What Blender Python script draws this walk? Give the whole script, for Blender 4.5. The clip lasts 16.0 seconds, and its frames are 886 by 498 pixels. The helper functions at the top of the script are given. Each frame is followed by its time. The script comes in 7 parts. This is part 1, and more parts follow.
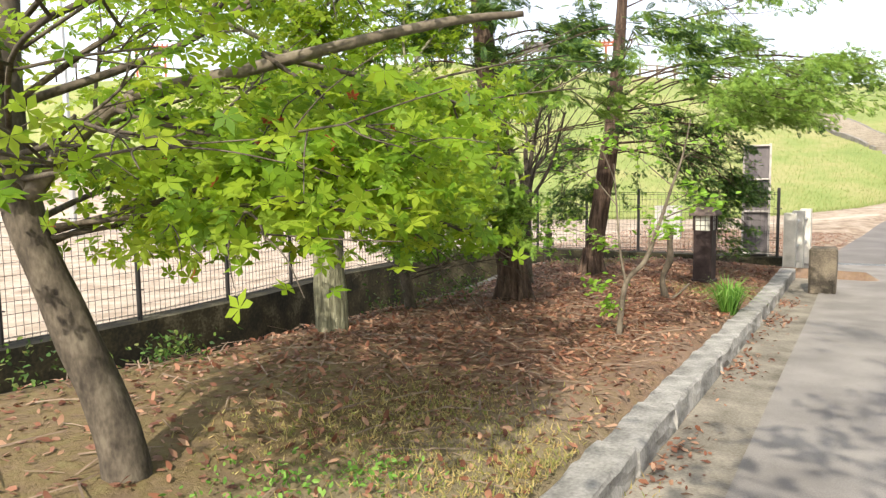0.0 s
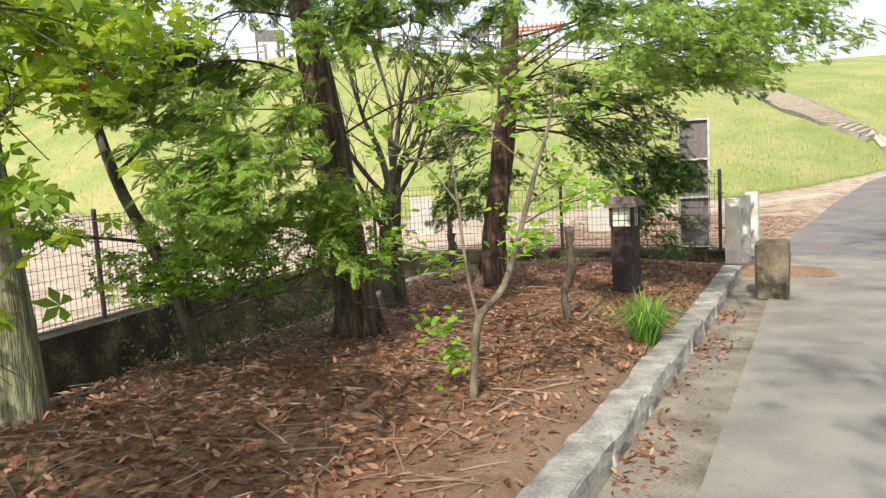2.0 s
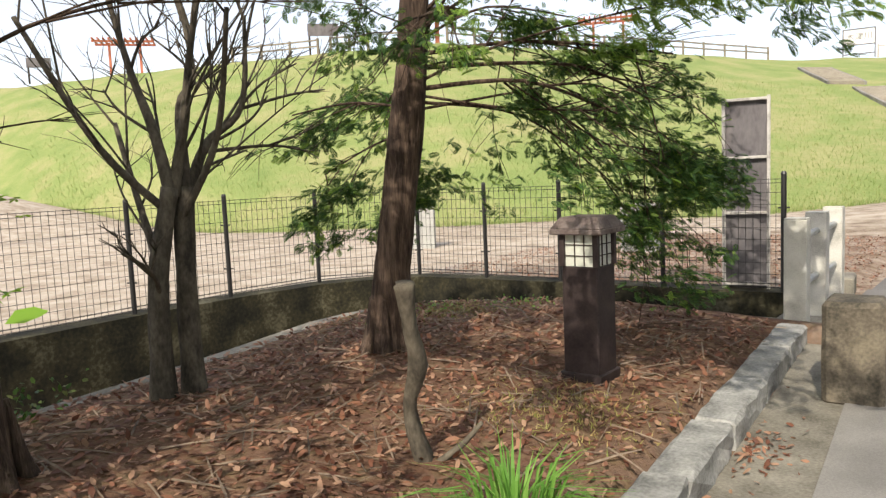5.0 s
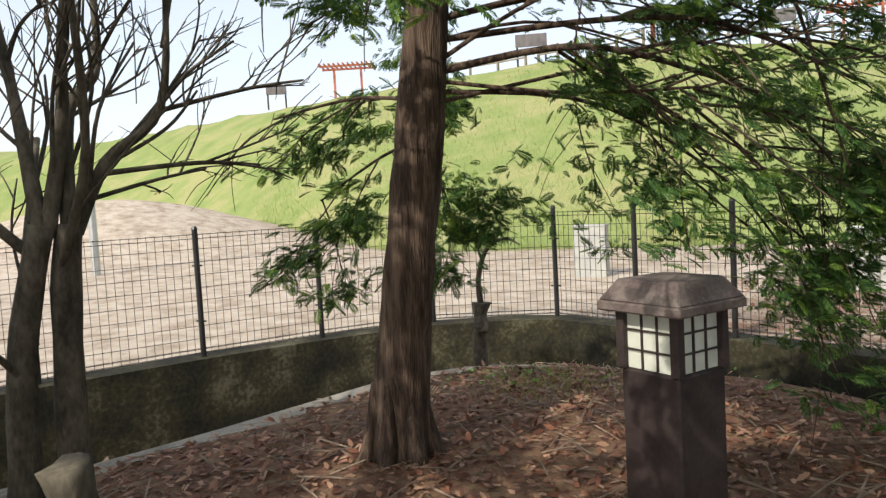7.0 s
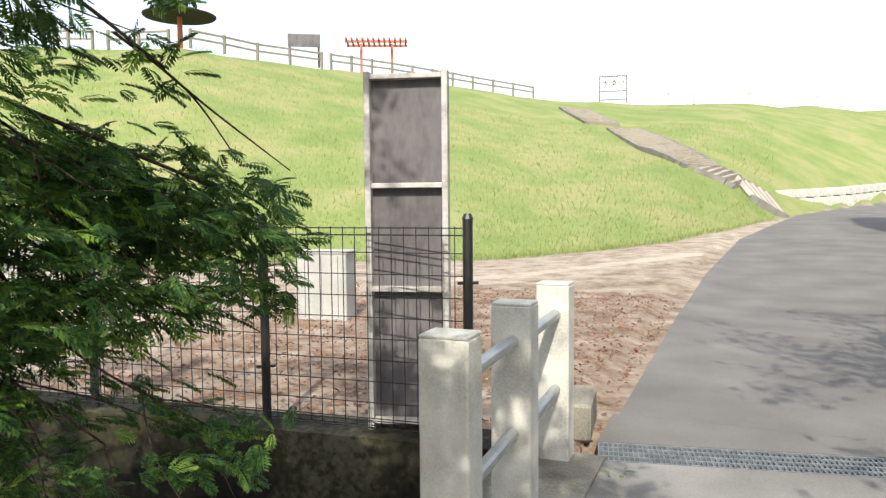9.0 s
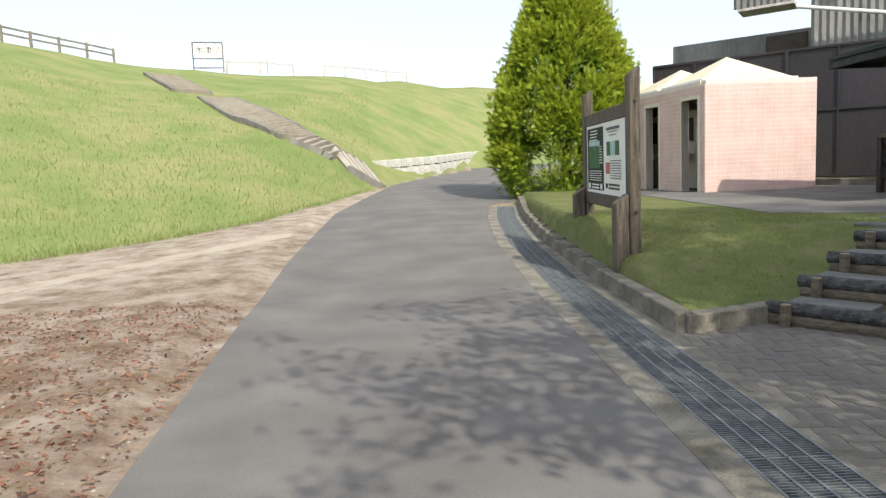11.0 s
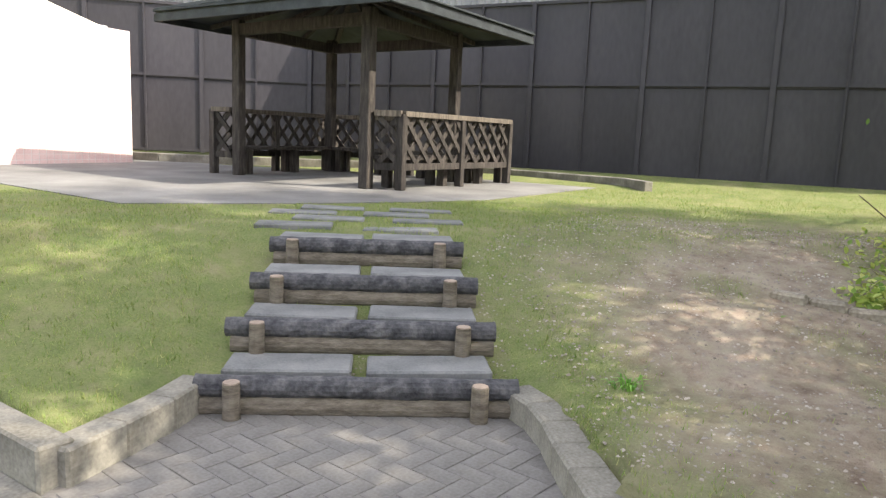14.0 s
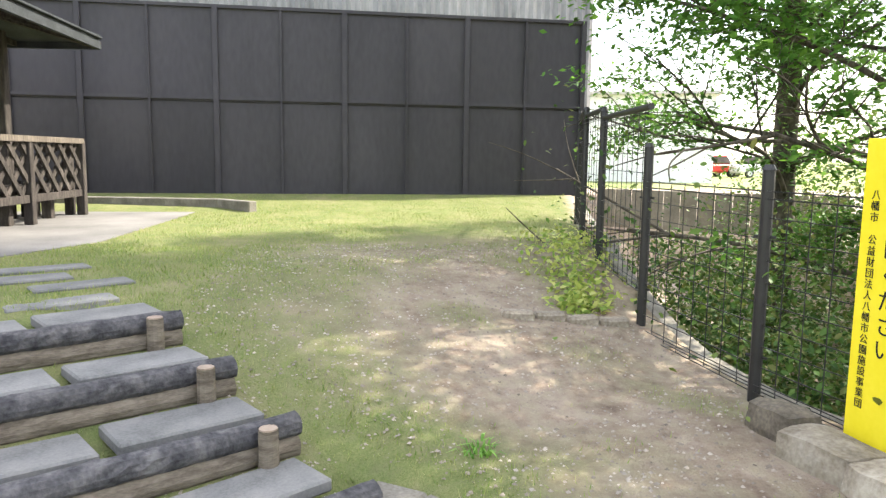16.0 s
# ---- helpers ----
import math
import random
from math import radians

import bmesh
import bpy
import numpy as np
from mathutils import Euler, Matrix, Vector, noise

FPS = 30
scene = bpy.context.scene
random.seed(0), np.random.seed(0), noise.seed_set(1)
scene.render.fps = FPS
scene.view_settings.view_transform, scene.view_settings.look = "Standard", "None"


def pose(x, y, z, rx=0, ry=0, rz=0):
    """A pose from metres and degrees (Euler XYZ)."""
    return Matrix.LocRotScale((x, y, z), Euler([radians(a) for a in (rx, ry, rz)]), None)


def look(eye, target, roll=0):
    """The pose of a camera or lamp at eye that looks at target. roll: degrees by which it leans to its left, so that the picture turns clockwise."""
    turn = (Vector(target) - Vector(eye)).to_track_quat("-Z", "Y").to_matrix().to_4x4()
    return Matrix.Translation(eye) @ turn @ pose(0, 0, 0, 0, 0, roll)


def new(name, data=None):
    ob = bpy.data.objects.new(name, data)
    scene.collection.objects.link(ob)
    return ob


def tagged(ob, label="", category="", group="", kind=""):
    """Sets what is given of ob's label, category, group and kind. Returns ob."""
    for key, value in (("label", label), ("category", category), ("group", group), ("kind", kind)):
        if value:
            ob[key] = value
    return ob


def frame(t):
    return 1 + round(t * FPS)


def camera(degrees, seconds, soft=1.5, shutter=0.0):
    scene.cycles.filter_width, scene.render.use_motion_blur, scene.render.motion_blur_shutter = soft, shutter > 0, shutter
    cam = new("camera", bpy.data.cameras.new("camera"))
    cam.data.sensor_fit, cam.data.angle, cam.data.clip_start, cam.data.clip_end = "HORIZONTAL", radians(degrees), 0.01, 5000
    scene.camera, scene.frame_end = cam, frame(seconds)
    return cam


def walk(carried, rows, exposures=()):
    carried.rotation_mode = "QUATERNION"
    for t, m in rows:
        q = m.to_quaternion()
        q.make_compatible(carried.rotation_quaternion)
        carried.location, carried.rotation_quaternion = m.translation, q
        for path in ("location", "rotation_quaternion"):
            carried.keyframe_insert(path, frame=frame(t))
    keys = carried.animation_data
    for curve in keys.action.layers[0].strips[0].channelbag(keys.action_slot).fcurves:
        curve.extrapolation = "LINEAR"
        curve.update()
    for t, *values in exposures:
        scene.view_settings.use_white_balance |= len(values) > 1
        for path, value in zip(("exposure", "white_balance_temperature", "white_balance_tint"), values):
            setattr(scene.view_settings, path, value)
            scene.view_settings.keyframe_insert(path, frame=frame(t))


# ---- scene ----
# ---- the camera and its walk ----
cam = camera(62.8, 16.0, 1.35)
PATH = [
    (0, (1.759, 1.479, 1.681), (0.611, 3.105, 1.485), -0.9),
    (0.5, (1.649, 2.086, 1.661), (0.546, 3.742, 1.467), -1.8),
    (1, (1.579, 2.732, 1.64), (0.492, 4.398, 1.437), -2.7),
    (1.5, (1.517, 3.359, 1.632), (0.46, 5.042, 1.41), -3.2),
    (2, (1.477, 4.032, 1.614), (0.415, 5.712, 1.398), -3.2),
    (2.5, (1.45, 4.656, 1.593), (0.353, 6.316, 1.388), -2.9),
    (3, (1.366, 5.236, 1.57), (0.2, 6.85, 1.385), -2.7),
    (3.5, (1.318, 5.828, 1.547), (0.073, 7.384, 1.376), -2.4),
    (4, (1.236, 6.41, 1.535), (-0.002, 7.972, 1.372), -2.6),
    (4.2, (1.231, 6.672, 1.51), (0.003, 8.241, 1.336), -2.4),
    (6.3, (0.735, 9.127, 1.491), (-0.711, 10.488, 1.257), -2.6),
    (6.5, (0.696, 9.319, 1.509), (-0.821, 10.606, 1.3), -2.7),
    (7, (0.579, 9.849, 1.514), (-1.085, 10.95, 1.382), -3.1),
    (7.5, (0.595, 10.353, 1.517), (-1.035, 11.505, 1.391), -2.4),
    (8, (0.495, 10.912, 1.483), (-0.896, 12.344, 1.356), -1.4),
    (8.5, (0.554, 11.571, 1.464), (-0.541, 13.239, 1.33), -0.3),
    (9, (0.501, 12.134, 1.473), (-0.255, 13.981, 1.339), -0.5),
    (9.2, (0.507, 12.367, 1.486), (-0.112, 14.265, 1.364), -0.8),
    (11.3, (1.025, 15.396, 1.411), (1.443, 17.337, 1.167), -1.9),
    (11.5, (1.093, 15.629, 1.433), (1.646, 17.535, 1.183), -1.5),
    (12, (1.272, 16.112, 1.431), (2.148, 17.888, 1.154), -1),
    (12.5, (1.406, 16.601, 1.423), (2.568, 18.203, 1.136), -0.7),
    (13, (1.596, 17.056, 1.397), (3.036, 18.411, 1.095), 0.6),
    (13.5, (1.773, 17.521, 1.386), (3.382, 18.667, 1.078), 1.7),
    (14, (1.981, 17.964, 1.391), (3.703, 18.931, 1.079), 2.4),
    (14.5, (2.104, 18.435, 1.410), (3.889, 19.273, 1.079), 2.2),
    (15, (2.249, 18.803, 1.444), (4.180, 19.236, 1.155), 1.8),
    (15.5, (2.412, 19.124, 1.468), (4.391, 19.223, 1.200), 1.2),
    (16, (2.423, 19.466, 1.499), (4.387, 19.188, 1.245), 0.8),
]
walk(cam, [(t, look(eye, target, roll)) for t, eye, target, roll in PATH],
     exposures=[(0, 0.66, 6950, 14), (1.0, 0.62, 6950, 14), (2.0, 0.48, 6950, 14), (2.5, 0.4, 6950, 14), (4, 0.27, 6950, 14), (6.3, 0.22, 6600, 11), (7.5, 0.06, 6600, 11), (8, 0.05, 6600, 11), (8.5, 0.42, 6500, 10), (9, 0.42, 6500, 10), (9.5, 0.45, 6500, 10), (11.3, 0.12, 6500, 10), (12.5, 0.58, 6650, 13), (13, 0.88, 6650, 13), (13.5, 1.16, 6650, 13), (14.5, 1.6, 6650, 14), (15.5, 1.78, 6650, 14), (16, 1.82, 6650, 13)])

# ---- sky and sun ----
SUN_EL, SUN_AZ = radians(41), math.atan2(-0.95, 0.3)      # elevation; bearing of the sun from +x
sun_dir = Vector((math.cos(SUN_EL) * math.cos(SUN_AZ), math.cos(SUN_EL) * math.sin(SUN_AZ), math.sin(SUN_EL)))
world = bpy.data.worlds.new("sky")
scene.world = world
world.use_nodes = True
wn = world.node_tree.nodes
sky = wn.new("ShaderNodeTexSky")
sky.sky_type = "NISHITA"
sky.sun_disc = False
sky.sun_elevation = SUN_EL
sky.sun_rotation = math.pi / 2 - SUN_AZ
sky.dust_density = 2.0
sky.air_density = 1.0
sky.ozone_density = 1.0
wn["Background"].inputs["Strength"].default_value = 0.12
world.node_tree.links.new(sky.outputs["Color"], wn["Background"].inputs["Color"])
veil = wn.new("ShaderNodeBackground")       # thin bright cloud over the whole sky
veil.inputs["Color"].default_value, veil.inputs["Strength"].default_value = (0.97, 0.97, 0.95, 1), 0.54
both = wn.new("ShaderNodeAddShader")
world.node_tree.links.new(wn["Background"].outputs[0], both.inputs[0])
world.node_tree.links.new(veil.outputs[0], both.inputs[1])
world.node_tree.links.new(both.outputs[0], wn["World Output"].inputs["Surface"])
sun = bpy.data.lights.new("sun", "SUN")
sun.energy, sun.angle, sun.color = 4.1, radians(0.6), (1.0, 0.945, 0.8)
new("sun", sun).matrix_world = look((0, 0, 30), Vector((0, 0, 30)) - sun_dir)

# ---- materials ----
def material(name, stops, scale=4.0, rough=0.8, metal=0.0, bump=0.3, fine=40.0, coords="Object", random_tint=0.0,
             stretch=(1, 1, 1), spec=0.3, island=0.0, dist=0.02):
    """A surface of colours blended by a coarse noise and roughened by a fine one; tints vary by object or island."""
    m = bpy.data.materials.new(name)
    m.use_nodes = True
    n, l = m.node_tree.nodes, m.node_tree.links
    b = n["Principled BSDF"]
    b.inputs["Roughness"].default_value, b.inputs["Metallic"].default_value = rough, metal
    b.inputs["Specular IOR Level"].default_value = spec
    tc = n.new("ShaderNodeTexCoord")
    mp = n.new("ShaderNodeMapping")
    mp.inputs["Scale"].default_value = stretch
    l.new(tc.outputs[coords], mp.inputs["Vector"])
    big, small = n.new("ShaderNodeTexNoise"), n.new("ShaderNodeTexNoise")
    for node, s, d in ((big, scale, 5), (small, fine, 4)):
        node.inputs["Scale"].default_value, node.inputs["Detail"].default_value = s, d
        l.new(mp.outputs["Vector"], node.inputs["Vector"])
    mix = n.new("ShaderNodeMath")
    mix.operation = "MULTIPLY_ADD"
    l.new(small.outputs["Fac"], mix.inputs[0])
    mix.inputs[1].default_value = 0.45
    half = n.new("ShaderNodeMath")
    half.operation = "MULTIPLY_ADD"
    l.new(big.outputs["Fac"], half.inputs[0])
    half.inputs[1].default_value, half.inputs[2].default_value = 0.9, -0.17
    l.new(half.outputs[0], mix.inputs[2])
    ramp = n.new("ShaderNodeValToRGB")
    e = ramp.color_ramp.elements
    while len(e) < len(stops):
        e.new(0.5)
    for i, c in enumerate(stops):
        e[i].position = 0.3 + 0.4 * i / max(1, len(stops) - 1)
        e[i].color = (*c, 1)
    l.new(mix.outputs[0], ramp.inputs["Fac"])
    out = ramp.outputs["Color"]
    if random_tint or island:
        src = n.new("ShaderNodeNewGeometry").outputs["Random Per Island"] if island else n.new("ShaderNodeObjectInfo").outputs["Random"]
        rng = n.new("ShaderNodeMapRange")
        a = island or random_tint
        rng.inputs["To Min"].default_value, rng.inputs["To Max"].default_value = 1 - a, 1 + a
        l.new(src, rng.inputs["Value"])
        hsv = n.new("ShaderNodeHueSaturation")
        l.new(rng.outputs["Result"], hsv.inputs["Value"])
        l.new(out, hsv.inputs["Color"])
        out = hsv.outputs["Color"]
    l.new(out, b.inputs["Base Color"])
    bp = n.new("ShaderNodeBump")
    bp.inputs["Strength"].default_value, bp.inputs["Distance"].default_value = bump, dist
    l.new(mix.outputs[0], bp.inputs["Height"])
    l.new(bp.outputs["Normal"], b.inputs["Normal"])
    return m


def leaf_material(name, colors, light=0.35, hue=0.02):
    """Thin leaves: diffuse with light passing through, each leaf with a tone of its own."""
    m = bpy.data.materials.new(name)
    m.use_nodes = True
    n, l = m.node_tree.nodes, m.node_tree.links
    b, out = n["Principled BSDF"], n["Material Output"]
    b.inputs["Roughness"].default_value = 0.55
    b.inputs["Specular IOR Level"].default_value = 0.25
    geo = n.new("ShaderNodeNewGeometry")
    ramp = n.new("ShaderNodeValToRGB")
    e = ramp.color_ramp.elements
    while len(e) < len(colors):
        e.new(0.5)
    for i, c in enumerate(colors):
        e[i].position, e[i].color = i / max(1, len(colors) - 1), (*c, 1)
    l.new(geo.outputs["Random Per Island"], ramp.inputs["Fac"])
    l.new(ramp.outputs["Color"], b.inputs["Base Color"])
    tr = n.new("ShaderNodeBsdfTranslucent")
    hsv = n.new("ShaderNodeHueSaturation")
    hsv.inputs["Hue"].default_value, hsv.inputs["Value"].default_value = 0.5 - hue, 1.5
    l.new(ramp.outputs["Color"], hsv.inputs["Color"])
    l.new(hsv.outputs["Color"], tr.inputs["Color"])
    ms = n.new("ShaderNodeMixShader")
    ms.inputs["Fac"].default_value = light
    l.new(b.outputs["BSDF"], ms.inputs[1])
    l.new(tr.outputs["BSDF"], ms.inputs[2])
    l.new(ms.outputs["Shader"], out.inputs["Surface"])
    return m


M = {
    "asphalt": material("asphalt", [(0.125, 0.119, 0.114), (0.16, 0.152, 0.146), (0.2, 0.19, 0.181)], 1.1, 0.9, fine=110, bump=0.35, dist=0.004),
    "old_paving": material("old_paving", [(0.16, 0.152, 0.145), (0.22, 0.21, 0.2), (0.29, 0.278, 0.262)], 1.5, 0.92, fine=120, bump=0.3, dist=0.006),
    "terrace": material("terrace", [(0.1, 0.097, 0.092), (0.15, 0.146, 0.138), (0.21, 0.203, 0.192)], 1.2, 0.92, fine=70, bump=0.3, dist=0.006),
    "concrete": material("concrete", [(0.11, 0.1, 0.08), (0.2, 0.185, 0.155), (0.3, 0.28, 0.235)], 3, 0.9, fine=60, bump=0.3, dist=0.006),
    "pale_concrete": material("pale_concrete", [(0.38, 0.37, 0.34), (0.54, 0.53, 0.49), (0.64, 0.63, 0.59)], 5, 0.9, fine=90, bump=0.25, dist=0.004),
    "stone": material("stone", [(0.13, 0.13, 0.125), (0.25, 0.25, 0.24), (0.38, 0.375, 0.36)], 5, 0.85, fine=50, bump=0.6, dist=0.02, random_tint=0.15),
    "tan_stone": material("tan_stone", [(0.14, 0.115, 0.085), (0.27, 0.235, 0.185), (0.4, 0.36, 0.3)], 5, 0.9, fine=45, bump=0.7, dist=0.02, random_tint=0.12),
    "dark_stone": material("dark_stone", [(0.05, 0.045, 0.035), (0.13, 0.11, 0.085), (0.22, 0.19, 0.14)], 4, 0.85, fine=50, bump=0.5, dist=0.01),
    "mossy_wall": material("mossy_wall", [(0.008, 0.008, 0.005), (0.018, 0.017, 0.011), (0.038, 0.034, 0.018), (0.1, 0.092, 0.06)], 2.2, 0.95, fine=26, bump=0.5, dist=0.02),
    "mud": material("mud", [(0.02, 0.017, 0.01), (0.05, 0.043, 0.02), (0.09, 0.085, 0.03)], 2, 0.9, fine=30, bump=0.5),
    "black_metal": material("black_metal", [(0.012, 0.012, 0.013), (0.022, 0.021, 0.022)], 6, 0.45, metal=0.0, bump=0.05, spec=0.5),
    "black_sheet": material("black_sheet", [(0.024, 0.022, 0.027), (0.035, 0.032, 0.038), (0.047, 0.043, 0.049)], 0.6, 0.55, bump=0.1, fine=14, random_tint=0.12, stretch=(1, 1, 0.35), spec=0.4, dist=0.004),
    "galvanised": material("galvanised", [(0.42, 0.44, 0.45), (0.55, 0.56, 0.57)], 8, 0.42, metal=0.75, bump=0.05),
    "grate": material("grate", [(0.16, 0.18, 0.2), (0.3, 0.32, 0.34)], 9, 0.5, metal=0.6, bump=0.1),
    "wood_grey": material("wood_grey", [(0.055, 0.045, 0.036), (0.105, 0.088, 0.07), (0.17, 0.145, 0.115)], 5, 0.85, fine=40, bump=0.5, stretch=(6, 6, 0.6), random_tint=0.15, dist=0.006),
    "wood_dark": material("wood_dark", [(0.017, 0.014, 0.012), (0.037, 0.031, 0.027), (0.07, 0.06, 0.051)], 5, 0.8, fine=40, bump=0.4, stretch=(5, 5, 1), random_tint=0.2, dist=0.006),
    "log_bark": material("log_bark", [(0.03, 0.03, 0.034), (0.07, 0.068, 0.072), (0.13, 0.125, 0.125)], 12, 0.9, fine=45, bump=1.0, stretch=(1, 1, 1), random_tint=0.1, dist=0.015),
    "log_base": material("log_base", [(0.08, 0.066, 0.05), (0.14, 0.117, 0.09), (0.2, 0.17, 0.135)], 8, 0.9, fine=40, bump=0.7, stretch=(1, 1, 4), dist=0.01),
    "log_cut": material("log_cut", [(0.24, 0.18, 0.14), (0.34, 0.27, 0.21)], 14, 0.9, fine=60, bump=0.4),
    "slab_stone": material("slab_stone", [(0.11, 0.11, 0.107), (0.165, 0.165, 0.16), (0.215, 0.21, 0.2)], 4, 0.9, fine=80, bump=0.3, random_tint=0.1, dist=0.005),
    "bark_cypress": material("bark_cypress", [(0.026, 0.017, 0.013), (0.075, 0.05, 0.038), (0.165, 0.115, 0.085)], 5, 0.95, fine=26, bump=1.0, stretch=(5, 5, 0.5), dist=0.03),
    "bark_grey": material("bark_grey", [(0.035, 0.03, 0.024), (0.085, 0.072, 0.056), (0.15, 0.13, 0.1)], 6, 0.92, fine=30, bump=0.6, stretch=(2, 2, 1), dist=0.012),
    "bark_pale": material("bark_pale", [(0.045, 0.042, 0.028), (0.16, 0.16, 0.105), (0.33, 0.33, 0.235)], 4, 0.95, fine=22, bump=1.0, stretch=(5, 5, 0.45), dist=0.035),
    "bark_thin": material("bark_thin", [(0.075, 0.062, 0.047), (0.14, 0.12, 0.093), (0.21, 0.185, 0.145)], 9, 0.9, fine=50, bump=0.4),
    "lantern_body": material("lantern_body", [(0.016, 0.011, 0.012), (0.035, 0.024, 0.024), (0.05, 0.037, 0.036)], 6, 0.6, bump=0.2, fine=60, dist=0.004),
    "lantern_roof": material("lantern_roof", [(0.07, 0.05, 0.047), (0.13, 0.1, 0.095), (0.19, 0.16, 0.15)], 8, 0.75, bump=0.3, fine=70, dist=0.004),
    "lantern_glass": material("lantern_glass", [(0.5, 0.52, 0.47), (0.62, 0.64, 0.58)], 6, 0.35, bump=0.05, spec=0.5),
    "panel_back": material("panel_back", [(0.09, 0.082, 0.088), (0.14, 0.13, 0.138), (0.18, 0.165, 0.17)], 3, 0.75, bump=0.1, fine=30, stretch=(1, 1, 0.4)),
    "panel_edge": material("panel_edge", [(0.3, 0.28, 0.26), (0.45, 0.43, 0.41), (0.55, 0.53, 0.51)], 8, 0.7, bump=0.2),
    "grey_box": material("grey_box", [(0.34, 0.345, 0.33), (0.45, 0.455, 0.43)], 4, 0.6, bump=0.05),
    "pink_tile": material("pink_tile", [(0.6, 0.41, 0.38), (0.68, 0.49, 0.455), (0.73, 0.55, 0.51)], 2.5, 0.5, bump=0.1, fine=40, random_tint=0.05),
    "joint": material("joint", [(0.66, 0.58, 0.55), (0.74, 0.66, 0.62)], 5, 0.9, bump=0.1),
    "cream": material("cream", [(0.62, 0.57, 0.42), (0.72, 0.67, 0.52)], 3, 0.75, bump=0.05),
    "dark_inside": material("dark_inside", [(0.05, 0.04, 0.035), (0.1, 0.085, 0.07)], 3, 0.8, bump=0.1),
    "corrugated": material("corrugated", [(0.15, 0.15, 0.15), (0.23, 0.23, 0.228), (0.32, 0.315, 0.305)], 0.9, 0.6, metal=0.2, bump=0.1, fine=12, stretch=(1, 1, 0.3)),
    "roof_dark": material("roof_dark", [(0.013, 0.016, 0.018), (0.026, 0.031, 0.034), (0.042, 0.048, 0.051)], 4, 0.6, bump=0.2, fine=30, spec=0.3),
    "white_paint": material("white_paint", [(0.72, 0.73, 0.72), (0.8, 0.8, 0.79)], 5, 0.5, bump=0.03),
    "sign_dark": material("sign_dark", [(0.008, 0.02, 0.012), (0.014, 0.03, 0.019)], 5, 0.6, bump=0.02, spec=0.15),
    "sign_green": material("sign_green", [(0.02, 0.08, 0.035), (0.04, 0.13, 0.055), (0.08, 0.19, 0.1)], 9, 0.6, bump=0.02, spec=0.15),
    "sign_blue": material("sign_blue", [(0.25, 0.42, 0.5), (0.4, 0.55, 0.6)], 9, 0.4, bump=0.02),
    "sign_yellow": material("sign_yellow", [(0.8, 0.66, 0.02), (0.86, 0.72, 0.04)], 4, 0.45, bump=0.02),
    "ink": material("ink", [(0.012, 0.012, 0.012), (0.02, 0.02, 0.02)], 5, 0.5, bump=0.02),
    "ink_red": material("ink_red", [(0.5, 0.04, 0.03), (0.6, 0.06, 0.04)], 5, 0.5, bump=0.02),
    "red_wood": material("red_wood", [(0.4, 0.12, 0.07), (0.5, 0.18, 0.11)], 4, 0.7, bump=0.1),
    "fence_wood": material("fence_wood", [(0.17, 0.15, 0.12), (0.28, 0.25, 0.2)], 4, 0.85, bump=0.2),
    "gravel_path": material("gravel_path", [(0.3, 0.28, 0.24), (0.42, 0.39, 0.34)], 2, 0.95, fine=60, bump=0.3),
    "maple": leaf_material("maple_leaves", [(0.09, 0.2, 0.014), (0.15, 0.28, 0.02), (0.21, 0.345, 0.024), (0.28, 0.395, 0.035), (0.125, 0.245, 0.02)], 0.5),
    "maple_low": leaf_material("maple_low_leaves", [(0.06, 0.16, 0.018), (0.11, 0.25, 0.025), (0.17, 0.34, 0.035), (0.08, 0.19, 0.02)], 0.45),
    "maple_dark": leaf_material("maple_dark_leaves", [(0.035, 0.11, 0.018), (0.06, 0.17, 0.025), (0.1, 0.24, 0.035)], 0.4),
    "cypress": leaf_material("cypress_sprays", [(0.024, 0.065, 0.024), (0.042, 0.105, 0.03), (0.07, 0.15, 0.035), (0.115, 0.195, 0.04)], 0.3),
    # brighter copy of the cypress sprays, with sunlight put into the leaf colour
    "cypress_light": leaf_material("cypress_sunlit_sprays", [(0.1, 0.21, 0.045), (0.16, 0.3, 0.055), (0.23, 0.38, 0.07), (0.28, 0.39, 0.075)], 0.42),
    "young": leaf_material("young_leaves", [(0.13, 0.3, 0.03), (0.2, 0.4, 0.05), (0.27, 0.47, 0.07)], 0.45),
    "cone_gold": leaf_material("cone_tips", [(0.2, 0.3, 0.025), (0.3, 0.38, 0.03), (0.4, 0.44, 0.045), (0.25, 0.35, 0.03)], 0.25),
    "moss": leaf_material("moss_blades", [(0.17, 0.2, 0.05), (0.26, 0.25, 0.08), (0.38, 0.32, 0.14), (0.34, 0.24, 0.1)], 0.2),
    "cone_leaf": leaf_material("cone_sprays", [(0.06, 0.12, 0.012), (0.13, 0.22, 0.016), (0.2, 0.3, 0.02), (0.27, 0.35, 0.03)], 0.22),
    "bush": leaf_material("bush_leaves", [(0.025, 0.065, 0.014), (0.05, 0.115, 0.022), (0.095, 0.175, 0.033), (0.15, 0.16, 0.05)], 0.25),
    "ivy": leaf_material("ivy_leaves", [(0.12, 0.22, 0.04), (0.3, 0.38, 0.08), (0.45, 0.47, 0.16)], 0.3),
    "blade": leaf_material("grass_blades", [(0.1, 0.18, 0.032), (0.15, 0.225, 0.047), (0.22, 0.265, 0.075), (0.3, 0.29, 0.125)], 0.25),
    "clump": leaf_material("clump_blades", [(0.07, 0.19, 0.03), (0.13, 0.29, 0.05), (0.2, 0.36, 0.08)], 0.3),
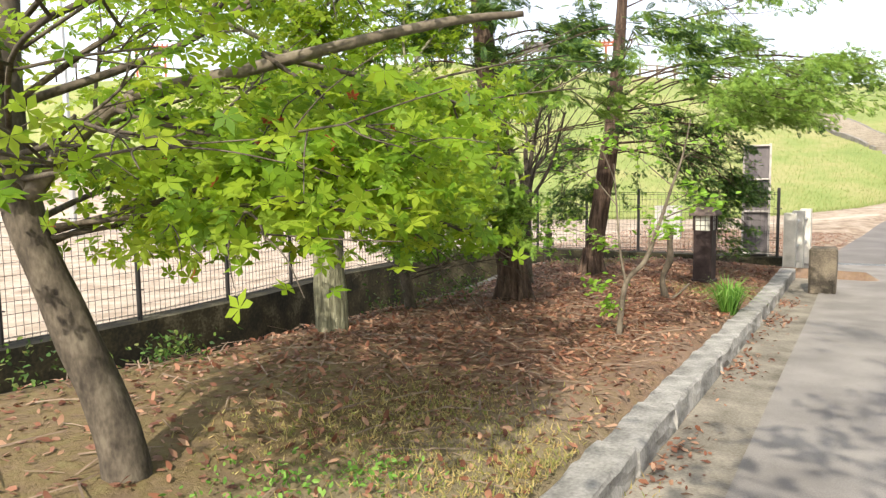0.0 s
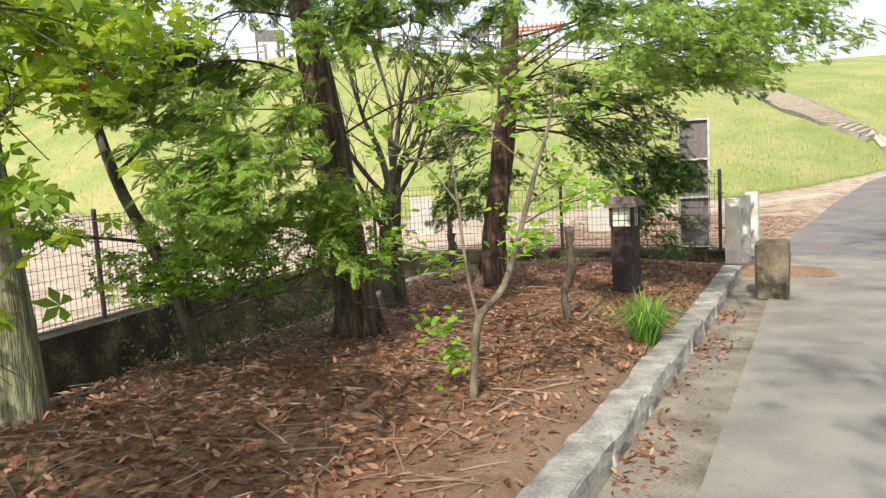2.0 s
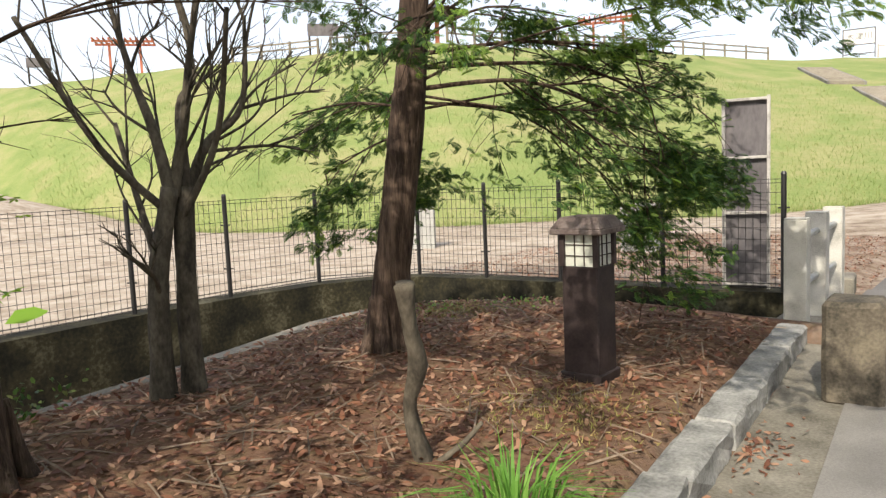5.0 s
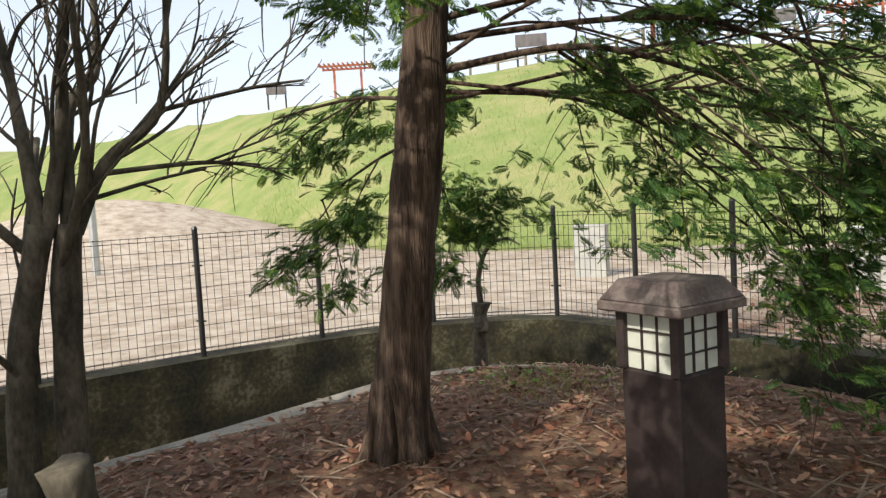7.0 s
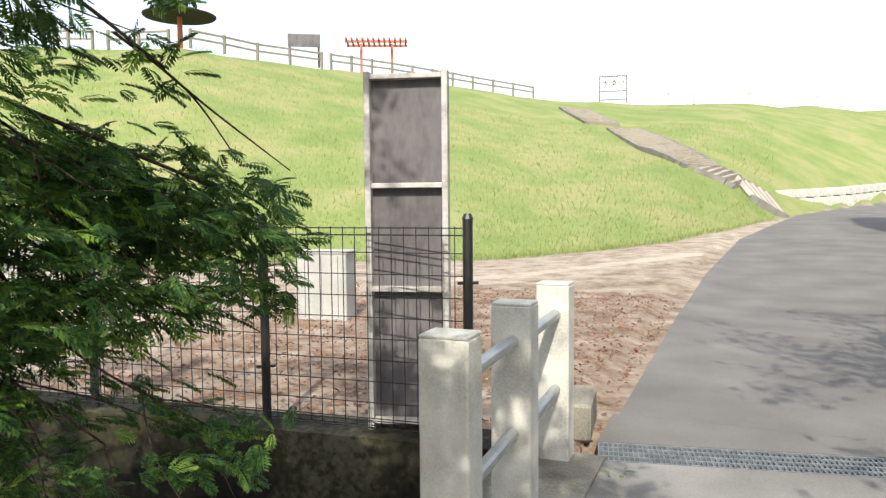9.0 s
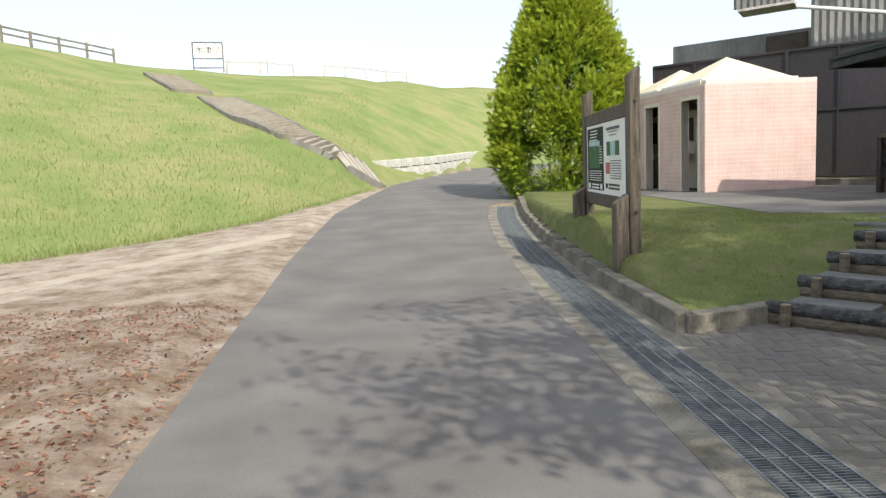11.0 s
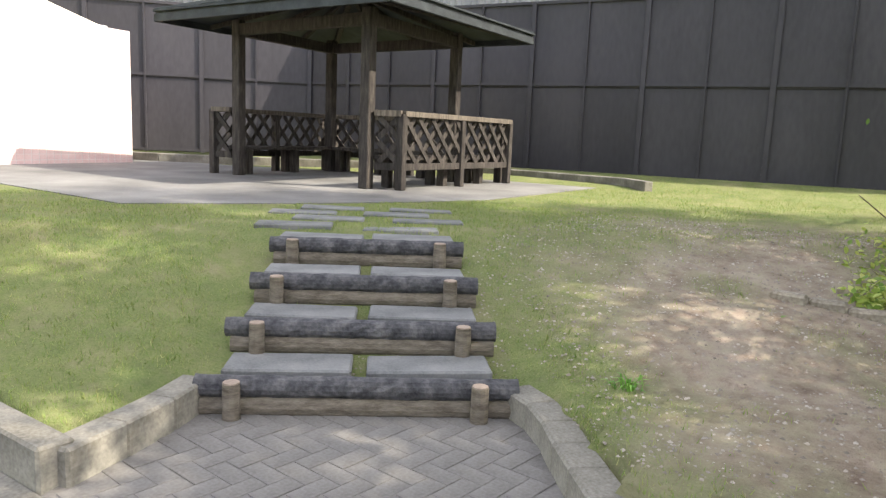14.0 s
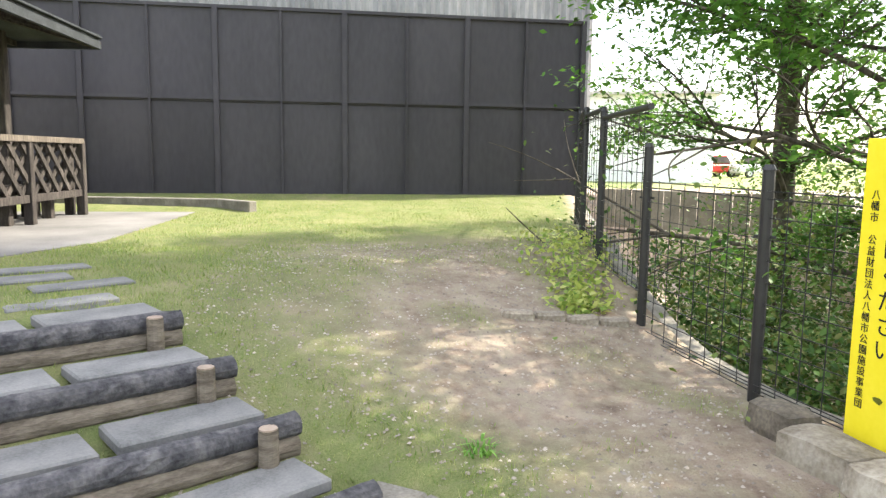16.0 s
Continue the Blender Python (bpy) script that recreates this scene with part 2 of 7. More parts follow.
    "clump_meadow": leaf_material("meadow_blades", [(0.15, 0.225, 0.06), (0.19, 0.265, 0.08), (0.24, 0.29, 0.1), (0.3, 0.3, 0.13)], 0.25),
    "litter": leaf_material("dead_leaves", [(0.095, 0.038, 0.024), (0.185, 0.078, 0.048), (0.275, 0.13, 0.08), (0.39, 0.245, 0.165), (0.15, 0.07, 0.048)], 0.12, 0.0),
    "grit": material("grit", [(0.17, 0.14, 0.11), (0.27, 0.23, 0.19), (0.38, 0.34, 0.29)], 5, 0.95, bump=0.1, island=0.35),
    "twig": material("twig", [(0.14, 0.1, 0.075), (0.26, 0.2, 0.15)], 9, 0.9, bump=0.2, island=0.3),
    "red_leaf": leaf_material("red_leaves", [(0.3, 0.06, 0.03), (0.45, 0.1, 0.04)], 0.3, 0.0),
}


def ground_material():
    """Soil, leaf litter and grass in one sheet, blended by what grows where and broken up by noise."""
    m = bpy.data.materials.new("ground")
    m.use_nodes = True
    n, l = m.node_tree.nodes, m.node_tree.links
    b = n["Principled BSDF"]
    b.inputs["Roughness"].default_value = 0.95
    b.inputs["Specular IOR Level"].default_value = 0.1
    tc = n.new("ShaderNodeTexCoord")

    def tex(scale, detail=6):
        t = n.new("ShaderNodeTexNoise")
        t.inputs["Scale"].default_value, t.inputs["Detail"].default_value = scale, detail
        t.inputs["Roughness"].default_value = 0.65
        l.new(tc.outputs["Object"], t.inputs["Vector"])
        return t.outputs["Fac"]

    def ramp(fac, stops, lo=0.32, hi=0.68):
        r = n.new("ShaderNodeValToRGB")
        e = r.color_ramp.elements
        while len(e) < len(stops):
            e.new(0.5)
        for i, c in enumerate(stops):
            e[i].position, e[i].color = lo + (hi - lo) * i / (len(stops) - 1), (*c, 1)
        l.new(fac, r.inputs["Fac"])
        return r.outputs["Color"]

    def blend(fac, a, c):
        x = n.new("ShaderNodeMix")
        x.data_type = "RGBA"
        l.new(fac, x.inputs["Factor"])
        l.new(a, x.inputs["A"])
        l.new(c, x.inputs["B"])
        return x.outputs["Result"]

    def mask(name, noise_fac, gain=4.0, spread=1.1):
        a = n.new("ShaderNodeAttribute")
        a.attribute_name = name
        s = n.new("ShaderNodeMath")
        s.operation = "MULTIPLY_ADD"
        l.new(noise_fac, s.inputs[0])
        s.inputs[1].default_value = spread
        l.new(a.outputs["Fac"], s.inputs[2])
        r = n.new("ShaderNodeMapRange")
        c = spread * 0.5 + 0.5
        r.inputs["From Min"].default_value, r.inputs["From Max"].default_value = c - 1 / gain, c + 1 / gain
        l.new(s.outputs[0], r.inputs["Value"])
        return r.outputs["Result"]

    coarse, mid, fine, grit = tex(0.35), tex(2.2), tex(9), tex(70, 8)
    soil = blend(grit, ramp(mid, [(0.15, 0.11, 0.08), (0.27, 0.21, 0.16), (0.4, 0.33, 0.265)]), ramp(fine, [(0.11, 0.078, 0.055), (0.45, 0.375, 0.305)]))
    litter = blend(grit, ramp(fine, [(0.095, 0.044, 0.027), (0.19, 0.098, 0.064), (0.28, 0.17, 0.115)]), ramp(tex(26), [(0.06, 0.03, 0.02), (0.27, 0.18, 0.13)]))
    lawn = blend(fine, ramp(mid, [(0.09, 0.135, 0.04), (0.155, 0.18, 0.065), (0.25, 0.225, 0.12)]), ramp(grit, [(0.085, 0.115, 0.035), (0.21, 0.22, 0.095)]))
    meadow = blend(mid, ramp(coarse, [(0.14, 0.205, 0.065), (0.22, 0.265, 0.095), (0.36, 0.315, 0.17)], 0.32, 0.6), ramp(tex(14), [(0.13, 0.205, 0.06), (0.28, 0.31, 0.125)]))
    sand = blend(grit, ramp(mid, [(0.33, 0.25, 0.19), (0.5, 0.43, 0.36), (0.55, 0.49, 0.43)]), ramp(fine, [(0.34, 0.27, 0.21), (0.6, 0.53, 0.46)]))
    col = blend(mask("litter", fine), soil, litter)
    col = blend(mask("sand", mid), col, sand)
    col = blend(mask("lawn", fine, 1.9, 1.3), col, lawn)
    col = blend(mask("meadow", mid), col, meadow)
    l.new(col, b.inputs["Base Color"])
    h = n.new("ShaderNodeMath")
    h.operation = "MULTIPLY_ADD"
    l.new(grit, h.inputs[0])
    h.inputs[1].default_value = 0.6
    l.new(fine, h.inputs[2])
    bp = n.new("ShaderNodeBump")
    bp.inputs["Strength"].default_value, bp.inputs["Distance"].default_value = 0.7, 0.03
    l.new(h.outputs[0], bp.inputs["Height"])
    l.new(bp.outputs["Normal"], b.inputs["Normal"])
    return m


M["ground"] = ground_material()

# ---- mesh helpers ----
def obj(name, verts, faces, mat, parent=None, label="", smooth=False):
    """One mesh object from vertices and faces, linked under a thing where one is given."""
    me = bpy.data.meshes.new(name)
    me.from_pydata([tuple(map(float, v)) for v in verts], [], [tuple(map(int, f)) for f in faces])
    me.materials.append(M[mat] if isinstance(mat, str) else mat)
    if smooth:
        me.shade_smooth()
    ob = new(name, me)
    if parent:
        ob.parent = parent
    if label:
        ob["label"] = label
    return ob


def part(name, bm, mat, parent=None, label="", smooth=False):
    me = bpy.data.meshes.new(name)
    bm.normal_update()
    bm.to_mesh(me)
    bm.free()
    me.materials.append(M[mat] if isinstance(mat, str) else mat)
    if smooth:
        me.shade_smooth()
    ob = new(name, me)
    if parent:
        ob.parent = parent
    if label:
        ob["label"] = label
    return ob


def thing(name, label, category, at=(0, 0, 0), turn=0, group="", kind=""):
    """An Empty at a thing's base, under which its parts are hung."""
    e = new(name)
    e.matrix_world = pose(*at, 0, 0, turn)
    return tagged(e, label, category, group, kind)


def box(bm, size, at=(0, 0, 0), turn=(0, 0, 0), bevel=0.0, taper=1.0):
    """Adds a block, centred at a place, with broken edges and a tapered top."""
    made = bmesh.ops.create_cube(bm, size=1)["verts"]
    m = pose(*at, *turn) @ Matrix.Diagonal((*size, 1))
    for v in made:
        if v.co.z > 0:
            v.co.x, v.co.y = v.co.x * taper, v.co.y * taper
        v.co = m @ v.co
    if bevel:
        edges = {e for v in made for e in v.link_edges}
        bmesh.ops.bevel(bm, geom=list(edges), offset=bevel, segments=1, affect="EDGES")
    return bm


def block(size, at=(0, 0, 0), turn=(0, 0, 0), bevel=0.004, taper=1.0):
    return box(bmesh.new(), size, at, turn, bevel, taper)


def rod(bm, a, b, r, r2=None, sides=8):
    """Adds a round bar from a to b."""
    a, b = Vector(a), Vector(b)
    d = b - a
    q = d.to_track_quat("Z", "Y").to_matrix().to_4x4()
    bmesh.ops.create_cone(bm, cap_ends=True, segments=sides, radius1=r, radius2=r if r2 is None else r2, depth=d.length,
                          matrix=Matrix.Translation((a + b) / 2) @ q)
    return bm


def bar(a, b, r, r2=None, sides=8):
    return rod(bmesh.new(), a, b, r, r2, sides)


def beam(bm, a, b, w, h, bevel=0.003):
    """Adds a squared timber from a to b, w across and h high."""
    a, b = Vector(a), Vector(b)
    d = b - a
    yaw, pitch = math.degrees(math.atan2(d.y, d.x)), -math.degrees(math.atan2(d.z, math.hypot(d.x, d.y)))
    return box(bm, (d.length, w, h), (a + b) / 2, (0, pitch, yaw), bevel)


def timber(a, b, w, h, bevel=0.003):
    return beam(bmesh.new(), a, b, w, h, bevel)


def slab_between(pts, z0, z1):
    """A flat block over a plan outline."""
    bm = bmesh.new()
    low = [bm.verts.new((x, y, z0 if not callable(z0) else z0(x, y))) for x, y in pts]
    top = [bm.verts.new((x, y, z1 if not callable(z1) else z1(x, y))) for x, y in pts]
    bm.faces.new(top)
    bm.faces.new(low[::-1])
    k = len(pts)
    for i in range(k):
        bm.faces.new((low[i], low[(i + 1) % k], top[(i + 1) % k], top[i]))
    bmesh.ops.recalc_face_normals(bm, faces=bm.faces)
    return bm


def strip(left, right, drop, zf):
    """A paved strip between two plan lines, following the ground and drop thick."""
    k = len(left)
    v = []
    for (a, b), (c, d) in zip(left, right):
        v += [(a, b, zf(a, b)), (c, d, zf(c, d)), (a, b, zf(a, b) - drop), (c, d, zf(c, d) - drop)]
    f = []
    for i in range(k - 1):
        a, b = 4 * i, 4 * i + 4
        f += [(a, a + 1, b + 1, b), (a, b, b + 2, a + 2), (a + 1, a + 3, b + 3, b + 1)]
    f += [(0, 2, 3, 1), (4 * k - 4, 4 * k - 3, 4 * k - 1, 4 * k - 2)]
    return v, f


# ---- the lie of the land ----
HUB = (0.6, 12.0)
CREST = [(-60, 4.3), (-40, 4.5), (-20, 5.0), (-10, 5.7), (0, 6.8), (8, 7.2), (15, 7.8), (25, 9.4), (35, 10.5), (41, 11.2), (50, 10.6), (60, 9.5), (72, 7.6), (81, 6.0), (90, 5.0), (130, 4.5)]
FOOT = [(-60, 90), (-30, 70), (-12, 50), (-5, 36), (-2, 30), (1, 25), (5, 21), (10, 19.5), (20, 18), (45, 18.5), (60, 20), (66, 22), (72, 30), (81, 45), (90, 60), (130, 90)]
EDGE = [(-2.8, -8), (-3.0, 4.0), (-3.0, 5.4), (-3.2, 7.0), (-3.5, 9.4), (-3.9, 10.9), (-4.15, 11.9), (-4.35, 12.7), (-4.2, 13.4), (-3.6, 13.9), (-2.4, 14.3), (-0.6, 14.38)]
FAR = [(-5.1, -8), (-5.5, 4.0), (-5.65, 6.0), (-5.9, 8.0), (-6.4, 10.0), (-6.5, 11.72), (-6.48, 12.97), (-6.3, 14.2), (-5.59, 15.35), (-3.4, 15.61), (-2.12, 15.72), (-0.6, 15.86)]


def lerp(table, a):
    return float(np.interp(a, [p[0] for p in table], [p[1] for p in table]))


def smooth(a, b, x):
    t = min(1.0, max(0.0, (x - a) / (b - a)))
    return t * t * (3 - 2 * t)


def inside(x, y, poly):
    hit = False
    for (x1, y1), (x2, y2) in zip(poly, poly[1:] + poly[:1]):
        if (y1 > y) != (y2 > y) and x < (x2 - x1) * (y - y1) / (y2 - y1) + x1:
            hit = not hit
    return hit


DITCH = EDGE + FAR[::-1]
DITCH_EAST = [(3.9, 16.5), (5.96, 17.05), (7.3, 17.1), (8.8, 16.95), (16.2, 14.9), (40, 12.5), (40, 10.5), (9, 12.6), (3.9, 13.4)]


def road_z(y):
    return 0.03 * max(0.0, 11 - y) + 0.036 * max(0.0, y - 23)


def kerb_x(y):
    return 0.78 - 0.095 * y + 0.0004 * y * y


def climb(x, y):
    return (x - 4.82) * 0.83 + (y - 20) * 0.55


def lawn_z(x, y):
    s = climb(x, y)
    z = 0.12 + 0.1 * smooth(20.7, 22.2, y) + 0.21 * min(max(s, 0), 2.45) + 0.08 * smooth(20.0, 18.0, y)
    c = (x - 4.81) * 0.55 - (y - 20.0) * 0.835
    if abs(c) < 1.15 and -0.3 < s < 2.2:
        k = smooth(1.15, 0.85, abs(c))
        z = z * (1 - k) + max(0.0, 0.288 * s + 0.002) * k
    return min(z, 0.635) + 0.15 * smooth(12.8, 16.3, x) + 0.4 * smooth(33, 48, y)


def north_edge(y):
    """The road's left side beyond the bridge."""
    return float(np.interp(y, [15, 17, 22, 26, 33, 38, 44, 60, 90], [-0.3, -0.24, -0.2, -0.05, 0.5, 1.4, 2.6, 9, 22]))


def grate_x(y):
    """The middle of the grated channel along the road's right side."""
    return float(np.interp(y, [15, 17.9, 26.6, 30, 34, 40, 50, 60, 90], [2.61, 2.87, 3.66, 4.15, 4.95, 6.5, 9.8, 14, 29]))


def south_edge(y):
    """The kerb on the road's right side beyond the bridge."""
    return grate_x(y) + 0.37


def cross_y(x):
    """The line of the grate that crosses the road behind the bridge."""
    return 16.37 + 0.19 * x


def height(x, y):
    dx, dy = x - HUB[0], y - HUB[1]
    r, az = math.hypot(dx, dy), math.degrees(math.atan2(-dx, dy))
    if 16.9 < y < 33.2 and abs(x - grate_x(y)) < 0.5 or -0.3 < x < 2.7 and abs(y - cross_y(x)) < 0.3:
        return road_z(y) - 0.25
    if y < 14.2 and x > kerb_x(y) - 0.06 and x < (9 if y < 12.5 else 3.9):
        z = road_z(y) - 0.02
    elif inside(x, y, DITCH) or inside(x, y, DITCH_EAST):
        return -1.0 + 0.05 * noise.noise((x, y, 0))
    elif x <= 0.9 and y < 14.4 and x > -5:
        z = road_z(y) + 0.13 + 0.07 * smooth(-0.4, -1.8, x) * smooth(-4, -2.4, x) + 0.03 * noise.noise((x * 0.9, y * 0.9, 3))
    elif y > 15 and x > north_edge(y) - 0.3 and x < south_edge(y) + 0.12 or 14 < y < 17.1 and -0.6 < x < 3.75:
        z = road_z(y) - 0.02
    elif y > 15 and x >= south_edge(y) + 0.1:
        z = lawn_z(x, y) if x < 30 and y < 60 else 0.8
        if y > 20.9:
            k = smooth(0.06, 0.22, x - south_edge(y))
            z = z * k + (road_z(y) + 0.11) * (1 - k)
        if inside(x, y, PLAZA):
            return -0.14
        z = max(z, road_z(y) + 0.05)
    elif y < 17.0 and x >= 3.8:
        z = 0.3
    else:
        z = 0.06 + 0.03 * noise.noise((x * 0.4, y * 0.4, 7)) + 0.9 * road_z(max(23, y)) * smooth(-6, 0, x)
    if -60 < az < 130 and r > 14:
        f, e = lerp(FOOT, az), lerp(CREST, az)
        top = 8.0 / math.tan(math.radians(e))
        k = (r - f) / (top - f)
        if k > 0 and not (y > 15 and north_edge(y) - 0.1 < x < south_edge(y) + 9 and y < 60):
            k = min(k, 1.0)
            rise = k + 0.05 * math.sin(k * math.pi)
            z += (9.45 - z) * rise
            z += 0.12 * noise.noise((x * 0.25, y * 0.25, 1)) * k
    z += 2.3 * math.exp(-((x + 31) ** 2 + (y - 15) ** 2) / 40)
    return z


PLAZA = [(3.2, 20.5), (3.5, 20.53), (4.42, 20.72), (5.34, 19.42), (5.16, 19.08), (4.5, 18.62), (4.17, 18.2), (3.97, 17.6), (3.95, 16.8), (2.9, 16.8)]


def bare_soil(x, y):
    """How far the lawn is trodden away beside the log steps."""
    wob = 0.7 * noise.noise((x * 0.8, y * 0.8, 11)) + 0.35 * noise.noise((x * 2.4, y * 2.4, 5))
    b = smooth(3.7, 5.2, x - 2.1 * smooth(18.1, 19.6, y) + wob) * smooth(20.7, 18.7, y + wob) * smooth(11.2, 7.8, x + wob)
    return b * (1 - 0.45 * smooth(0.1, 0.4, noise.noise((x * 1.6, y * 1.6, 21))))


def fence_line(x):
    return 17.2 - 0.27 * max(0.0, x - 8.6)


def axis(lo, hi, step, far):
    a = list(np.arange(lo, hi + 1e-6, step))
    d, p = step, hi
    up = []
    while p < far:
        d *= 1.13
        p += d
        up.append(p)
    d, p = step, lo
    down = []
    while p > -far:
        d *= 1.13
        p -= d
        down.append(p)
    return down[::-1] + a + up


def build_ground():
    def dense(a, lo, hi, step):
        return sorted([p for p in a if not lo - step < p < hi + step] + list(np.arange(lo, hi, step)))

    xs = dense(axis(-9, 18, 0.22, 900), -6.8, -2.6, 0.09)
    ys = dense(axis(-3, 34, 0.22, 900), 13.0, 17.3, 0.09)
    xs = dense(xs, 2.7, 5.0, 0.08)
    nx = len(xs)
    verts = [(x, y, height(x, y)) for y in ys for x in xs]
    faces = [(j * nx + i, j * nx + i + 1, (j + 1) * nx + i + 1, (j + 1) * nx + i) for j in range(len(ys) - 1) for i in range(nx - 1)]
    ob = obj("ground", verts, faces, "ground", smooth=True)
    marks = {k: [] for k in ("litter", "lawn", "meadow", "sand")}
    for x, y, z in verts:
        dx, dy = x - HUB[0], y - HUB[1]
        r, az = math.hypot(dx, dy), math.degrees(math.atan2(-dx, dy))
        garden = x < 0.9 and y < 14.5 and (x > -5.2 or inside(x, y, DITCH))
        litter = lawn = meadow = sand = 0.0
        if garden:
            litter = 0.55 + 0.5 * smooth(-0.1, -1.0, x) - 0.35 * smooth(6.0, 3.0, y)
            lawn = 0.34 * smooth(7.0, 4.0, y) + 0.25 * smooth(-3.3, -4.0, x) * smooth(11, 13, y)
        elif y > 15 and x > south_edge(y):
            lawn = 1.0
            lawn -= 0.95 * bare_soil(x, y)
            if y < fence_line(x):
                lawn, litter = 0.1, 0.2
        elif x < 30:
            f = lerp(FOOT, az) if -60 < az < 130 else 60
            meadow = smooth(f - 2.2, f + 0.6, r)
            sand = smooth(0.2, 0.6, 1 - meadow) * (0.62 if x < -5 else 0.4)
            litter = 0.3 if x > -5 else 0.15
            if x > -4.5 and 15.5 < y < 26:
                litter, sand = 0.55 - 0.1 * max(0.0, y - 22), 0.38
            if f - 6 < r < f + 1:
                sand, litter = 0.5 - 0.3 * meadow, 0.15
        if meadow < 1 and -9 < x < -0.3 and abs(y - 24.3 - 1.23 * (x + 3.89) + 0.12 * math.sin(x * 1.7)) < 0.3:
            sand, litter, meadow = 1.3, 0.0, 0.0
        if x > 30 or y > 60 or r > 45:
            meadow = 1.0
        for k, v in zip(("litter", "lawn", "meadow", "sand"), (litter, lawn, meadow, sand)):
            marks[k].append(v)
    for k, v in marks.items():
        ob.data.attributes.new(k, "FLOAT", "POINT").data.foreach_set("value", v)
    return tagged(ob, "soil, leaf litter, lawn and grassy levee slope", "ground", kind="structure")


build_ground()


def smooth_line(pts, n):
    """Evenly spaced points along a bent line."""
    p = np.array(pts, float)
    d = np.concatenate([[0], np.cumsum(np.hypot(*np.diff(p, axis=0).T))])
    s = np.linspace(0, d[-1], n)
    return list(zip(np.interp(s, d, p[:, 0]), np.interp(s, d, p[:, 1])))


# ---- roads ----
ys = list(np.linspace(-14, 14.2, 60))
v, f = strip([(kerb_x(y) + 0.62, y) for y in ys], [(5.6 if y < 12.4 else 3.85, y) for y in ys], 0.2, lambda x, y: road_z(y) + 0.004)
tagged(obj("road", v, f, "old_paving"), "worn pale grey paved lane beside the garden kerb", "road", kind="structure")
xs = list(np.linspace(-0.28, 3.85, 12))
v, f = strip([(x, cross_y(x) - 0.17) for x in xs], [(x, 14.195) for x in xs], 0.3, lambda x, y: 0.004)
tagged(obj("bridge_deck", v, f, "old_paving"), "pale worn paved deck of the little bridge", "bridge", kind="structure")
v, f = strip([(kerb_x(y) + 0.2, y) for y in ys], [(kerb_x(y) + 0.615, y) for y in ys], 0.2, lambda x, y: road_z(y) - 0.012)
tagged(obj("gutter", v, f, "concrete"), "flat concrete gutter strip with drifted dead leaves", "gutter", kind="structure")
ys = list(np.linspace(17.1, 90, 120))
v, f = strip([(north_edge(y), y) for y in ys], [(grate_x(y) - (0.42 if y < 34 else -0.3), y) for y in ys], 0.25, lambda x, y: road_z(y) + 0.004)
tagged(obj("road", v, f, "asphalt"), "grey asphalt road that bends past the levee", "road", kind="structure")
xs = list(np.linspace(-0.28, 2.4, 12))
v, f = strip([(x, 17.098) for x in xs], [(x, cross_y(x) + 0.17) for x in xs], 0.2, lambda x, y: 0.004)
tagged(obj("road_apron", v, f, "asphalt"), "asphalt apron beside the cross drain", "road", kind="structure")
ys = list(np.linspace(17.0, 33, 40))
v, f = strip([(grate_x(y) - 0.415, y) for y in ys], [(grate_x(y) - 0.215, y) for y in ys], 0.2, lambda x, y: road_z(y) + 0.001)
tagged(obj("drain_edge", v, f, "concrete"), "concrete edge strip of the drain", "drain", kind="structure")
v, f = strip([(grate_x(y) + 0.215, y) for y in ys], [(grate_x(y) + 0.36, y) for y in ys], 0.2, lambda x, y: road_z(y) - 0.004)
tagged(obj("drain_edge", v, f, "concrete"), "concrete edge strip of the drain", "drain", kind="structure")
v, f = strip([(grate_x(y) - 0.215, y) for y in ys], [(grate_x(y) + 0.215, y) for y in ys], 0.1, lambda x, y: road_z(y) - 0.07)
tagged(obj("drain_bed", v, f, "mud"), "dark dirty bed of the grated drain", "drain", kind="structure")
xs = list(np.linspace(-0.28, 2.55, 12))
v, f = strip([(x, cross_y(x) + 0.165) for x in xs], [(x, cross_y(x) - 0.165) for x in xs], 0.1, lambda x, y: -0.07)
tagged(obj("drain_bed", v, f, "mud"), "dark dirty bed of the cross drain", "drain", kind="structure")

# ---- the ditch ----
def wall_along(name, line, thick, z0, z1, mat, label, side):
    """A wall of some thickness along a bent line; the thickness lies to one side."""
    p = np.array(line, float)
    t = np.gradient(p, axis=0)
    t /= np.linalg.norm(t, axis=1)[:, None]
    q = p + side * thick * np.stack([t[:, 1], -t[:, 0]], axis=1)
    verts, k = [], len(p)
    for a, b in zip(p, q):
        top = z1(*a) if callable(z1) else z1
        verts += [(*a, z0), (*a, top), (*b, top), (*b, z0)]
    faces = []
    for i in range(k - 1):
        a, b = 4 * i, 4 * i + 4
        faces += [(a, b, b + 1, a + 1), (a + 1, b + 1, b + 2, a + 2), (a + 2, b + 2, b + 3, a + 3)]
    faces += [(0, 1, 2, 3), (4 * k - 4, 4 * k - 1, 4 * k - 2, 4 * k - 3)]
    ob = obj(name, verts, faces, mat)
    bm = bmesh.new()
    bm.from_mesh(ob.data)
    bmesh.ops.recalc_face_normals(bm, faces=bm.faces)
    bm.to_mesh(ob.data)
    bm.free()
    return tagged(ob, label, "wall", kind="structure")


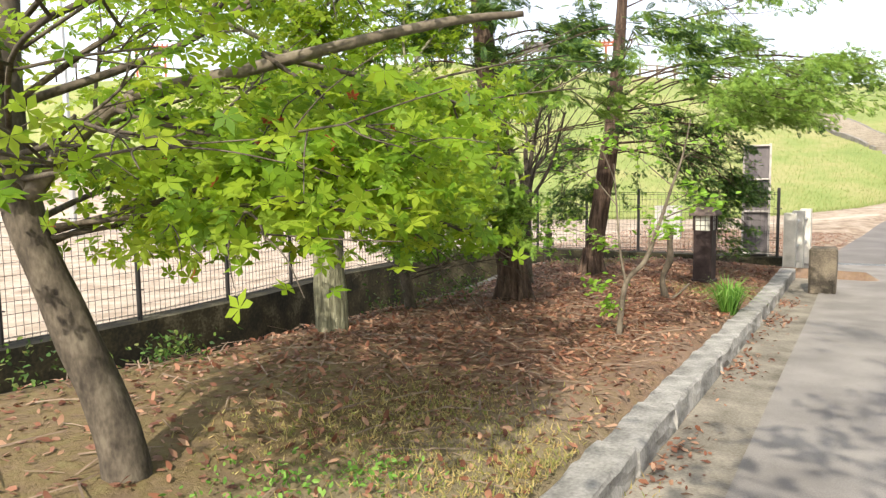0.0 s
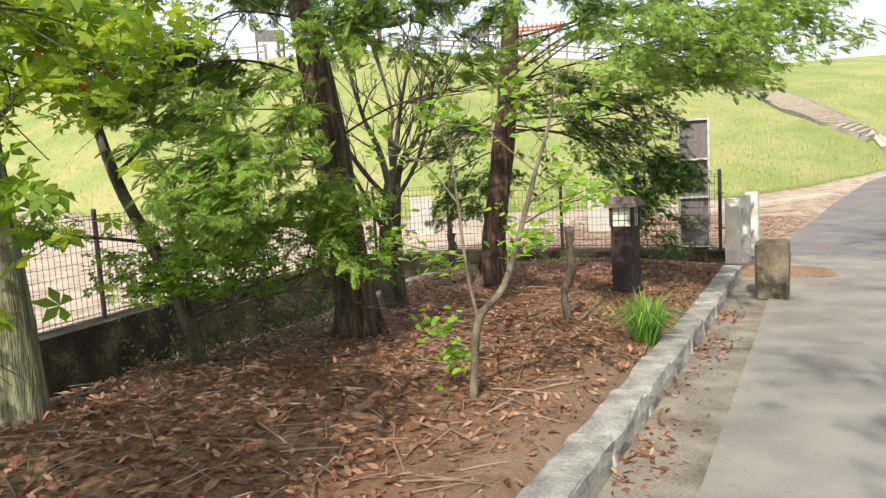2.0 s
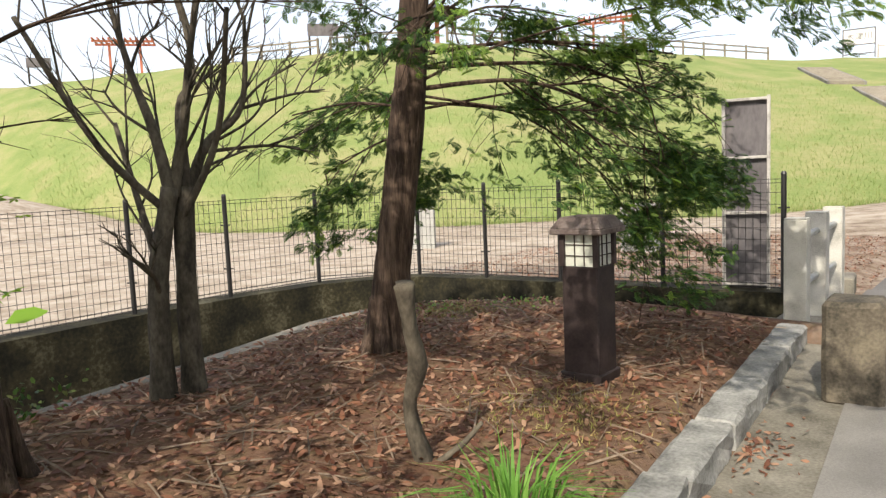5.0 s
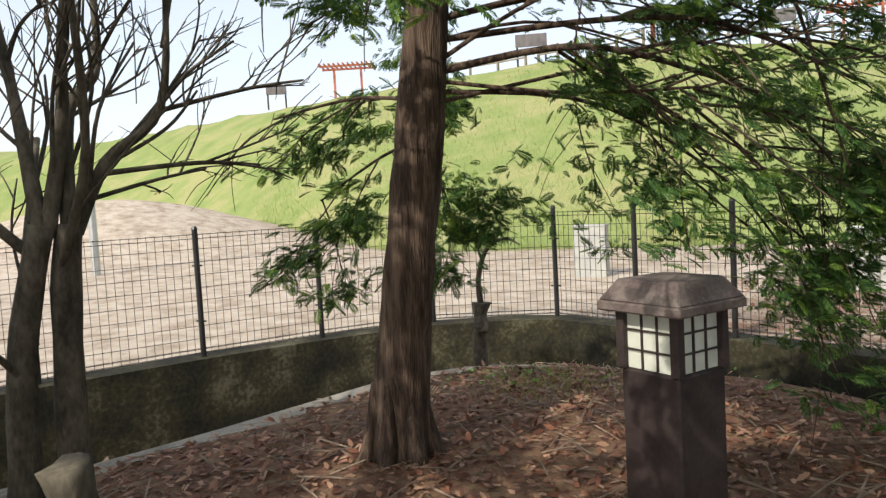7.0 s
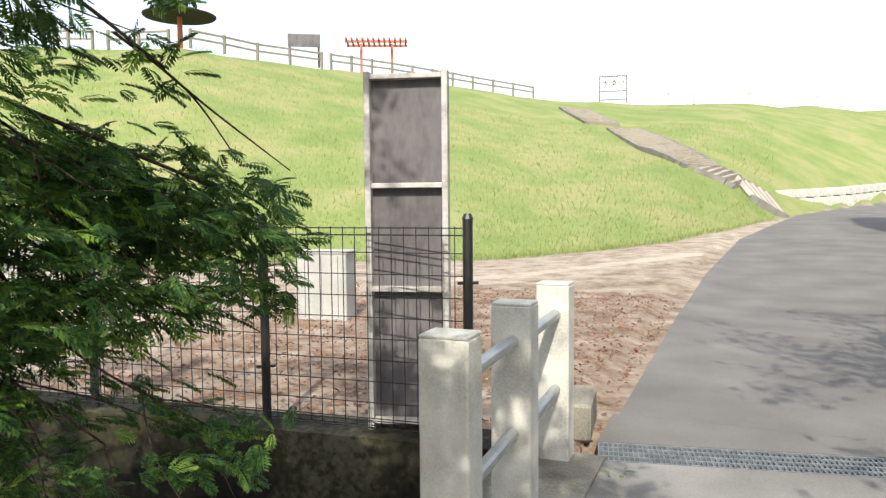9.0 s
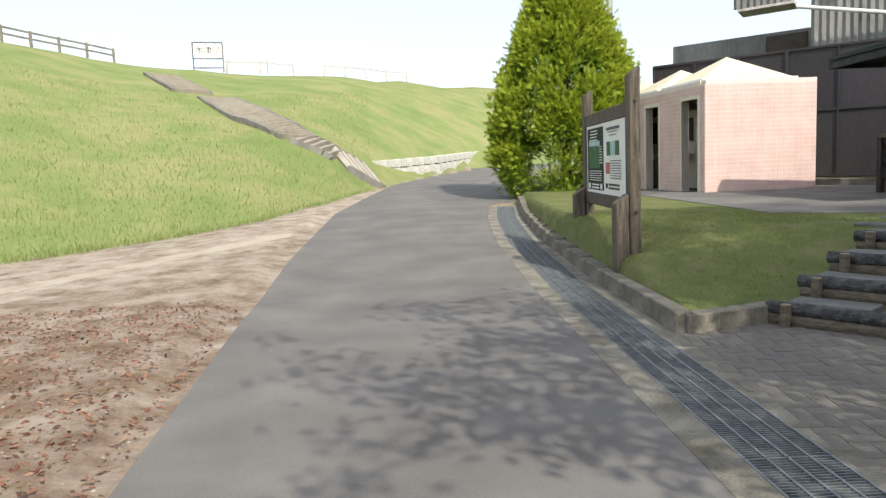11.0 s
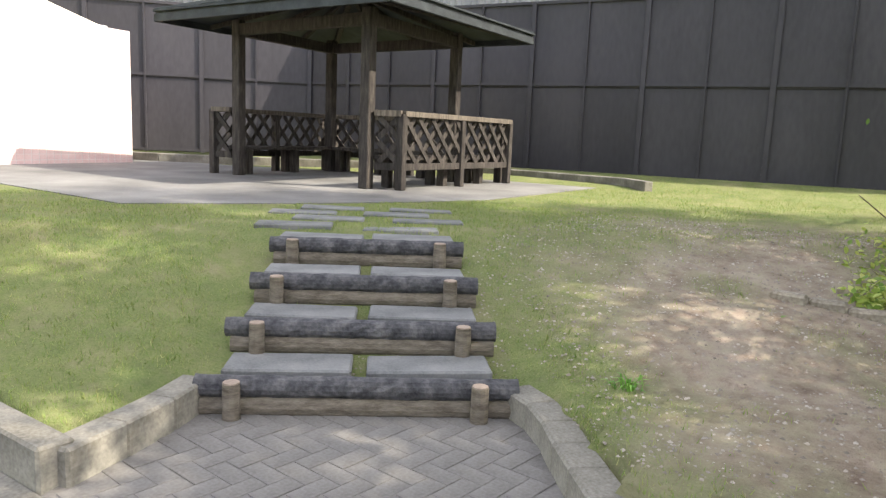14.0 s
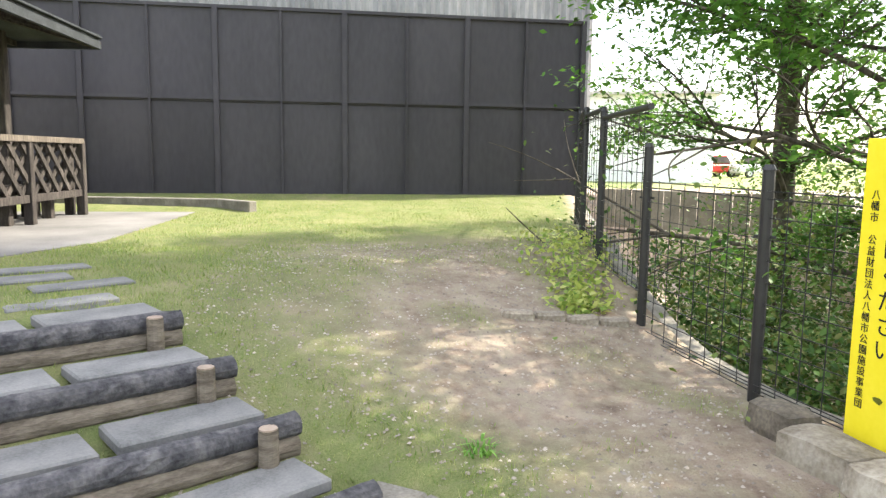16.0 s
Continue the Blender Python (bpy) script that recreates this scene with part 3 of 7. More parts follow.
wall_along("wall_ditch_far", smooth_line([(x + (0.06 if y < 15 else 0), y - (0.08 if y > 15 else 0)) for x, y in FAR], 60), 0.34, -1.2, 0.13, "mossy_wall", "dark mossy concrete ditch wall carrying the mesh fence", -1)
wall_along("wall_ditch_near", smooth_line([(x + 0.1, y - (0.1 if y > 13.6 else 0)) for x, y in EDGE], 60), 0.3, -1.2, lambda x, y: road_z(y) + 0.1, "concrete", "low concrete edge of the ditch along the garden", -1)
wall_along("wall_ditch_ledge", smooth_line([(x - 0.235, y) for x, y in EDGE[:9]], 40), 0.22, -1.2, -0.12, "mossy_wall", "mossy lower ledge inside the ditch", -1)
wall_along("wall_ditch_east", smooth_line([(3.85, 16.5), (5.96, 17.1), (7.3, 17.16), (8.8, 17.0), (16.2, 14.95)], 30), 0.14, -1.2,
           lambda x, y: lawn_z(x, y) - 0.02, "concrete", "concrete edge of the overgrown channel below the fence", 1)
# bridge deck ends
part("bridge_edge", slab_between([(-0.72, 14.2), (-0.18, 14.2), (-0.18, 16.2), (-0.72, 16.2)], -1.2, 0.02), "concrete")
tagged(bpy.data.objects["bridge_edge"], "concrete edge beam of the little bridge", "bridge", kind="structure")

# ---- mesh fence along the ditch ----
def mesh_panel(a, b, z0, z1, parent, pitch=0.075):
    """Welded wires between two posts: close uprights, wider level wires, folded top and bottom."""
    a, b = Vector((*a, 0)), Vector((*b, 0))
    d = b - a
    u, n = d.normalized(), Vector((-d.normalized().y, d.normalized().x, 0))
    bm = bmesh.new()
    k = max(2, round(d.length / pitch))
    for i in range(1, k):
        p = a + d * (i / k)
        box(bm, (0.0042, 0.0042, z1 - z0), (p.x, p.y, (z0 + z1) / 2))
    rows = [z0 + 0.01, z0 + 0.05] + list(np.linspace(z0 + 0.15, z1 - 0.15, 8)) + [z1 - 0.05, z1 - 0.01]
    yaw = math.degrees(math.atan2(d.y, d.x))
    for i, z in enumerate(rows):
        for off in ((0.0,) if 1 < i < len(rows) - 2 else (-0.022, 0.022)):
            p = a + d * 0.5 + n * off
            box(bm, (d.length, 0.005, 0.005), (p.x, p.y, z), (0, 0, yaw))
    return part("mesh_panel", bm, "black_metal", parent)


def fence_post(p, z0, z1, parent, r=0.028):
    ob = part("fence_post", bar((*p, z0), (*p, z1), r, sides=10), "black_metal", parent)
    bm = bar((*p, z1), (*p, z1 + 0.03), r * 1.2, r * 0.7, 10)
    part("post_cap", bm, "black_metal", ob)
    for z in (z0 + 0.35, z1 - 0.35):
        part("clamp", bar((p[0] - 0.05, p[1] - 0.03, z), (p[0] + 0.05, p[1] + 0.03, z), 0.009, sides=6), "black_metal", ob)
    return ob


POSTS = [(-5.62, 4.6), (-5.7, 6.1), (-5.93, 7.5), (-6.25, 8.9), (-6.52, 10.3), (-6.56, 11.72), (-6.56, 12.97), (-6.42, 14.3), (-5.59, 15.45), (-4.5, 15.55), (-3.42, 15.63), (-2.14, 15.74), (-0.87, 15.84)]
fence = thing("mesh_fence", "black welded wire mesh fence on the ditch wall", "fence", (-6, 10, 0.13))
for p in POSTS:
    fence_post((p[0] + 6, p[1] - 10), 0.0, 1.24, fence)
for a, b in zip(POSTS, POSTS[1:]):
    mesh_panel((a[0] + 6, a[1] - 10), (b[0] + 6, b[1] - 10), 0.03, 1.2, fence)
back = [(-5.3, 0.0), (-5.4, 1.6), (-5.5, 3.1), POSTS[0]]
for p in back[:3]:
    fence_post((p[0] + 6, p[1] - 10), 0.0, 1.24, fence)
for a, b in zip(back, back[1:]):
    mesh_panel((a[0] + 6, a[1] - 10), (b[0] + 6, b[1] - 10), 0.03, 1.2, fence)

# ---- kerb stones along the garden ----
kerb = thing("garden_kerb", "row of rough grey granite kerb stones", "kerb", kind="structure")
y = -2.0
rng = random.Random(5)
while y < 14.3:
    ln = min(rng.uniform(0.72, 0.98), 14.2 - y)
    if ln < 0.2:
        break
    a, b = kerb_x(y), kerb_x(y + ln)
    mid = (a + b) / 2
    bm = block((ln - 0.012, 0.215, 0.36), (0, 0, 0), bevel=0.016)
    bmesh.ops.subdivide_edges(bm, edges=[e for e in bm.edges if e.calc_length() > 0.3], cuts=4, use_grid_fill=True)
    for q in bm.verts:
        if q.co.z > 0:
            q.co += Vector((0, rng.uniform(-0.012, 0.012), rng.uniform(-0.008, 0.008)))
    ob = part("kerb_stone", bm, "stone", kerb)
    ob.matrix_world = pose(mid + 0.09, y + ln / 2, road_z(y + ln / 2) + 0.14 - 0.18, math.degrees(-0.03) if y < 11 else 0, 0, math.degrees(math.atan2(ln, b - a)))
    y += ln

# ---- lantern ----
def lantern(x, y, z):
    t = thing("garden_lantern", "dark brown square post lantern with latticed white panes", "lantern", (x, y, z))
    part("column", block((0.25, 0.25, 0.72), (0, 0, 0.36), bevel=0.008), "lantern_body", t)
    part("base_plinth", block((0.29, 0.29, 0.07), (0, 0, 0.0), bevel=0.006), "lantern_body", t)
    for sx, sy in ((1, 1), (1, -1), (-1, 1), (-1, -1)):
        part("corner_post", block((0.035, 0.035, 0.21), (sx * 0.1175, sy * 0.1175, 0.825), bevel=0.002), "lantern_body", t)
    for k in range(4):
        g = part("pane", block((0.2, 0.008, 0.205), (0, -0.108, 0.825), bevel=0.0), "lantern_glass", t, "milky white pane")
        bm = bmesh.new()
        for i in (-0.033, 0.033):
            box(bm, (0.006, 0.008, 0.2), (i, -0.116, 0.825))
        for i in (-0.035, 0.035):
            box(bm, (0.2, 0.008, 0.006), (0, -0.116, 0.825 + i))
        s = part("lattice", bm, "lantern_body", g)
        g.matrix_basis = pose(0, 0, 0, 0, 0, 90 * k)
    bm = bmesh.new()
    box(bm, (0.36, 0.36, 0.035), (0, 0, 0.945), bevel=0.006)
    part("eave", bm, "lantern_roof", t)
    bm = block((0.355, 0.355, 0.075), (0, 0, 1.0), bevel=0.006, taper=0.72)
    part("roof", bm, "lantern_roof", t, "weathered brown hipped roof")
    return t


lantern(-1.09, 11.895, 0.17)

# ---- stone bollard at the bridge head ----
b = block((0.34, 0.36, 0.66), (0, 0, 0), bevel=0.03)
bmesh.ops.subdivide_edges(b, edges=[e for e in b.edges if e.calc_length() > 0.2], cuts=3, use_grid_fill=True)
for q in b.verts:
    q.co += 0.008 * noise.noise_vector(q.co * 6)
ob = tagged(part("stone_bollard", b, "dark_stone"), "squat dark weathered stone block at the bridge head", "bollard")
ob.matrix_world = pose(0.29, 12.78, 0.3, 0, 0, 4)

# ---- concrete parapet ----
para = thing("bridge_parapet", "pale concrete bridge parapet with steel pipe rails", "parapet", (-0.43, 14.45, 0.0))
for i, yy in enumerate((0.02, 0.84, 1.66)):
    p = part("parapet_post", block((0.185, 0.15, 1.0), (-0.01 * i, yy, 0.5), bevel=0.008), "pale_concrete", para)
    part("post_top", block((0.181, 0.146, 0.016), (-0.01 * i, yy, 1.005), bevel=0.005), "pale_concrete", p)
for z in (0.42, 0.84):
    part("rail", bar((0.02, 0.08, z), (0.0, 0.78, z), 0.03, sides=12), "galvanised", para, "grey galvanised steel pipe")
    part("rail", bar((0.02, 0.9, z), (0.0, 1.6, z), 0.03, sides=12), "galvanised", para, "grey galvanised steel pipe")
st = tagged(part("corner_stone", block((0.34, 0.5, 0.24), (0, 0, 0), bevel=0.02), "concrete"), "low broken concrete block beside the parapet", "block")
st.matrix_world = pose(-0.52, 16.75, 0.09, 0, 0, 6)

# ---- tall sign seen from behind ----
sg = thing("tall_signboard", "tall grey signboard seen from its braced back", "signboard", (-1.28, 15.95, 0.06), 14)
part("board", block((0.44, 0.025, 2.06), (0, 0.03, 1.1), bevel=0.003), "panel_back", sg)
for s in (-1, 1):
    part("side_frame", block((0.035, 0.09, 2.15), (s * 0.225, 0, 1.075), bevel=0.004), "panel_edge", sg, "pale weathered metal frame")
for z in (0.12, 0.9, 1.5, 2.12):
    part("cross_brace", block((0.415, 0.07, 0.03), (0, -0.005, z), bevel=0.003), "panel_edge", sg)

# ---- grey cabinets on the dirt ----
def cabinet(x, y, w, d, h, turn):
    t = thing("utility_cabinet", "pale grey metal utility box on bare ground", "cabinet", (x, y, height(x, y) - 0.01), turn, "utility cabinets")
    part("body", block((w, d, h), (0, 0, h / 2), bevel=0.01), "grey_box", t)
    part("lid", block((w + 0.03, d + 0.03, 0.03), (0, 0, h), bevel=0.006), "grey_box", t)
    for i in range(3):
        part("panel_seam", block((0.008, 0.01, h * 0.9), (-w / 3 + i * w / 3, -d / 2, h / 2)), "panel_back", t)


cabinet(-4.15, 19.75, 0.62, 0.4, 0.82, 12)
cabinet(-8.55, 19.0, 0.55, 0.4, 0.9, 35)

# ---- log steps ----
def bark_log(a, b, r, mat, name, parent, seed, sides=14, rough=0.12):
    """A log with furrowed bark and flat sawn ends."""
    a, b = Vector(a), Vector(b)
    d = b - a
    k = 28
    u = d.normalized()
    n1 = u.cross(Vector((0, 0, 1))).normalized()
    n2 = n1.cross(u)
    verts, faces = [], []
    for i in range(k + 1):
        c = a + d * (i / k)
        for j in range(sides):
            t = 2 * math.pi * j / sides
            q = noise.noise((i * 0.9 + seed, math.cos(t) * 2.2, math.sin(t) * 2.2)) + 0.6 * noise.noise((i * 2.7, 5 * math.cos(t), 5 * math.sin(t) + seed))
            verts.append(c + (n1 * math.cos(t) + n2 * math.sin(t)) * r * (1 + rough * q))
    for i in range(k):
        for j in range(sides):
            faces.append((i * sides + j, i * sides + (j + 1) % sides, (i + 1) * sides + (j + 1) % sides, (i + 1) * sides + j))
    faces += [tuple(range(sides))[::-1], tuple(k * sides + j for j in range(sides))]
    return obj(name, verts, faces, mat, parent)


ACROSS, UP = Vector((0.55, -0.835, 0)), Vector((0.812, 0.583, 0))
for i in range(4):
    t = thing("log_step", "dark bark-covered log step held by two round stakes", "step", (4.81, 20.0, 0.0), 0, "log steps up to the shelter")
    base = UP * (0.525 * i) + Vector((0, 0, 0.152 * i))
    half = 0.8 - 0.04 * i
    c = base + Vector((0.02 * i, 0, 0))
    bark_log(c - ACROSS * half + Vector((0, 0, 0.125)), c + ACROSS * half + Vector((0, 0, 0.125)), 0.056, "log_bark", "top_log", t, i)
    bark_log(c - ACROSS * (half - 0.03) + Vector((0, 0, 0.03)), c + ACROSS * (half - 0.01) + Vector((0, 0, 0.03)), 0.06, "log_base", "bottom_log", t, i + 9, rough=0.08)
    for s in (-0.76, 0.74):
        p = c + ACROSS * (half * s) - UP * 0.1
        stake = part("stake", bar(p - Vector((0, 0, 0.12)), p + Vector((0, 0, 0.175)), 0.047, 0.043, 12), "log_base", t)
        part("stake_top", bar(p + Vector((0, 0, 0.175)), p + Vector((0, 0, 0.181)), 0.04, sides=12), "log_cut", stake, "pale sawn end")
rng = random.Random(3)
for i in range(8):
    for s in (-1, 1):
        at = Vector((4.81, 20.0, 0)) + UP * (0.525 * i + 0.29) + ACROSS * (s * (0.37 - 0.012 * i) + 0.012 * i)
        if i > 3:
            at = Vector((4.81, 20.0, 0)) + UP * (0.525 * 3 + 0.29 + (i - 3) * 0.42) + ACROSS * (s * 0.42 - 0.12 + 0.25 * (i % 2))
        z = max(0.152 * i + 0.165, 0) if i < 4 else lawn_z(at.x, at.y) + 0.02
        bm = block((0.66 - 0.02 * i if i < 4 else 0.6, 0.3 if i < 4 else 0.22, 0.06), bevel=0.01)
        ob = tagged(part("stepping_slab", bm, "slab_stone"), "flat grey stone slab set into the grass", "slab", "paving slabs on the steps")
        ob.matrix_world = pose(at.x, at.y, z - 0.03 + rng.uniform(-0.004, 0.004), rng.uniform(-1, 1), rng.uniform(-1, 1), -56.6 + rng.uniform(-1.5, 1.5))

# ---- kerbs round the lawn ----
def kerb_run(name, pts, width, low, top, mat, label, count):
    """A cast kerb along a bent line, in lengths with joints between them."""
    t = thing(name, label, "kerb", kind="structure")
    line = smooth_line(pts, count + 1)
    for (x1, y1), (x2, y2) in zip(line, line[1:]):
        d = math.hypot(x2 - x1, y2 - y1)
        mx, my = (x1 + x2) / 2, (y1 + y2) / 2
        z1 = top(mx, my) if callable(top) else top
        z0 = low(mx, my) if callable(low) else low
        ob = part("kerb_length", block((d + 0.012, width, z1 - z0), (0, 0, 0), bevel=0.012), mat, t)
        ob.matrix_world = pose(mx, my, (z0 + z1) / 2, 0, 0, math.degrees(math.atan2(y2 - y1, x2 - x1)))
    return t


kerb_run("lawn_kerb", [(south_edge(yy) + 0.07, yy) for yy in np.linspace(20.5, 34, 20)], 0.15, lambda x, y: road_z(y) - 0.1, lambda x, y: road_z(y) + 0.17, "concrete", "stained concrete kerb between drain and lawn", 16)
kerb_run("lawn_kerb", [(3.55, 20.52), (4.05, 20.6), (4.42, 20.72)], 0.15, -0.1, 0.15, "concrete", "stained concrete kerb between paving and lawn", 3)
kerb_run("plaza_kerb", [(5.3, 19.36), (5.12, 19.1), (4.75, 18.85), (4.42, 18.6), (4.12, 18.25), (3.95, 17.8), (3.85, 17.1)], 0.17, -0.1, 0.13, "concrete", "curved pale concrete kerb beside the bare ground", 12)

# ---- shelter ----
Z0 = 0.645
slab = slab_between([(6.3, 23.8), (6.9, 23.35), (7.6, 22.85), (8.77, 22.14), (9.7, 21.75), (13.4, 21.55), (13.9, 23.3), (12.0, 28.2), (12.1, 31.5), (10.9, 33.0), (8.0, 33.2), (7.0, 30.0), (6.6, 26.2)], 0.3, Z0)
tagged(part("paved_terrace", slab, "terrace"), "worn grey concrete terrace round the shelter", "terrace", kind="structure")

pav = thing("garden_shelter", "dark weathered wooden garden shelter with hipped roof", "shelter", (11.2, 24.9, Z0))
def loc(x, y, z):
    return Vector((x - 11.2, y - 24.9, z - Z0))
CORNERS = [(9.78, 23.55), (12.18, 23.6), (10.18, 26.22), (12.5, 26.3)]
for x, y in CORNERS:
    part("post", block((0.15, 0.15, 2.3), loc(x, y, Z0 + 1.15), bevel=0.012), "wood_dark", pav)
EAVE = [(9.05, 22.75), (12.95, 22.66), (13.45, 27.0), (9.45, 27.15)]
apex = loc(11.2, 24.9, 3.62)
bm = bmesh.new()
low = [bm.verts.new(loc(x, y, 2.93)) for x, y in EAVE]
up = [bm.verts.new(loc(x, y, 2.99)) for x, y in EAVE]
top = bm.verts.new(apex)
inner = bm.verts.new(apex - Vector((0, 0, 0.12)))
for i in range(4):
    j = (i + 1) % 4
    bm.faces.new((low[i], low[j], up[j], up[i]))
    bm.faces.new((up[i], up[j], top))
    bm.faces.new((low[j], low[i], inner))
roof = part("roof", bm, "roof_dark", pav, "dark blue-grey shingled hip roof")
for i in range(4):
    a, b = loc(*EAVE[i], 2.9), loc(*EAVE[(i + 1) % 4], 2.9)
    part("fascia", timber(a, b, 0.05, 0.1), "roof_dark", roof)
    part("gutter_edge", timber(a + Vector((0, 0, 0.1)), b + Vector((0, 0, 0.1)), 0.09, 0.025), "roof_dark", roof)
    part("hip_ridge", timber(loc(*EAVE[i], 3.01), apex + Vector((0, 0, 0.02)), 0.1, 0.05), "roof_dark", roof)
    for k in range(1, 9):
        c, d = loc(*EAVE[i], 3.0), loc(*EAVE[(i + 1) % 4], 3.0)
        w = k / 9
        part("shingle_course", timber(c.lerp(apex, w) + Vector((0, 0, 0.004)), d.lerp(apex, w) + Vector((0, 0, 0.004)), 0.03, 0.012, 0.0), "roof_dark", roof)
for i, j in ((0, 1), (0, 2), (1, 3), (2, 3)):
    part("tie_beam", timber(loc(*CORNERS[i], 2.8), loc(*CORNERS[j], 2.8), 0.1, 0.16), "wood_dark", pav)
for i in range(4):
    part("rafter", timber(loc(*EAVE[i], 2.9), apex - Vector((0, 0, 0.16)), 0.08, 0.09), "wood_dark", pav)
for w in (0.25, 0.5, 0.75):
    for i in range(4):
        a, b = loc(*EAVE[i], 2.9), loc(*EAVE[(i + 1) % 4], 2.9)
        part("rafter", timber(a.lerp(b, w), apex - Vector((0, 0, 0.16)), 0.05, 0.07), "wood_dark", pav)


def lattice_rail(a, b, name="lattice_rail"):
    """A bench back: corner posts, top and bottom rails and crossed slats between."""
    a, b = Vector((*a, 0)), Vector((*b, 0))
    t = thing(name, "weathered wooden bench back of crossed slats", "railing", (a.x, a.y, Z0), 0, "lattice rails of the shelter")
    d = b - a
    k = max(1, round(d.length / 1.45))
    for i in range(k + 1 if d.length > 1 else 0):
        p = d * (i / k)
        part("post", block((0.11, 0.11, 0.98), (p.x, p.y, 0.49), bevel=0.008), "wood_dark", t)
    part("top_rail", timber(Vector((0, 0, 0.985)), d + Vector((0, 0, 0.985)), 0.13, 0.07), "wood_grey", t)
    part("bottom_rail", timber(Vector((0, 0, 0.3)), d + Vector((0, 0, 0.3)), 0.06, 0.09), "wood_dark", t)
    u = d.normalized()
    n = Vector((-u.y, u.x, 0))
    span = 0.58
    q = -span
    while q < d.length:
        for s, off in ((1, 0.014), (-1, -0.014)):
            x0, x1 = q, q + span
            z0, z1 = (0.345, 0.95) if s > 0 else (0.95, 0.345)
            lo, hi = max(0.05, x0), min(d.length - 0.05, x1)
            if hi - lo > 0.06:
                za = z0 + (z1 - z0) * (lo - x0) / span
                zb = z0 + (z1 - z0) * (hi - x0) / span
                part("slat", timber(u * lo + n * off + Vector((0, 0, za)), u * hi + n * off + Vector((0, 0, zb)), 0.022, 0.066, 0.0), "wood_dark", t)
        q += 0.31
    return t


def bench(a, b, inward):
    a, b = Vector((*a, 0)), Vector((*b, 0))
    d, n = b - a, Vector((*inward, 0))
    t = thing("wooden_bench", "dark plank bench on paired block legs", "bench", (a.x, a.y, Z0), 0, "benches in the shelter")
    for i in range(3):
        o = n * (0.08 + 0.13 * i) + Vector((0, 0, 0.41))
        part("seat_plank", timber(o, d + o, 0.12, 0.05), "wood_dark", t)
    k = max(1, round(d.length / 1.2))
    for i in range(k + 1):
        for o in (0.1, 0.3):
            p = d * (0.06 + 0.88 * i / k) + n * o
            part("leg", block((0.12, 0.12, 0.385), (p.x, p.y, 0.19), bevel=0.008), "wood_dark", t)


lattice_rail((9.95, 23.12), (12.82, 22.93))
lattice_rail((9.95, 23.12), (9.83, 23.45))
lattice_rail((10.14, 26.71), (12.95, 26.75))
lattice_rail((10.14, 26.71), (10.17, 26.35))
lattice_rail((13.0, 26.6), (12.86, 23.1))
bench((10.05, 23.2), (12.4, 23.05), (0, 1))
bench((10.3, 26.6), (12.8, 26.62), (0, -1))
bench((12.85, 26.3), (12.75, 23.3), (-1, 0))

# ---- planting bed kerb along the black wall ----
kerb_run("bed_kerb", [(13.36, 20.75), (13.95, 21.2), (14.45, 23.5), (14.3, 25.6), (13.4, 27.4), (12.35, 28.6), (11.6, 30.0), (11.35, 31.5)], 0.14, 0.4, lambda x, y: 0.8, "concrete", "grey concrete kerb of the planting bed", 14)

# ---- black screen wall ----
def screen(name, a, b, z0, z1, step, label):
    a, b = Vector((*a, 0)), Vector((*b, 0))
    d = b - a
    t = thing(name, label, "wall", (a.x, a.y, z0), 0, kind="structure")
    k = round(d.length / step)
    u = d.normalized()
    n = Vector((-u.y, u.x, 0))
    yaw = math.degrees(math.atan2(d.y, d.x))
    for i in range(k):
        for j in range(2):
            p = d * ((i + 0.5) / k)
            h = (z1 - z0) / 2
            part("sheet", block((d.length / k - 0.012, 0.05, h - 0.012), (p.x, p.y, h * (j + 0.5)), (0, 0, yaw), 0.0), "black_sheet", t)
    for i in range(k + 1):
        p = d * (i / k) + n * 0.045
        wide = 0.09 if i % 2 == 0 else 0.035
        part("upright", block((wide, 0.06, z1 - z0), (p.x, p.y, (z1 - z0) / 2), (0, 0, yaw), 0.004), "black_sheet", t)
    for z in (0.05, (z1 - z0) * 0.52, z1 - z0 - 0.02):
        p = n * 0.05
        part("cross_rail", timber(p + Vector((0, 0, z)), p + d + Vector((0, 0, z)), 0.045, 0.05), "black_sheet", t)
    part("backing", block((d.length, 0.04, z1 - z0), (d.x / 2 - n.x * 0.06, d.y / 2 - n.y * 0.06, (z1 - z0) / 2), (0, 0, yaw), 0.0), "black_metal", t)
    return t


screen("wall_screen_east", (16.1, 14.9), (15.75, 29.5), 0.74, 4.05, 1.14, "tall black sheet-metal screen wall with cross rails")
screen("wall_screen_north", (15.7, 29.5), (9.9, 35.7), 0.74, 4.05, 1.14, "tall black sheet-metal screen wall with cross rails")

# ---- writing ----
def writing(text, size, m, mat, parent, name="lettering", thick=0.002):
    """Raised letters in the built-in font, as a mesh."""
    cu = bpy.data.curves.new(name, "FONT")
    cu.body, cu.size, cu.extrude, cu.align_x, cu.align_y = text, size, thick, "CENTER", "CENTER"
    tmp = bpy.data.objects.new(name, cu)
    scene.collection.objects.link(tmp)
    dg = bpy.context.evaluated_depsgraph_get()
    me = bpy.data.meshes.new_from_object(tmp.evaluated_get(dg))
    bpy.data.objects.remove(tmp)
    me.materials.clear()
    me.materials.append(M[mat])
    ob = new(name, me)
    ob.parent = parent
    ob.matrix_basis = m
    return ob


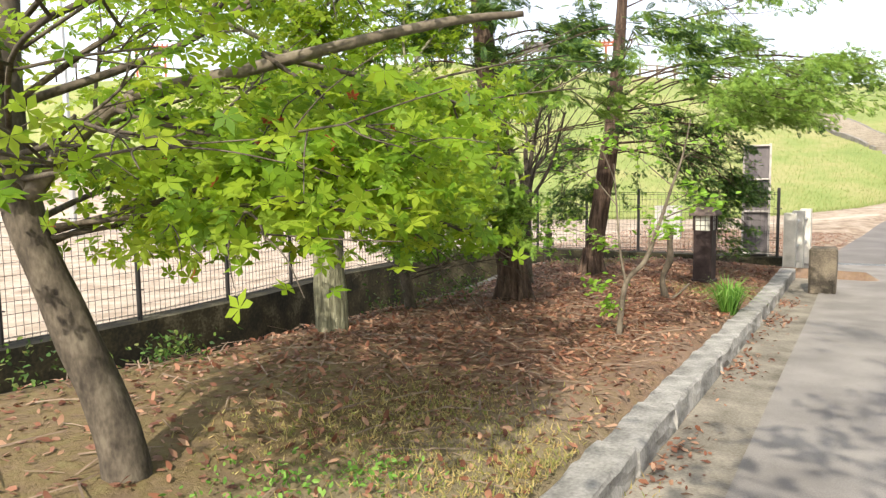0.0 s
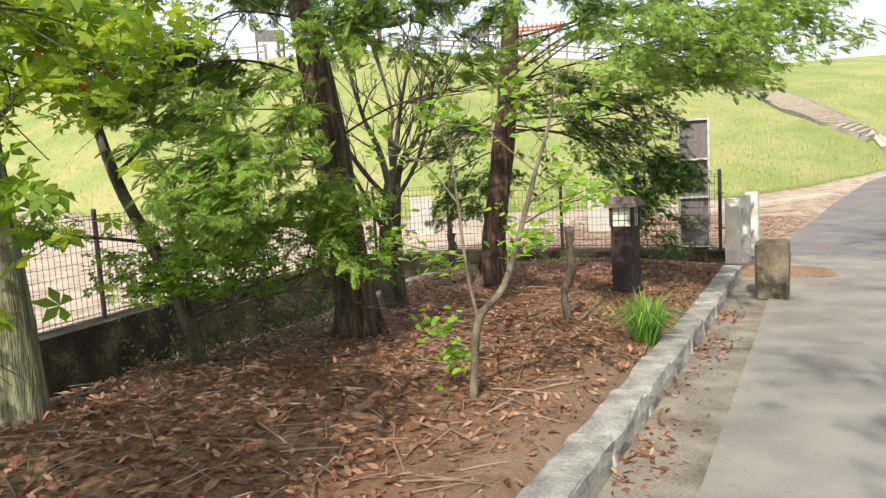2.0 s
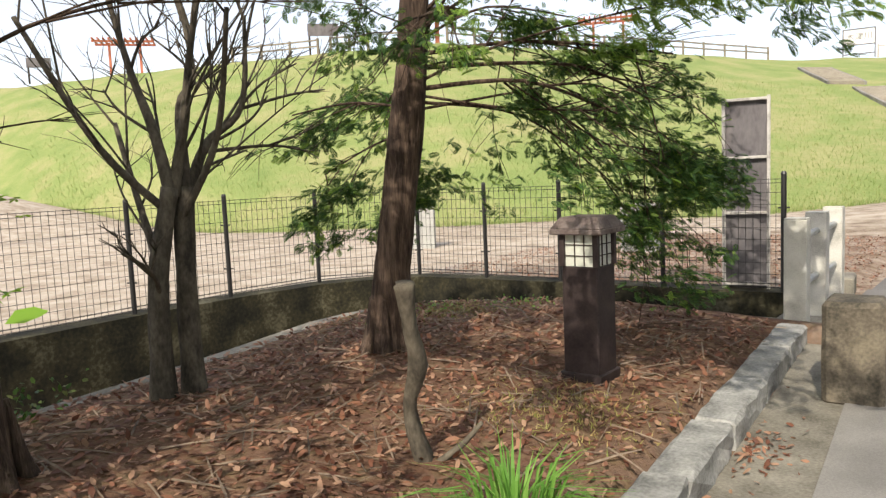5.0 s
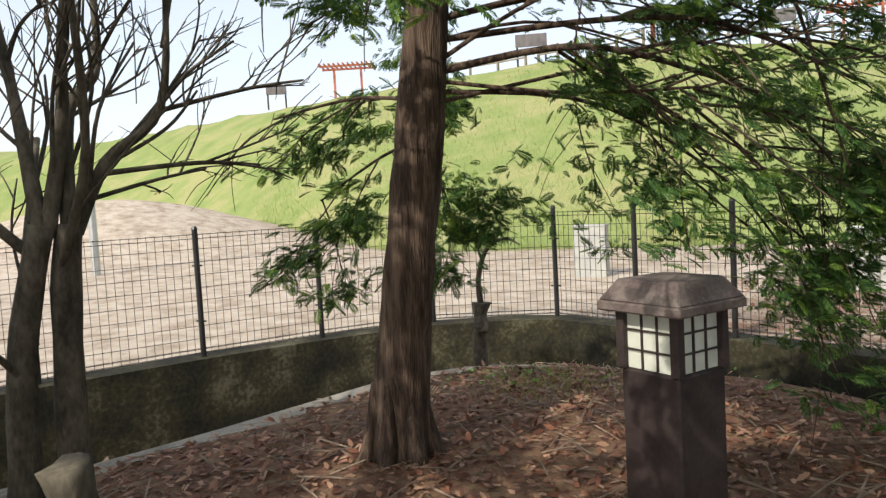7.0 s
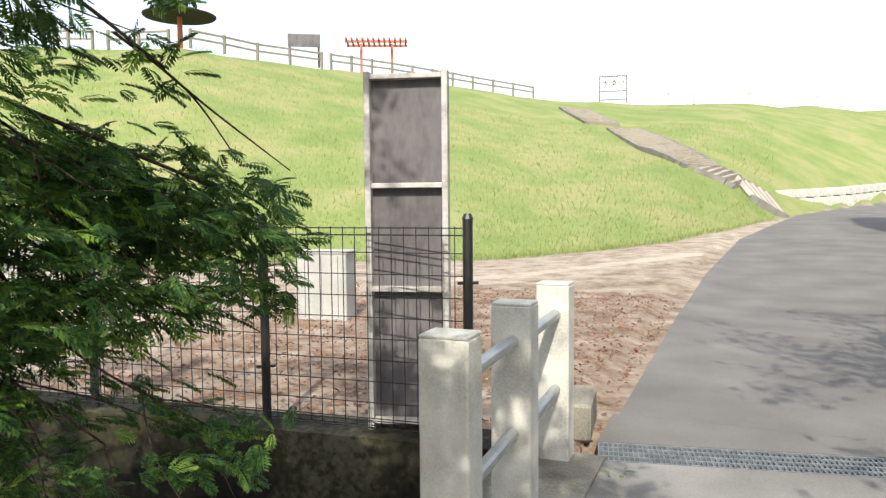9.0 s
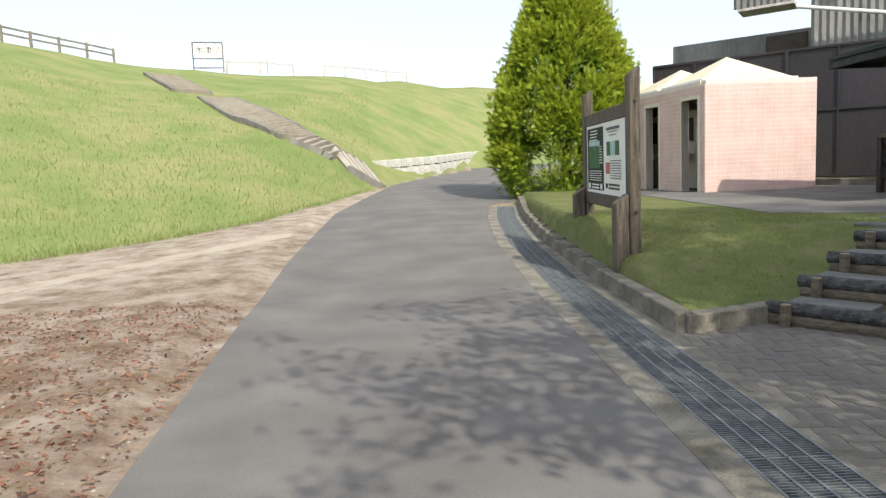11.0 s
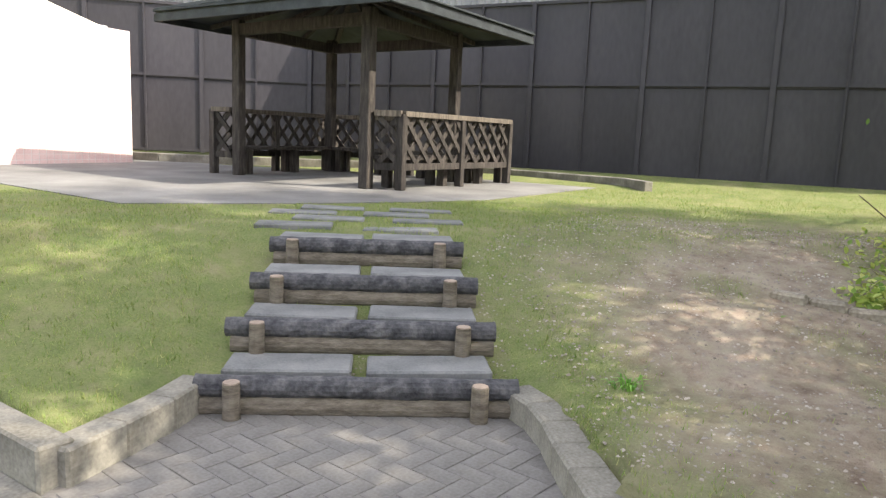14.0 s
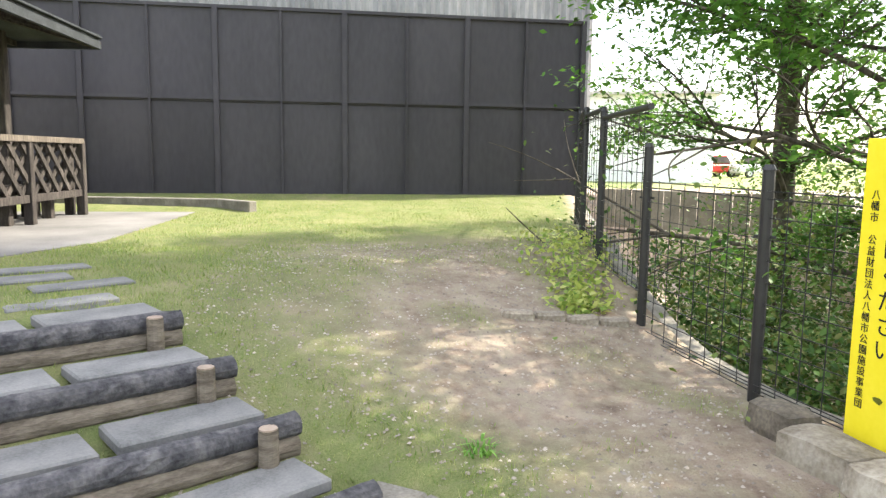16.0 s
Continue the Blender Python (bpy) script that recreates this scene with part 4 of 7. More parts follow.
# ---- toilet block ----
def toilet_block():
    t = thing("toilet_block", "pink tiled toilet block with cream pyramid roofs", "building", (8.29, 29.5, Z0 - 0.03), 1.5)
    W, D, H = 2.56, 6.6, 2.36
    doors = ((0.28, 1.0), (2.15, 2.85), (4.1, 4.8))
    part("wall", block((W - 0.03, 0.16, H), (W / 2 + 0.015, 0.08, H / 2), bevel=0.0), "joint", t)
    part("wall", block((0.16, D - 0.2, H), (W - 0.08, D / 2 + 0.1, H / 2), bevel=0.0), "joint", t)
    part("wall", block((W - 0.2, 0.16, H), (W / 2, D - 0.1, H / 2), bevel=0.0), "joint", t)
    edges = [0.165] + [v for d in doors for v in d] + [D - 0.02]
    for a, b in zip(edges[::2], edges[1::2]):
        part("wall", block((0.16, b - a, H), (0.08, (a + b) / 2, H / 2), bevel=0.0), "joint", t)
    for a, b in doors:
        part("lintel", block((0.16, b - a, H - 2.0), (0.08, (a + b) / 2, 2.0 + (H - 2.0) / 2), bevel=0.0), "joint", t)
        for s in (a - 0.02, b + 0.02):
            part("door_frame", block((0.19, 0.04, 2.03), (0.085, s, 1.015), bevel=0.004), "cream", t)
        part("door_frame", block((0.19, b - a, 0.04), (0.085, (a + b) / 2, 2.02), bevel=0.004), "cream", t)
        part("partition", block((0.06, b - a + 0.5, 1.9), (1.0, (a + b) / 2, 0.95), bevel=0.01), "joint", t)
        part("wash_basin", block((0.35, 0.45, 0.16), (0.8, (a + b) / 2, 0.8), bevel=0.03, taper=1.1), "white_paint", t)
        part("mirror_frame", block((0.03, 0.4, 0.55), (0.95, (a + b) / 2, 1.45), bevel=0.006), "dark_inside", t)
    part("inner_floor", block((W - 0.3, D - 0.4, 0.03), (W / 2, D / 2, 0.0)), "concrete", t)
    part("ceiling", block((W - 0.05, D - 0.05, 0.1), (W / 2, D / 2, H - 0.06)), "cream", t)

    def tiles(name, origin, u, n, length, holes=()):
        """Tile courses standing a little proud of the joints."""
        u, n = Vector(u), Vector(n)
        cw, ch, g = 0.128, 0.0945, 0.011
        verts, faces = [], []
        rows, cols = int(H / ch), int(length / cw)
        sw = length / cols
        for r in range(rows):
            for c in range(cols):
                x0, x1, z0, z1 = c * sw + g / 2, (c + 1) * sw - g / 2, r * ch + g / 2, (r + 1) * ch - g / 2
                if any(x1 > a - 0.03 and x0 < b + 0.03 and z0 < 2.04 for a, b in holes):
                    continue
                k = len(verts)
                p = [Vector(origin) + u * x + Vector((0, 0, z)) for x, z in ((x0, z0), (x1, z0), (x1, z1), (x0, z1))]
                e = n * 0.003
                cut = [q + e + (Vector(origin) + u * ((x0 + x1) / 2) + Vector((0, 0, (z0 + z1) / 2)) - q) * 0.04 for q in p]
                verts += p + cut
                faces += [(k + 4, k + 5, k + 6, k + 7)] + [(k + i, k + (i + 1) % 4, k + 4 + (i + 1) % 4, k + 4 + i) for i in range(4)]
        ob = obj(name, verts, faces, "pink_tile", t)
        ob["kind"] = "stuff"

    tiles("wall_tiles", (0.0, -0.002, 0.0), (1, 0, 0), (0, -1, 0), W)
    tiles("wall_tiles", (-0.002, 0.0, 0.0), (0, 1, 0), (-1, 0, 0), D, doors)
    for i in range(3):
        y0 = 0.25 + i * 2.15
        part("roof_curb", block((W * 0.86, 1.95, 0.06), (W / 2 - 0.1, y0 + 0.95, H + 0.03)), "white_paint", t)
        bm = bmesh.new()
        c = [bm.verts.new((W / 2 - 0.1 + sx * W * 0.4, y0 + 0.95 + sy * 0.9, H + 0.06)) for sx, sy in ((-1, -1), (1, -1), (1, 1), (-1, 1))]
        top = bm.verts.new((W / 2 - 0.1, y0 + 0.95, H + 0.62))
        for k in range(4):
            bm.faces.new((c[k], c[(k + 1) % 4], top))
        part("roof", bm, "cream", t, "cream pyramid roof")


toilet_block()

# ---- notice board ----
def notice_board():
    a, b = Vector((3.98, 22.68)), Vector((4.3, 25.15))
    d = b - a
    turn = math.degrees(math.atan2(d.y, d.x))
    t = thing("notice_board", "weathered wooden notice board with printed park panels", "notice board", (a.x, a.y, 0.28), turn)
    L = d.length
    for x in (0.0, L):
        p = part("tall_post", block((0.2, 0.12, 2.42), (x, -0.02, 0.91), bevel=0.012), "wood_grey", t)
        for v in p.data.vertices:
            if v.co.z > 2.0 and v.co.y > 0:
                v.co.z -= 0.07
        s = part("short_post", block((0.2, 0.15, 1.08), (x, 0.125, 0.21), bevel=0.012), "wood_grey", t)
        for v in s.data.vertices:
            if v.co.z > 0.6 and v.co.y > 0.12:
                v.co.z -= 0.09
        for z in (0.55, 1.75):
            part("bolt", bar((x - 0.105 if x == 0 else x + 0.105, -0.02, z), (x - 0.112 if x == 0 else x + 0.112, -0.02, z), 0.018, sides=8), "black_metal", p)
    part("top_beam", block((L - 0.2, 0.1, 0.16), (L / 2, -0.02, 1.68), bevel=0.008), "wood_grey", t)
    part("bottom_beam", block((L - 0.2, 0.1, 0.16), (L / 2, -0.02, 0.62), bevel=0.008), "wood_grey", t)
    pan = part("panel", block((L - 0.22, 0.03, 0.9), (L / 2, 0.0, 1.15), bevel=0.002), "white_paint", t, "white printed panel")
    w = L - 0.22
    y = 0.017
    def patch(name, cx, cz, sx, sz, mat, lift=0.0):
        part(name, block((sx, 0.003, sz), (L / 2 + cx, y + lift, 1.15 + cz), bevel=0.0), mat, pan)
    patch("dark_sheet", w * 0.25, 0, w * 0.44, 0.82, "sign_dark")
    patch("photograph", w * 0.27, 0.03, w * 0.3, 0.3, "sign_green", 0.003)
    patch("photograph", w * 0.27, 0.2, w * 0.3, 0.07, "sign_blue", 0.003)
    for i in range(4):
        patch("text_bar", w * (0.27 + 0.01 * i), 0.37 - 0.04 * i, w * (0.18 + 0.03 * (i % 2)), 0.014, "white_paint", 0.003)
    for i in range(7):
        patch("text_bar", w * 0.1, 0.16 - 0.035 * i, w * 0.09, 0.01, "white_paint", 0.003)
    for i in range(5):
        patch("text_bar", w * 0.25, -0.16 - 0.03 * i, w * 0.34, 0.009, "white_paint", 0.003)
    for i in range(2):
        patch("text_bar", w * 0.25, -0.34 - 0.04 * i, w * 0.2, 0.02, "white_paint", 0.003)
    patch("arrow_mark", w * 0.42, -0.36, w * 0.05, 0.07, "white_paint", 0.003)
    patch("arrow_mark", w * 0.09, -0.36, w * 0.05, 0.07, "white_paint", 0.003)
    for i in range(3):
        patch("photograph", -w * (0.1 + 0.1 * i), 0.12, w * 0.08, 0.17, ("sign_green", "sign_blue", "sign_green")[i], 0.003)
    patch("photograph", -w * 0.08, -0.12, w * 0.09, 0.14, "red_wood", 0.003)
    for i in range(3):
        patch("text_bar", -w * 0.2, 0.36 - 0.04 * i, w * (0.3 - 0.07 * i), (0.035, 0.01, 0.01)[i], "panel_back", 0.003)
    for i in range(8):
        patch("text_bar", -w * 0.26, -0.03 - 0.03 * i, w * 0.24, 0.009, "panel_back", 0.003)
    for i in range(2):
        patch("text_bar", -w * 0.22, -0.32 - 0.045 * i, w * 0.24, 0.024, "ink", 0.003)
    patch("arrow_mark", -w * 0.05, -0.34, w * 0.04, 0.06, "sign_dark", 0.003)


notice_board()

# ---- corrugated factory behind the screen ----
def corrugated(name, a, b, z0, z1, parent, pitch=0.2, mat="corrugated"):
    a, b = Vector((*a, 0)), Vector((*b, 0))
    d = b - a
    n = Vector((-d.y, d.x, 0)).normalized()
    k = int(d.length / pitch) * 2
    verts, faces = [], []
    for i in range(k + 1):
        p = a + d * (i / k) + n * (0.045 if i % 2 else 0.0)
        verts += [(p.x, p.y, z0), (p.x, p.y, z1)]
    faces = [(2 * i, 2 * i + 2, 2 * i + 3, 2 * i + 1) for i in range(k)]
    return obj(name, verts, faces, mat, parent)


fac = thing("factory", "tall old factory clad in grey corrugated sheets", "building")
corrugated("lower_cladding", (19.6, 13.5), (18.6, 31.0), 0.5, 6.4, fac)
corrugated("upper_cladding", (19.55, 13.5), (18.55, 31.0), 6.5, 9.5, fac)
corrugated("lower_cladding", (18.6, 31.0), (14.6, 35.4), 0.5, 7.2, fac)
corrugated("upper_cladding", (19.2, 31.2), (13.4, 37.6), 6.0, 10.5, fac)
part("side_annex", block((3.2, 5.0, 4.8), (15.4, 39.4, 2.9), (0, 0, 42), 0.02), "corrugated", fac)
part("roof", block((9, 24, 0.2), (23.3, 24, 9.6), (0, 0, 2)), "roof_dark", fac)
part("eave_flashing", timber((18.5, 31.0, 6.45), (19.5, 13.5, 6.45), 0.1, 0.12), "galvanised", fac)
part("downpipe", bar((14.0, 35.2, 5.6), (16.9, 32.7, 4.75), 0.06, sides=10), "white_paint", fac, "white drain pipe")
part("canopy", block((1.6, 0.5, 0.06), (13.6, 36.0, 5.7), (12, 0, 132), 0.01), "panel_edge", fac)
for x, y, z in ((15.1, 34.75, 6.2), (17.4, 32.2, 6.35)):
    part("vent_box", block((0.3, 0.35, 0.5), (x, y, z), (0, 0, 42), 0.01), "ink_red", fac, "small red metal box")
part("window", block((1.2, 0.08, 0.9), (14.6, 36.6, 4.6), (0, 0, 132), 0.01), "dark_inside", fac)

# ---- grated drains ----
drain = thing("drain_grate", "galvanised steel drain grate along the road edge", "grate", (0, 0, 0), kind="structure")
def grate_piece(length, width):
    bm = bmesh.new()
    for k in range(5):
        box(bm, (length, 0.012, 0.03), (0, -width / 2 + 0.006 + k * (width - 0.012) / 4, 0))
    n = int(length / 0.028)
    for i in range(n + 1):
        box(bm, (0.006, width - 0.01, 0.02), (-length / 2 + i * length / n, 0, 0.001))
    me = bpy.data.meshes.new("grate_length")
    bm.to_mesh(me)
    bm.free()
    me.materials.append(M["grate"])
    return me
piece = grate_piece(0.985, 0.42)
y = 17.05
while y < 32.5:
    x1, x2 = grate_x(y), grate_x(y + 0.99)
    ob = new("grate_length", piece)
    ob.parent = drain
    ob.matrix_world = pose((x1 + x2) / 2, y + 0.5, road_z(y + 0.5) - 0.014, 0, -math.degrees(math.atan2(road_z(y + 1) - road_z(y), 1)), math.degrees(math.atan2(0.99, x2 - x1)))
    y += 0.99
cross = thing("cross_grate", "galvanised steel drain grate across the road", "grate", (0, 0, 0), kind="structure")
piece = grate_piece(0.96, 0.31)
x = -0.25
while x < 2.4:
    ob = new("grate_length", piece)
    ob.parent = cross
    ob.matrix_world = pose(x + 0.48, cross_y(x + 0.48), -0.012, 0, 0, math.degrees(math.atan(0.19)))
    x += 0.95

# ---- right-hand fence over the channel ----
ef = thing("channel_fence", "dark steel mesh fence above the overgrown channel", "fence", (5.96, 17.25, 0.2))
EP = [(4.1, 17.0, 0), (5.96, 17.25, 0.0), (7.27, 17.34, 0.13), (8.78, 17.12, 0.3), (9.9, 16.9, 0.38), (11.6, 16.4, 0.45)]
for i, (x, y, z) in enumerate(EP):
    fence_post((x - 5.96, y - 17.25), z - 0.1, z + (1.25 if i < 3 else 1.42), ef, 0.033)
for i, ((x, y, z), (x2, y2, z2)) in enumerate(zip(EP, EP[1:])):
    zl = z if i < 2 else z2
    mesh_panel((x - 5.96, y - 17.25), (x2 - 5.96, y2 - 17.25), zl + 0.05, zl + (1.15 if i < 2 else 1.33), ef, 0.16)
    if i >= 2:
        part("top_rail", bar((x - 5.96, y - 17.25, zl + 1.36), (x2 - 5.96, y2 - 17.25, zl + 1.36), 0.025), "black_metal", ef)

ys_ = thing("yellow_sign", "upright yellow warning plate tied to the fence", "sign", (5.06, 17.14, 0.24), 6)
part("plate", block((0.46, 0.012, 1.34), (0, 0.06, 0.69), bevel=0.003), "sign_yellow", ys_)
flip = Matrix.Rotation(math.pi, 4, "Z") @ Matrix.Rotation(math.pi / 2, 4, "X")
def upright(text, x, z, size, step, mat="ink"):
    for i, ch in enumerate(text):
        if ch != " ":
            writing(ch, size, Matrix.Translation((x, 0.068, z - i * step)) @ flip, mat, ys_, thick=0.001)
upright("八幡市 公益財団法人八幡市公園施設事業団", 0.16, 1.12, 0.045, 0.048)
upright("ください", 0.055, 0.78, 0.1, 0.105)
for i in range(3):
    part("text_bar", block((0.07, 0.004, 0.08), (0.055, 0.067, 1.12 - 0.11 * i)), "ink", ys_)
for i in range(8):
    part("text_bar", block((0.07, 0.004, 0.08), (-0.08, 0.067, 1.15 - 0.115 * i)), "ink", ys_)

# ---- rough stones at the fence foot and edging in the bare ground ----
def boulder(x, y, z, size, turn, mat, label, group, seed):
    bm = bmesh.new()
    bmesh.ops.create_cube(bm, size=1)
    bmesh.ops.subdivide_edges(bm, edges=bm.edges[:], cuts=4, use_grid_fill=True)
    for v in bm.verts:
        v.co = v.co.lerp(v.co.normalized() * 0.62, 0.35)
        v.co += 0.05 * noise.noise_vector(v.co * 3 + Vector((seed, 0, 0))) + 0.02 * noise.noise_vector(v.co * 9 + Vector((0, seed, 0)))
        v.co = Vector((v.co.x * size[0], v.co.y * size[1], v.co.z * size[2]))
    ob = tagged(part("boulder", bm, mat), label, "stone", group)
    ob.matrix_world = pose(x, y, z, 0, 0, turn)


boulder(5.5, 17.38, 0.2, (0.3, 0.2, 0.28), 8, "dark_stone", "dark grey squared stone at the fence foot", "stones along the fence", 1)
boulder(5.12, 17.4, 0.19, (0.4, 0.26, 0.28), 12, "tan_stone", "pale rough boulder at the fence foot", "stones along the fence", 4)
boulder(4.72, 17.36, 0.18, (0.42, 0.28, 0.3), 5, "tan_stone", "pale rough boulder at the fence foot", "stones along the fence", 8)
boulder(4.32, 17.22, 0.16, (0.4, 0.26, 0.28), 15, "tan_stone", "pale rough boulder at the fence foot", "stones along the fence", 12)
for i in range(4):
    p = Vector((7.2, 18.38, 0)).lerp(Vector((7.22, 17.45, 0)), (i + 0.5) / 4)
    ob = tagged(part("edging_stone", block((0.225, 0.11, 0.12), bevel=0.018), "tan_stone"), "small stone edging block sunk in bare soil", "edging", "edging stones in the bare ground")
    ob.matrix_world = pose(p.x + 0.02 * (i % 2), p.y, height(p.x, p.y) - 0.015, 0, 2 * (i % 3) - 2, 90 + 4 * i - 6)

# ---- on the levee ----
def crest(az, back=0.0):
    r = 8.0 / math.tan(math.radians(lerp(CREST, az))) + back
    x, y = HUB[0] - r * math.sin(math.radians(az)), HUB[1] + r * math.cos(math.radians(az))
    return Vector((x, y, height(x, y)))


def on_slope(az, el, eye=(1.05, 15.5, 1.42)):
    """Where the levee is met by a line at a bearing and a rise."""
    r = 18.0
    while r < 90:
        x, y = eye[0] - r * math.sin(math.radians(az)), eye[1] + r * math.cos(math.radians(az))
        if height(x, y) - eye[2] > r * math.tan(math.radians(el)):
            break
        r += 0.25
    return Vector((x, y, height(x, y)))


def hill_stair(pts, width, n):
    a = pts[0]
    t = thing("levee_stairs", "long flight of timber-edged steps up the levee", "stairs", tuple(a), 0, "levee stairs")
    line = smooth_line([(p.x, p.y) for p in pts], n + 1)
    for (x1, y1), (x2, y2) in zip(line, line[1:]):
        dx, dy = x2 - x1, y2 - y1
        run, yaw = math.hypot(dx, dy), math.degrees(math.atan2(dy, dx))
        side = Vector((-dy, dx, 0)) / run
        m = Vector(((x1 + x2) / 2 - a.x, (y1 + y2) / 2 - a.y, height((x1 + x2) / 2, (y1 + y2) / 2) - a.z + 0.04))
        slope = math.degrees(math.atan2(height(x2, y2) - height(x1, y1), run))
        mx, my, half = (x1 + x2) / 2, (y1 + y2) / 2, width / 2
        roll = math.degrees(math.atan2(height(mx + side.x * half, my + side.y * half) - height(mx - side.x * half, my - side.y * half), width))
        part("tread", block((run - 0.02, width, 0.4), m + Vector((0, 0, -0.1)), (roll, 0, yaw), 0.01), "gravel_path", t)
        part("riser", block((0.07, width + 0.04, 0.4), m - Vector((dx, dy, 0.24)) * 0.5, (roll, 0, yaw), 0.01), "fence_wood", t)
        for s in (-1, 1):
            part("side_kerb", block((run + 0.03, 0.13, 0.4), m + side * s * (half + 0.08) + Vector((0, 0, s * half * math.tan(math.radians(roll)) - 0.08)), (0, -slope, yaw), 0.01), "old_paving", t)


foot = Vector((1.75, 43.6, height(1.75, 43.6)))
hill_stair([foot, on_slope(1.3, 0.9), on_slope(4.3, 2.5), on_slope(7.2, 4.1), on_slope(9.8, 5.6)], 1.7, 46)
hill_stair([on_slope(11.6, 6.1), on_slope(13.6, 7.3)], 1.7, 16)


def crest_fence(a0, a1, label, mat, step, rails):
    t = thing("levee_fence", label, "fence", tuple(crest(a0)), 0, "fences on the levee top")
    o = crest(a0)
    n = max(2, int((crest(a1) - o).length / step))
    last = None
    for i in range(n + 1):
        p = crest(a0 + (a1 - a0) * i / n) - o
        part("post", block((0.13, 0.13, 1.0), (p.x, p.y, p.z + 0.42)), mat, t)
        if last is not None:
            for z in rails:
                part("rail", timber(last + Vector((0, 0, z)), p + Vector((0, 0, z)), 0.07, 0.1), mat, t)
        last = p


for a0, a1 in ((58, 51.5), (50.5, 47.5), (46.5, 42.5), (41, 31.5), (30.8, 15.2)):
    crest_fence(a0, a1, "weathered wooden post and rail fence on the levee", "fence_wood", 1.9, (0.45, 0.82))
for a0, a1 in ((8.0, 3.4), (1.2, -4.8)):
    crest_fence(a0, a1, "low grey guard rail along the levee top", "panel_edge", 2.2, (0.8,))


def parasol(az):
    p = crest(az, 1.5)
    t = thing("parasol_shelter", "round dark mushroom-shaped parasol shelter on the levee", "shelter", tuple(p), 0, "parasol shelters")
    part("post", bar((0, 0, -0.1), (0, 0, 2.2), 0.14, sides=10), "red_wood", t)
    bm = bar((0, 0, 1.95), (0, 0, 2.55), 1.9, 0.12, 24)
    part("canopy", bm, "roof_dark", t)
    part("rim", bar((0, 0, 1.88), (0, 0, 1.95), 1.86, 1.9, 24), "wood_dark", t)


def pergola(az, turn):
    p = crest(az, 1.5)
    t = thing("red_pergola", "red-painted slatted pergola on the levee top", "pergola", tuple(p), turn, "pergolas on the levee")
    for x in (-1.0, 1.0):
        part("post", block((0.16, 0.16, 2.3), (x, 0, 1.1)), "red_wood", t)
    for y in (-0.7, 0.7):
        part("beam", block((4.0, 0.1, 0.14), (0, y, 2.25)), "red_wood", t)
    for i in range(12):
        part("slat", block((0.1, 2.4, 0.1), (-1.9 + i * 0.345, 0, 2.36), (0, 4, 0)), "red_wood", t)


def hill_board(az, w, h, z, turn):
    p = crest(az, 0.5)
    t = thing("levee_board", "dark information board on posts on the levee", "signboard", tuple(p), turn, "boards on the levee")
    part("board", block((w, 0.08, h), (0, 0, z)), "panel_back", t)
    for x in (-w / 2 + 0.1, w / 2 - 0.1):
        part("post", block((0.12, 0.1, z + h / 2), (x, 0.1, (z + h / 2) / 2)), "wood_dark", t)


parasol(41.7)
pergola(27.3, 25)
pergola(65.2, 55)
hill_board(32.8, 1.9, 0.75, 1.55, 33)
hill_board(51.0, 1.9, 0.75, 1.5, 50)
hill_board(70.6, 1.6, 0.7, 1.5, 60)
p = crest(9.2, 0.3)
nm = thing("river_name_sign", "pale metal frame sign with large characters on the levee", "sign", tuple(p), 9)
for x in (-1.1, 1.1):
    part("post", block((0.09, 0.09, 2.3), (x, 0, 1.1)), "panel_back", nm)
for z in (0.3, 1.0, 2.22):
    part("beam", block((2.12, 0.08, 0.08), (0, 0, z)), "panel_back", nm)
part("panel", block((2.1, 0.03, 1.12), (0, 0.03, 1.6)), "white_paint", nm)
writing("木津川", 0.62, Matrix.Translation((0, 0.005, 1.6)) @ Matrix.Rotation(math.pi / 2, 4, "X"), "panel_back", nm, thick=0.01)
p = crest(5.2, 0.2)
rs = thing("warning_board", "small white board on a post by the guard rail", "sign", tuple(p), 5)
part("post", bar((0, 0, 0), (0, 0, 1.2), 0.04), "galvanised", rs)
part("board", block((0.7, 0.05, 0.9), (0, 0, 1.6)), "white_paint", rs)

# retaining wall of pale blocks where the road meets the levee
rw = thing("wall_retaining", "low retaining wall of pale concrete blocks", "wall", (0, 0, 0), kind="structure")
bm = block((1.16, 0.4, 0.36), bevel=0.02)
me = bpy.data.meshes.new("wall_block")
bm.to_mesh(me)
bm.free()
me.materials.append(M["pale_concrete"])
line = smooth_line([(2.1, 46.5), (3.4, 48.6), (5.2, 51.5), (8.6, 60.0), (12.5, 68), (17, 78)], 30)
for i, ((x, y), (x2, y2)) in enumerate(zip(line, line[1:])):
    for j in range(3):
        ob = new("wall_block", me)
        ob.parent = rw
        k = 0.5 * (j % 2)
        ob.matrix_world = pose(x + (x2 - x) * k, y + (y2 - y) * k, road_z(y) + 0.37 * j, 0, 0, math.degrees(math.atan2(y2 - y, x2 - x)))

# poles
def lamp_post(x, y, h, r, arm):
    t = thing("lamp_post", "slim grey steel lamp post on open ground", "lamp post", (x, y, height(x, y) - 0.02), 0, "tall grey poles")
    part("pole", bar((0, 0, 0), (0, 0, h), r, r * 0.7, 10), "galvanised", t)
    if arm:
        part("lamp_head", block((0.7, 0.25, 0.14), (0.25, 0, h), (0, -8, 0), 0.03), "panel_back", t)


lamp_post(-19.3, 12.6, 8.6, 0.1, True)
lamp_post(11.2, 42.8, 10.0, 0.14, False)

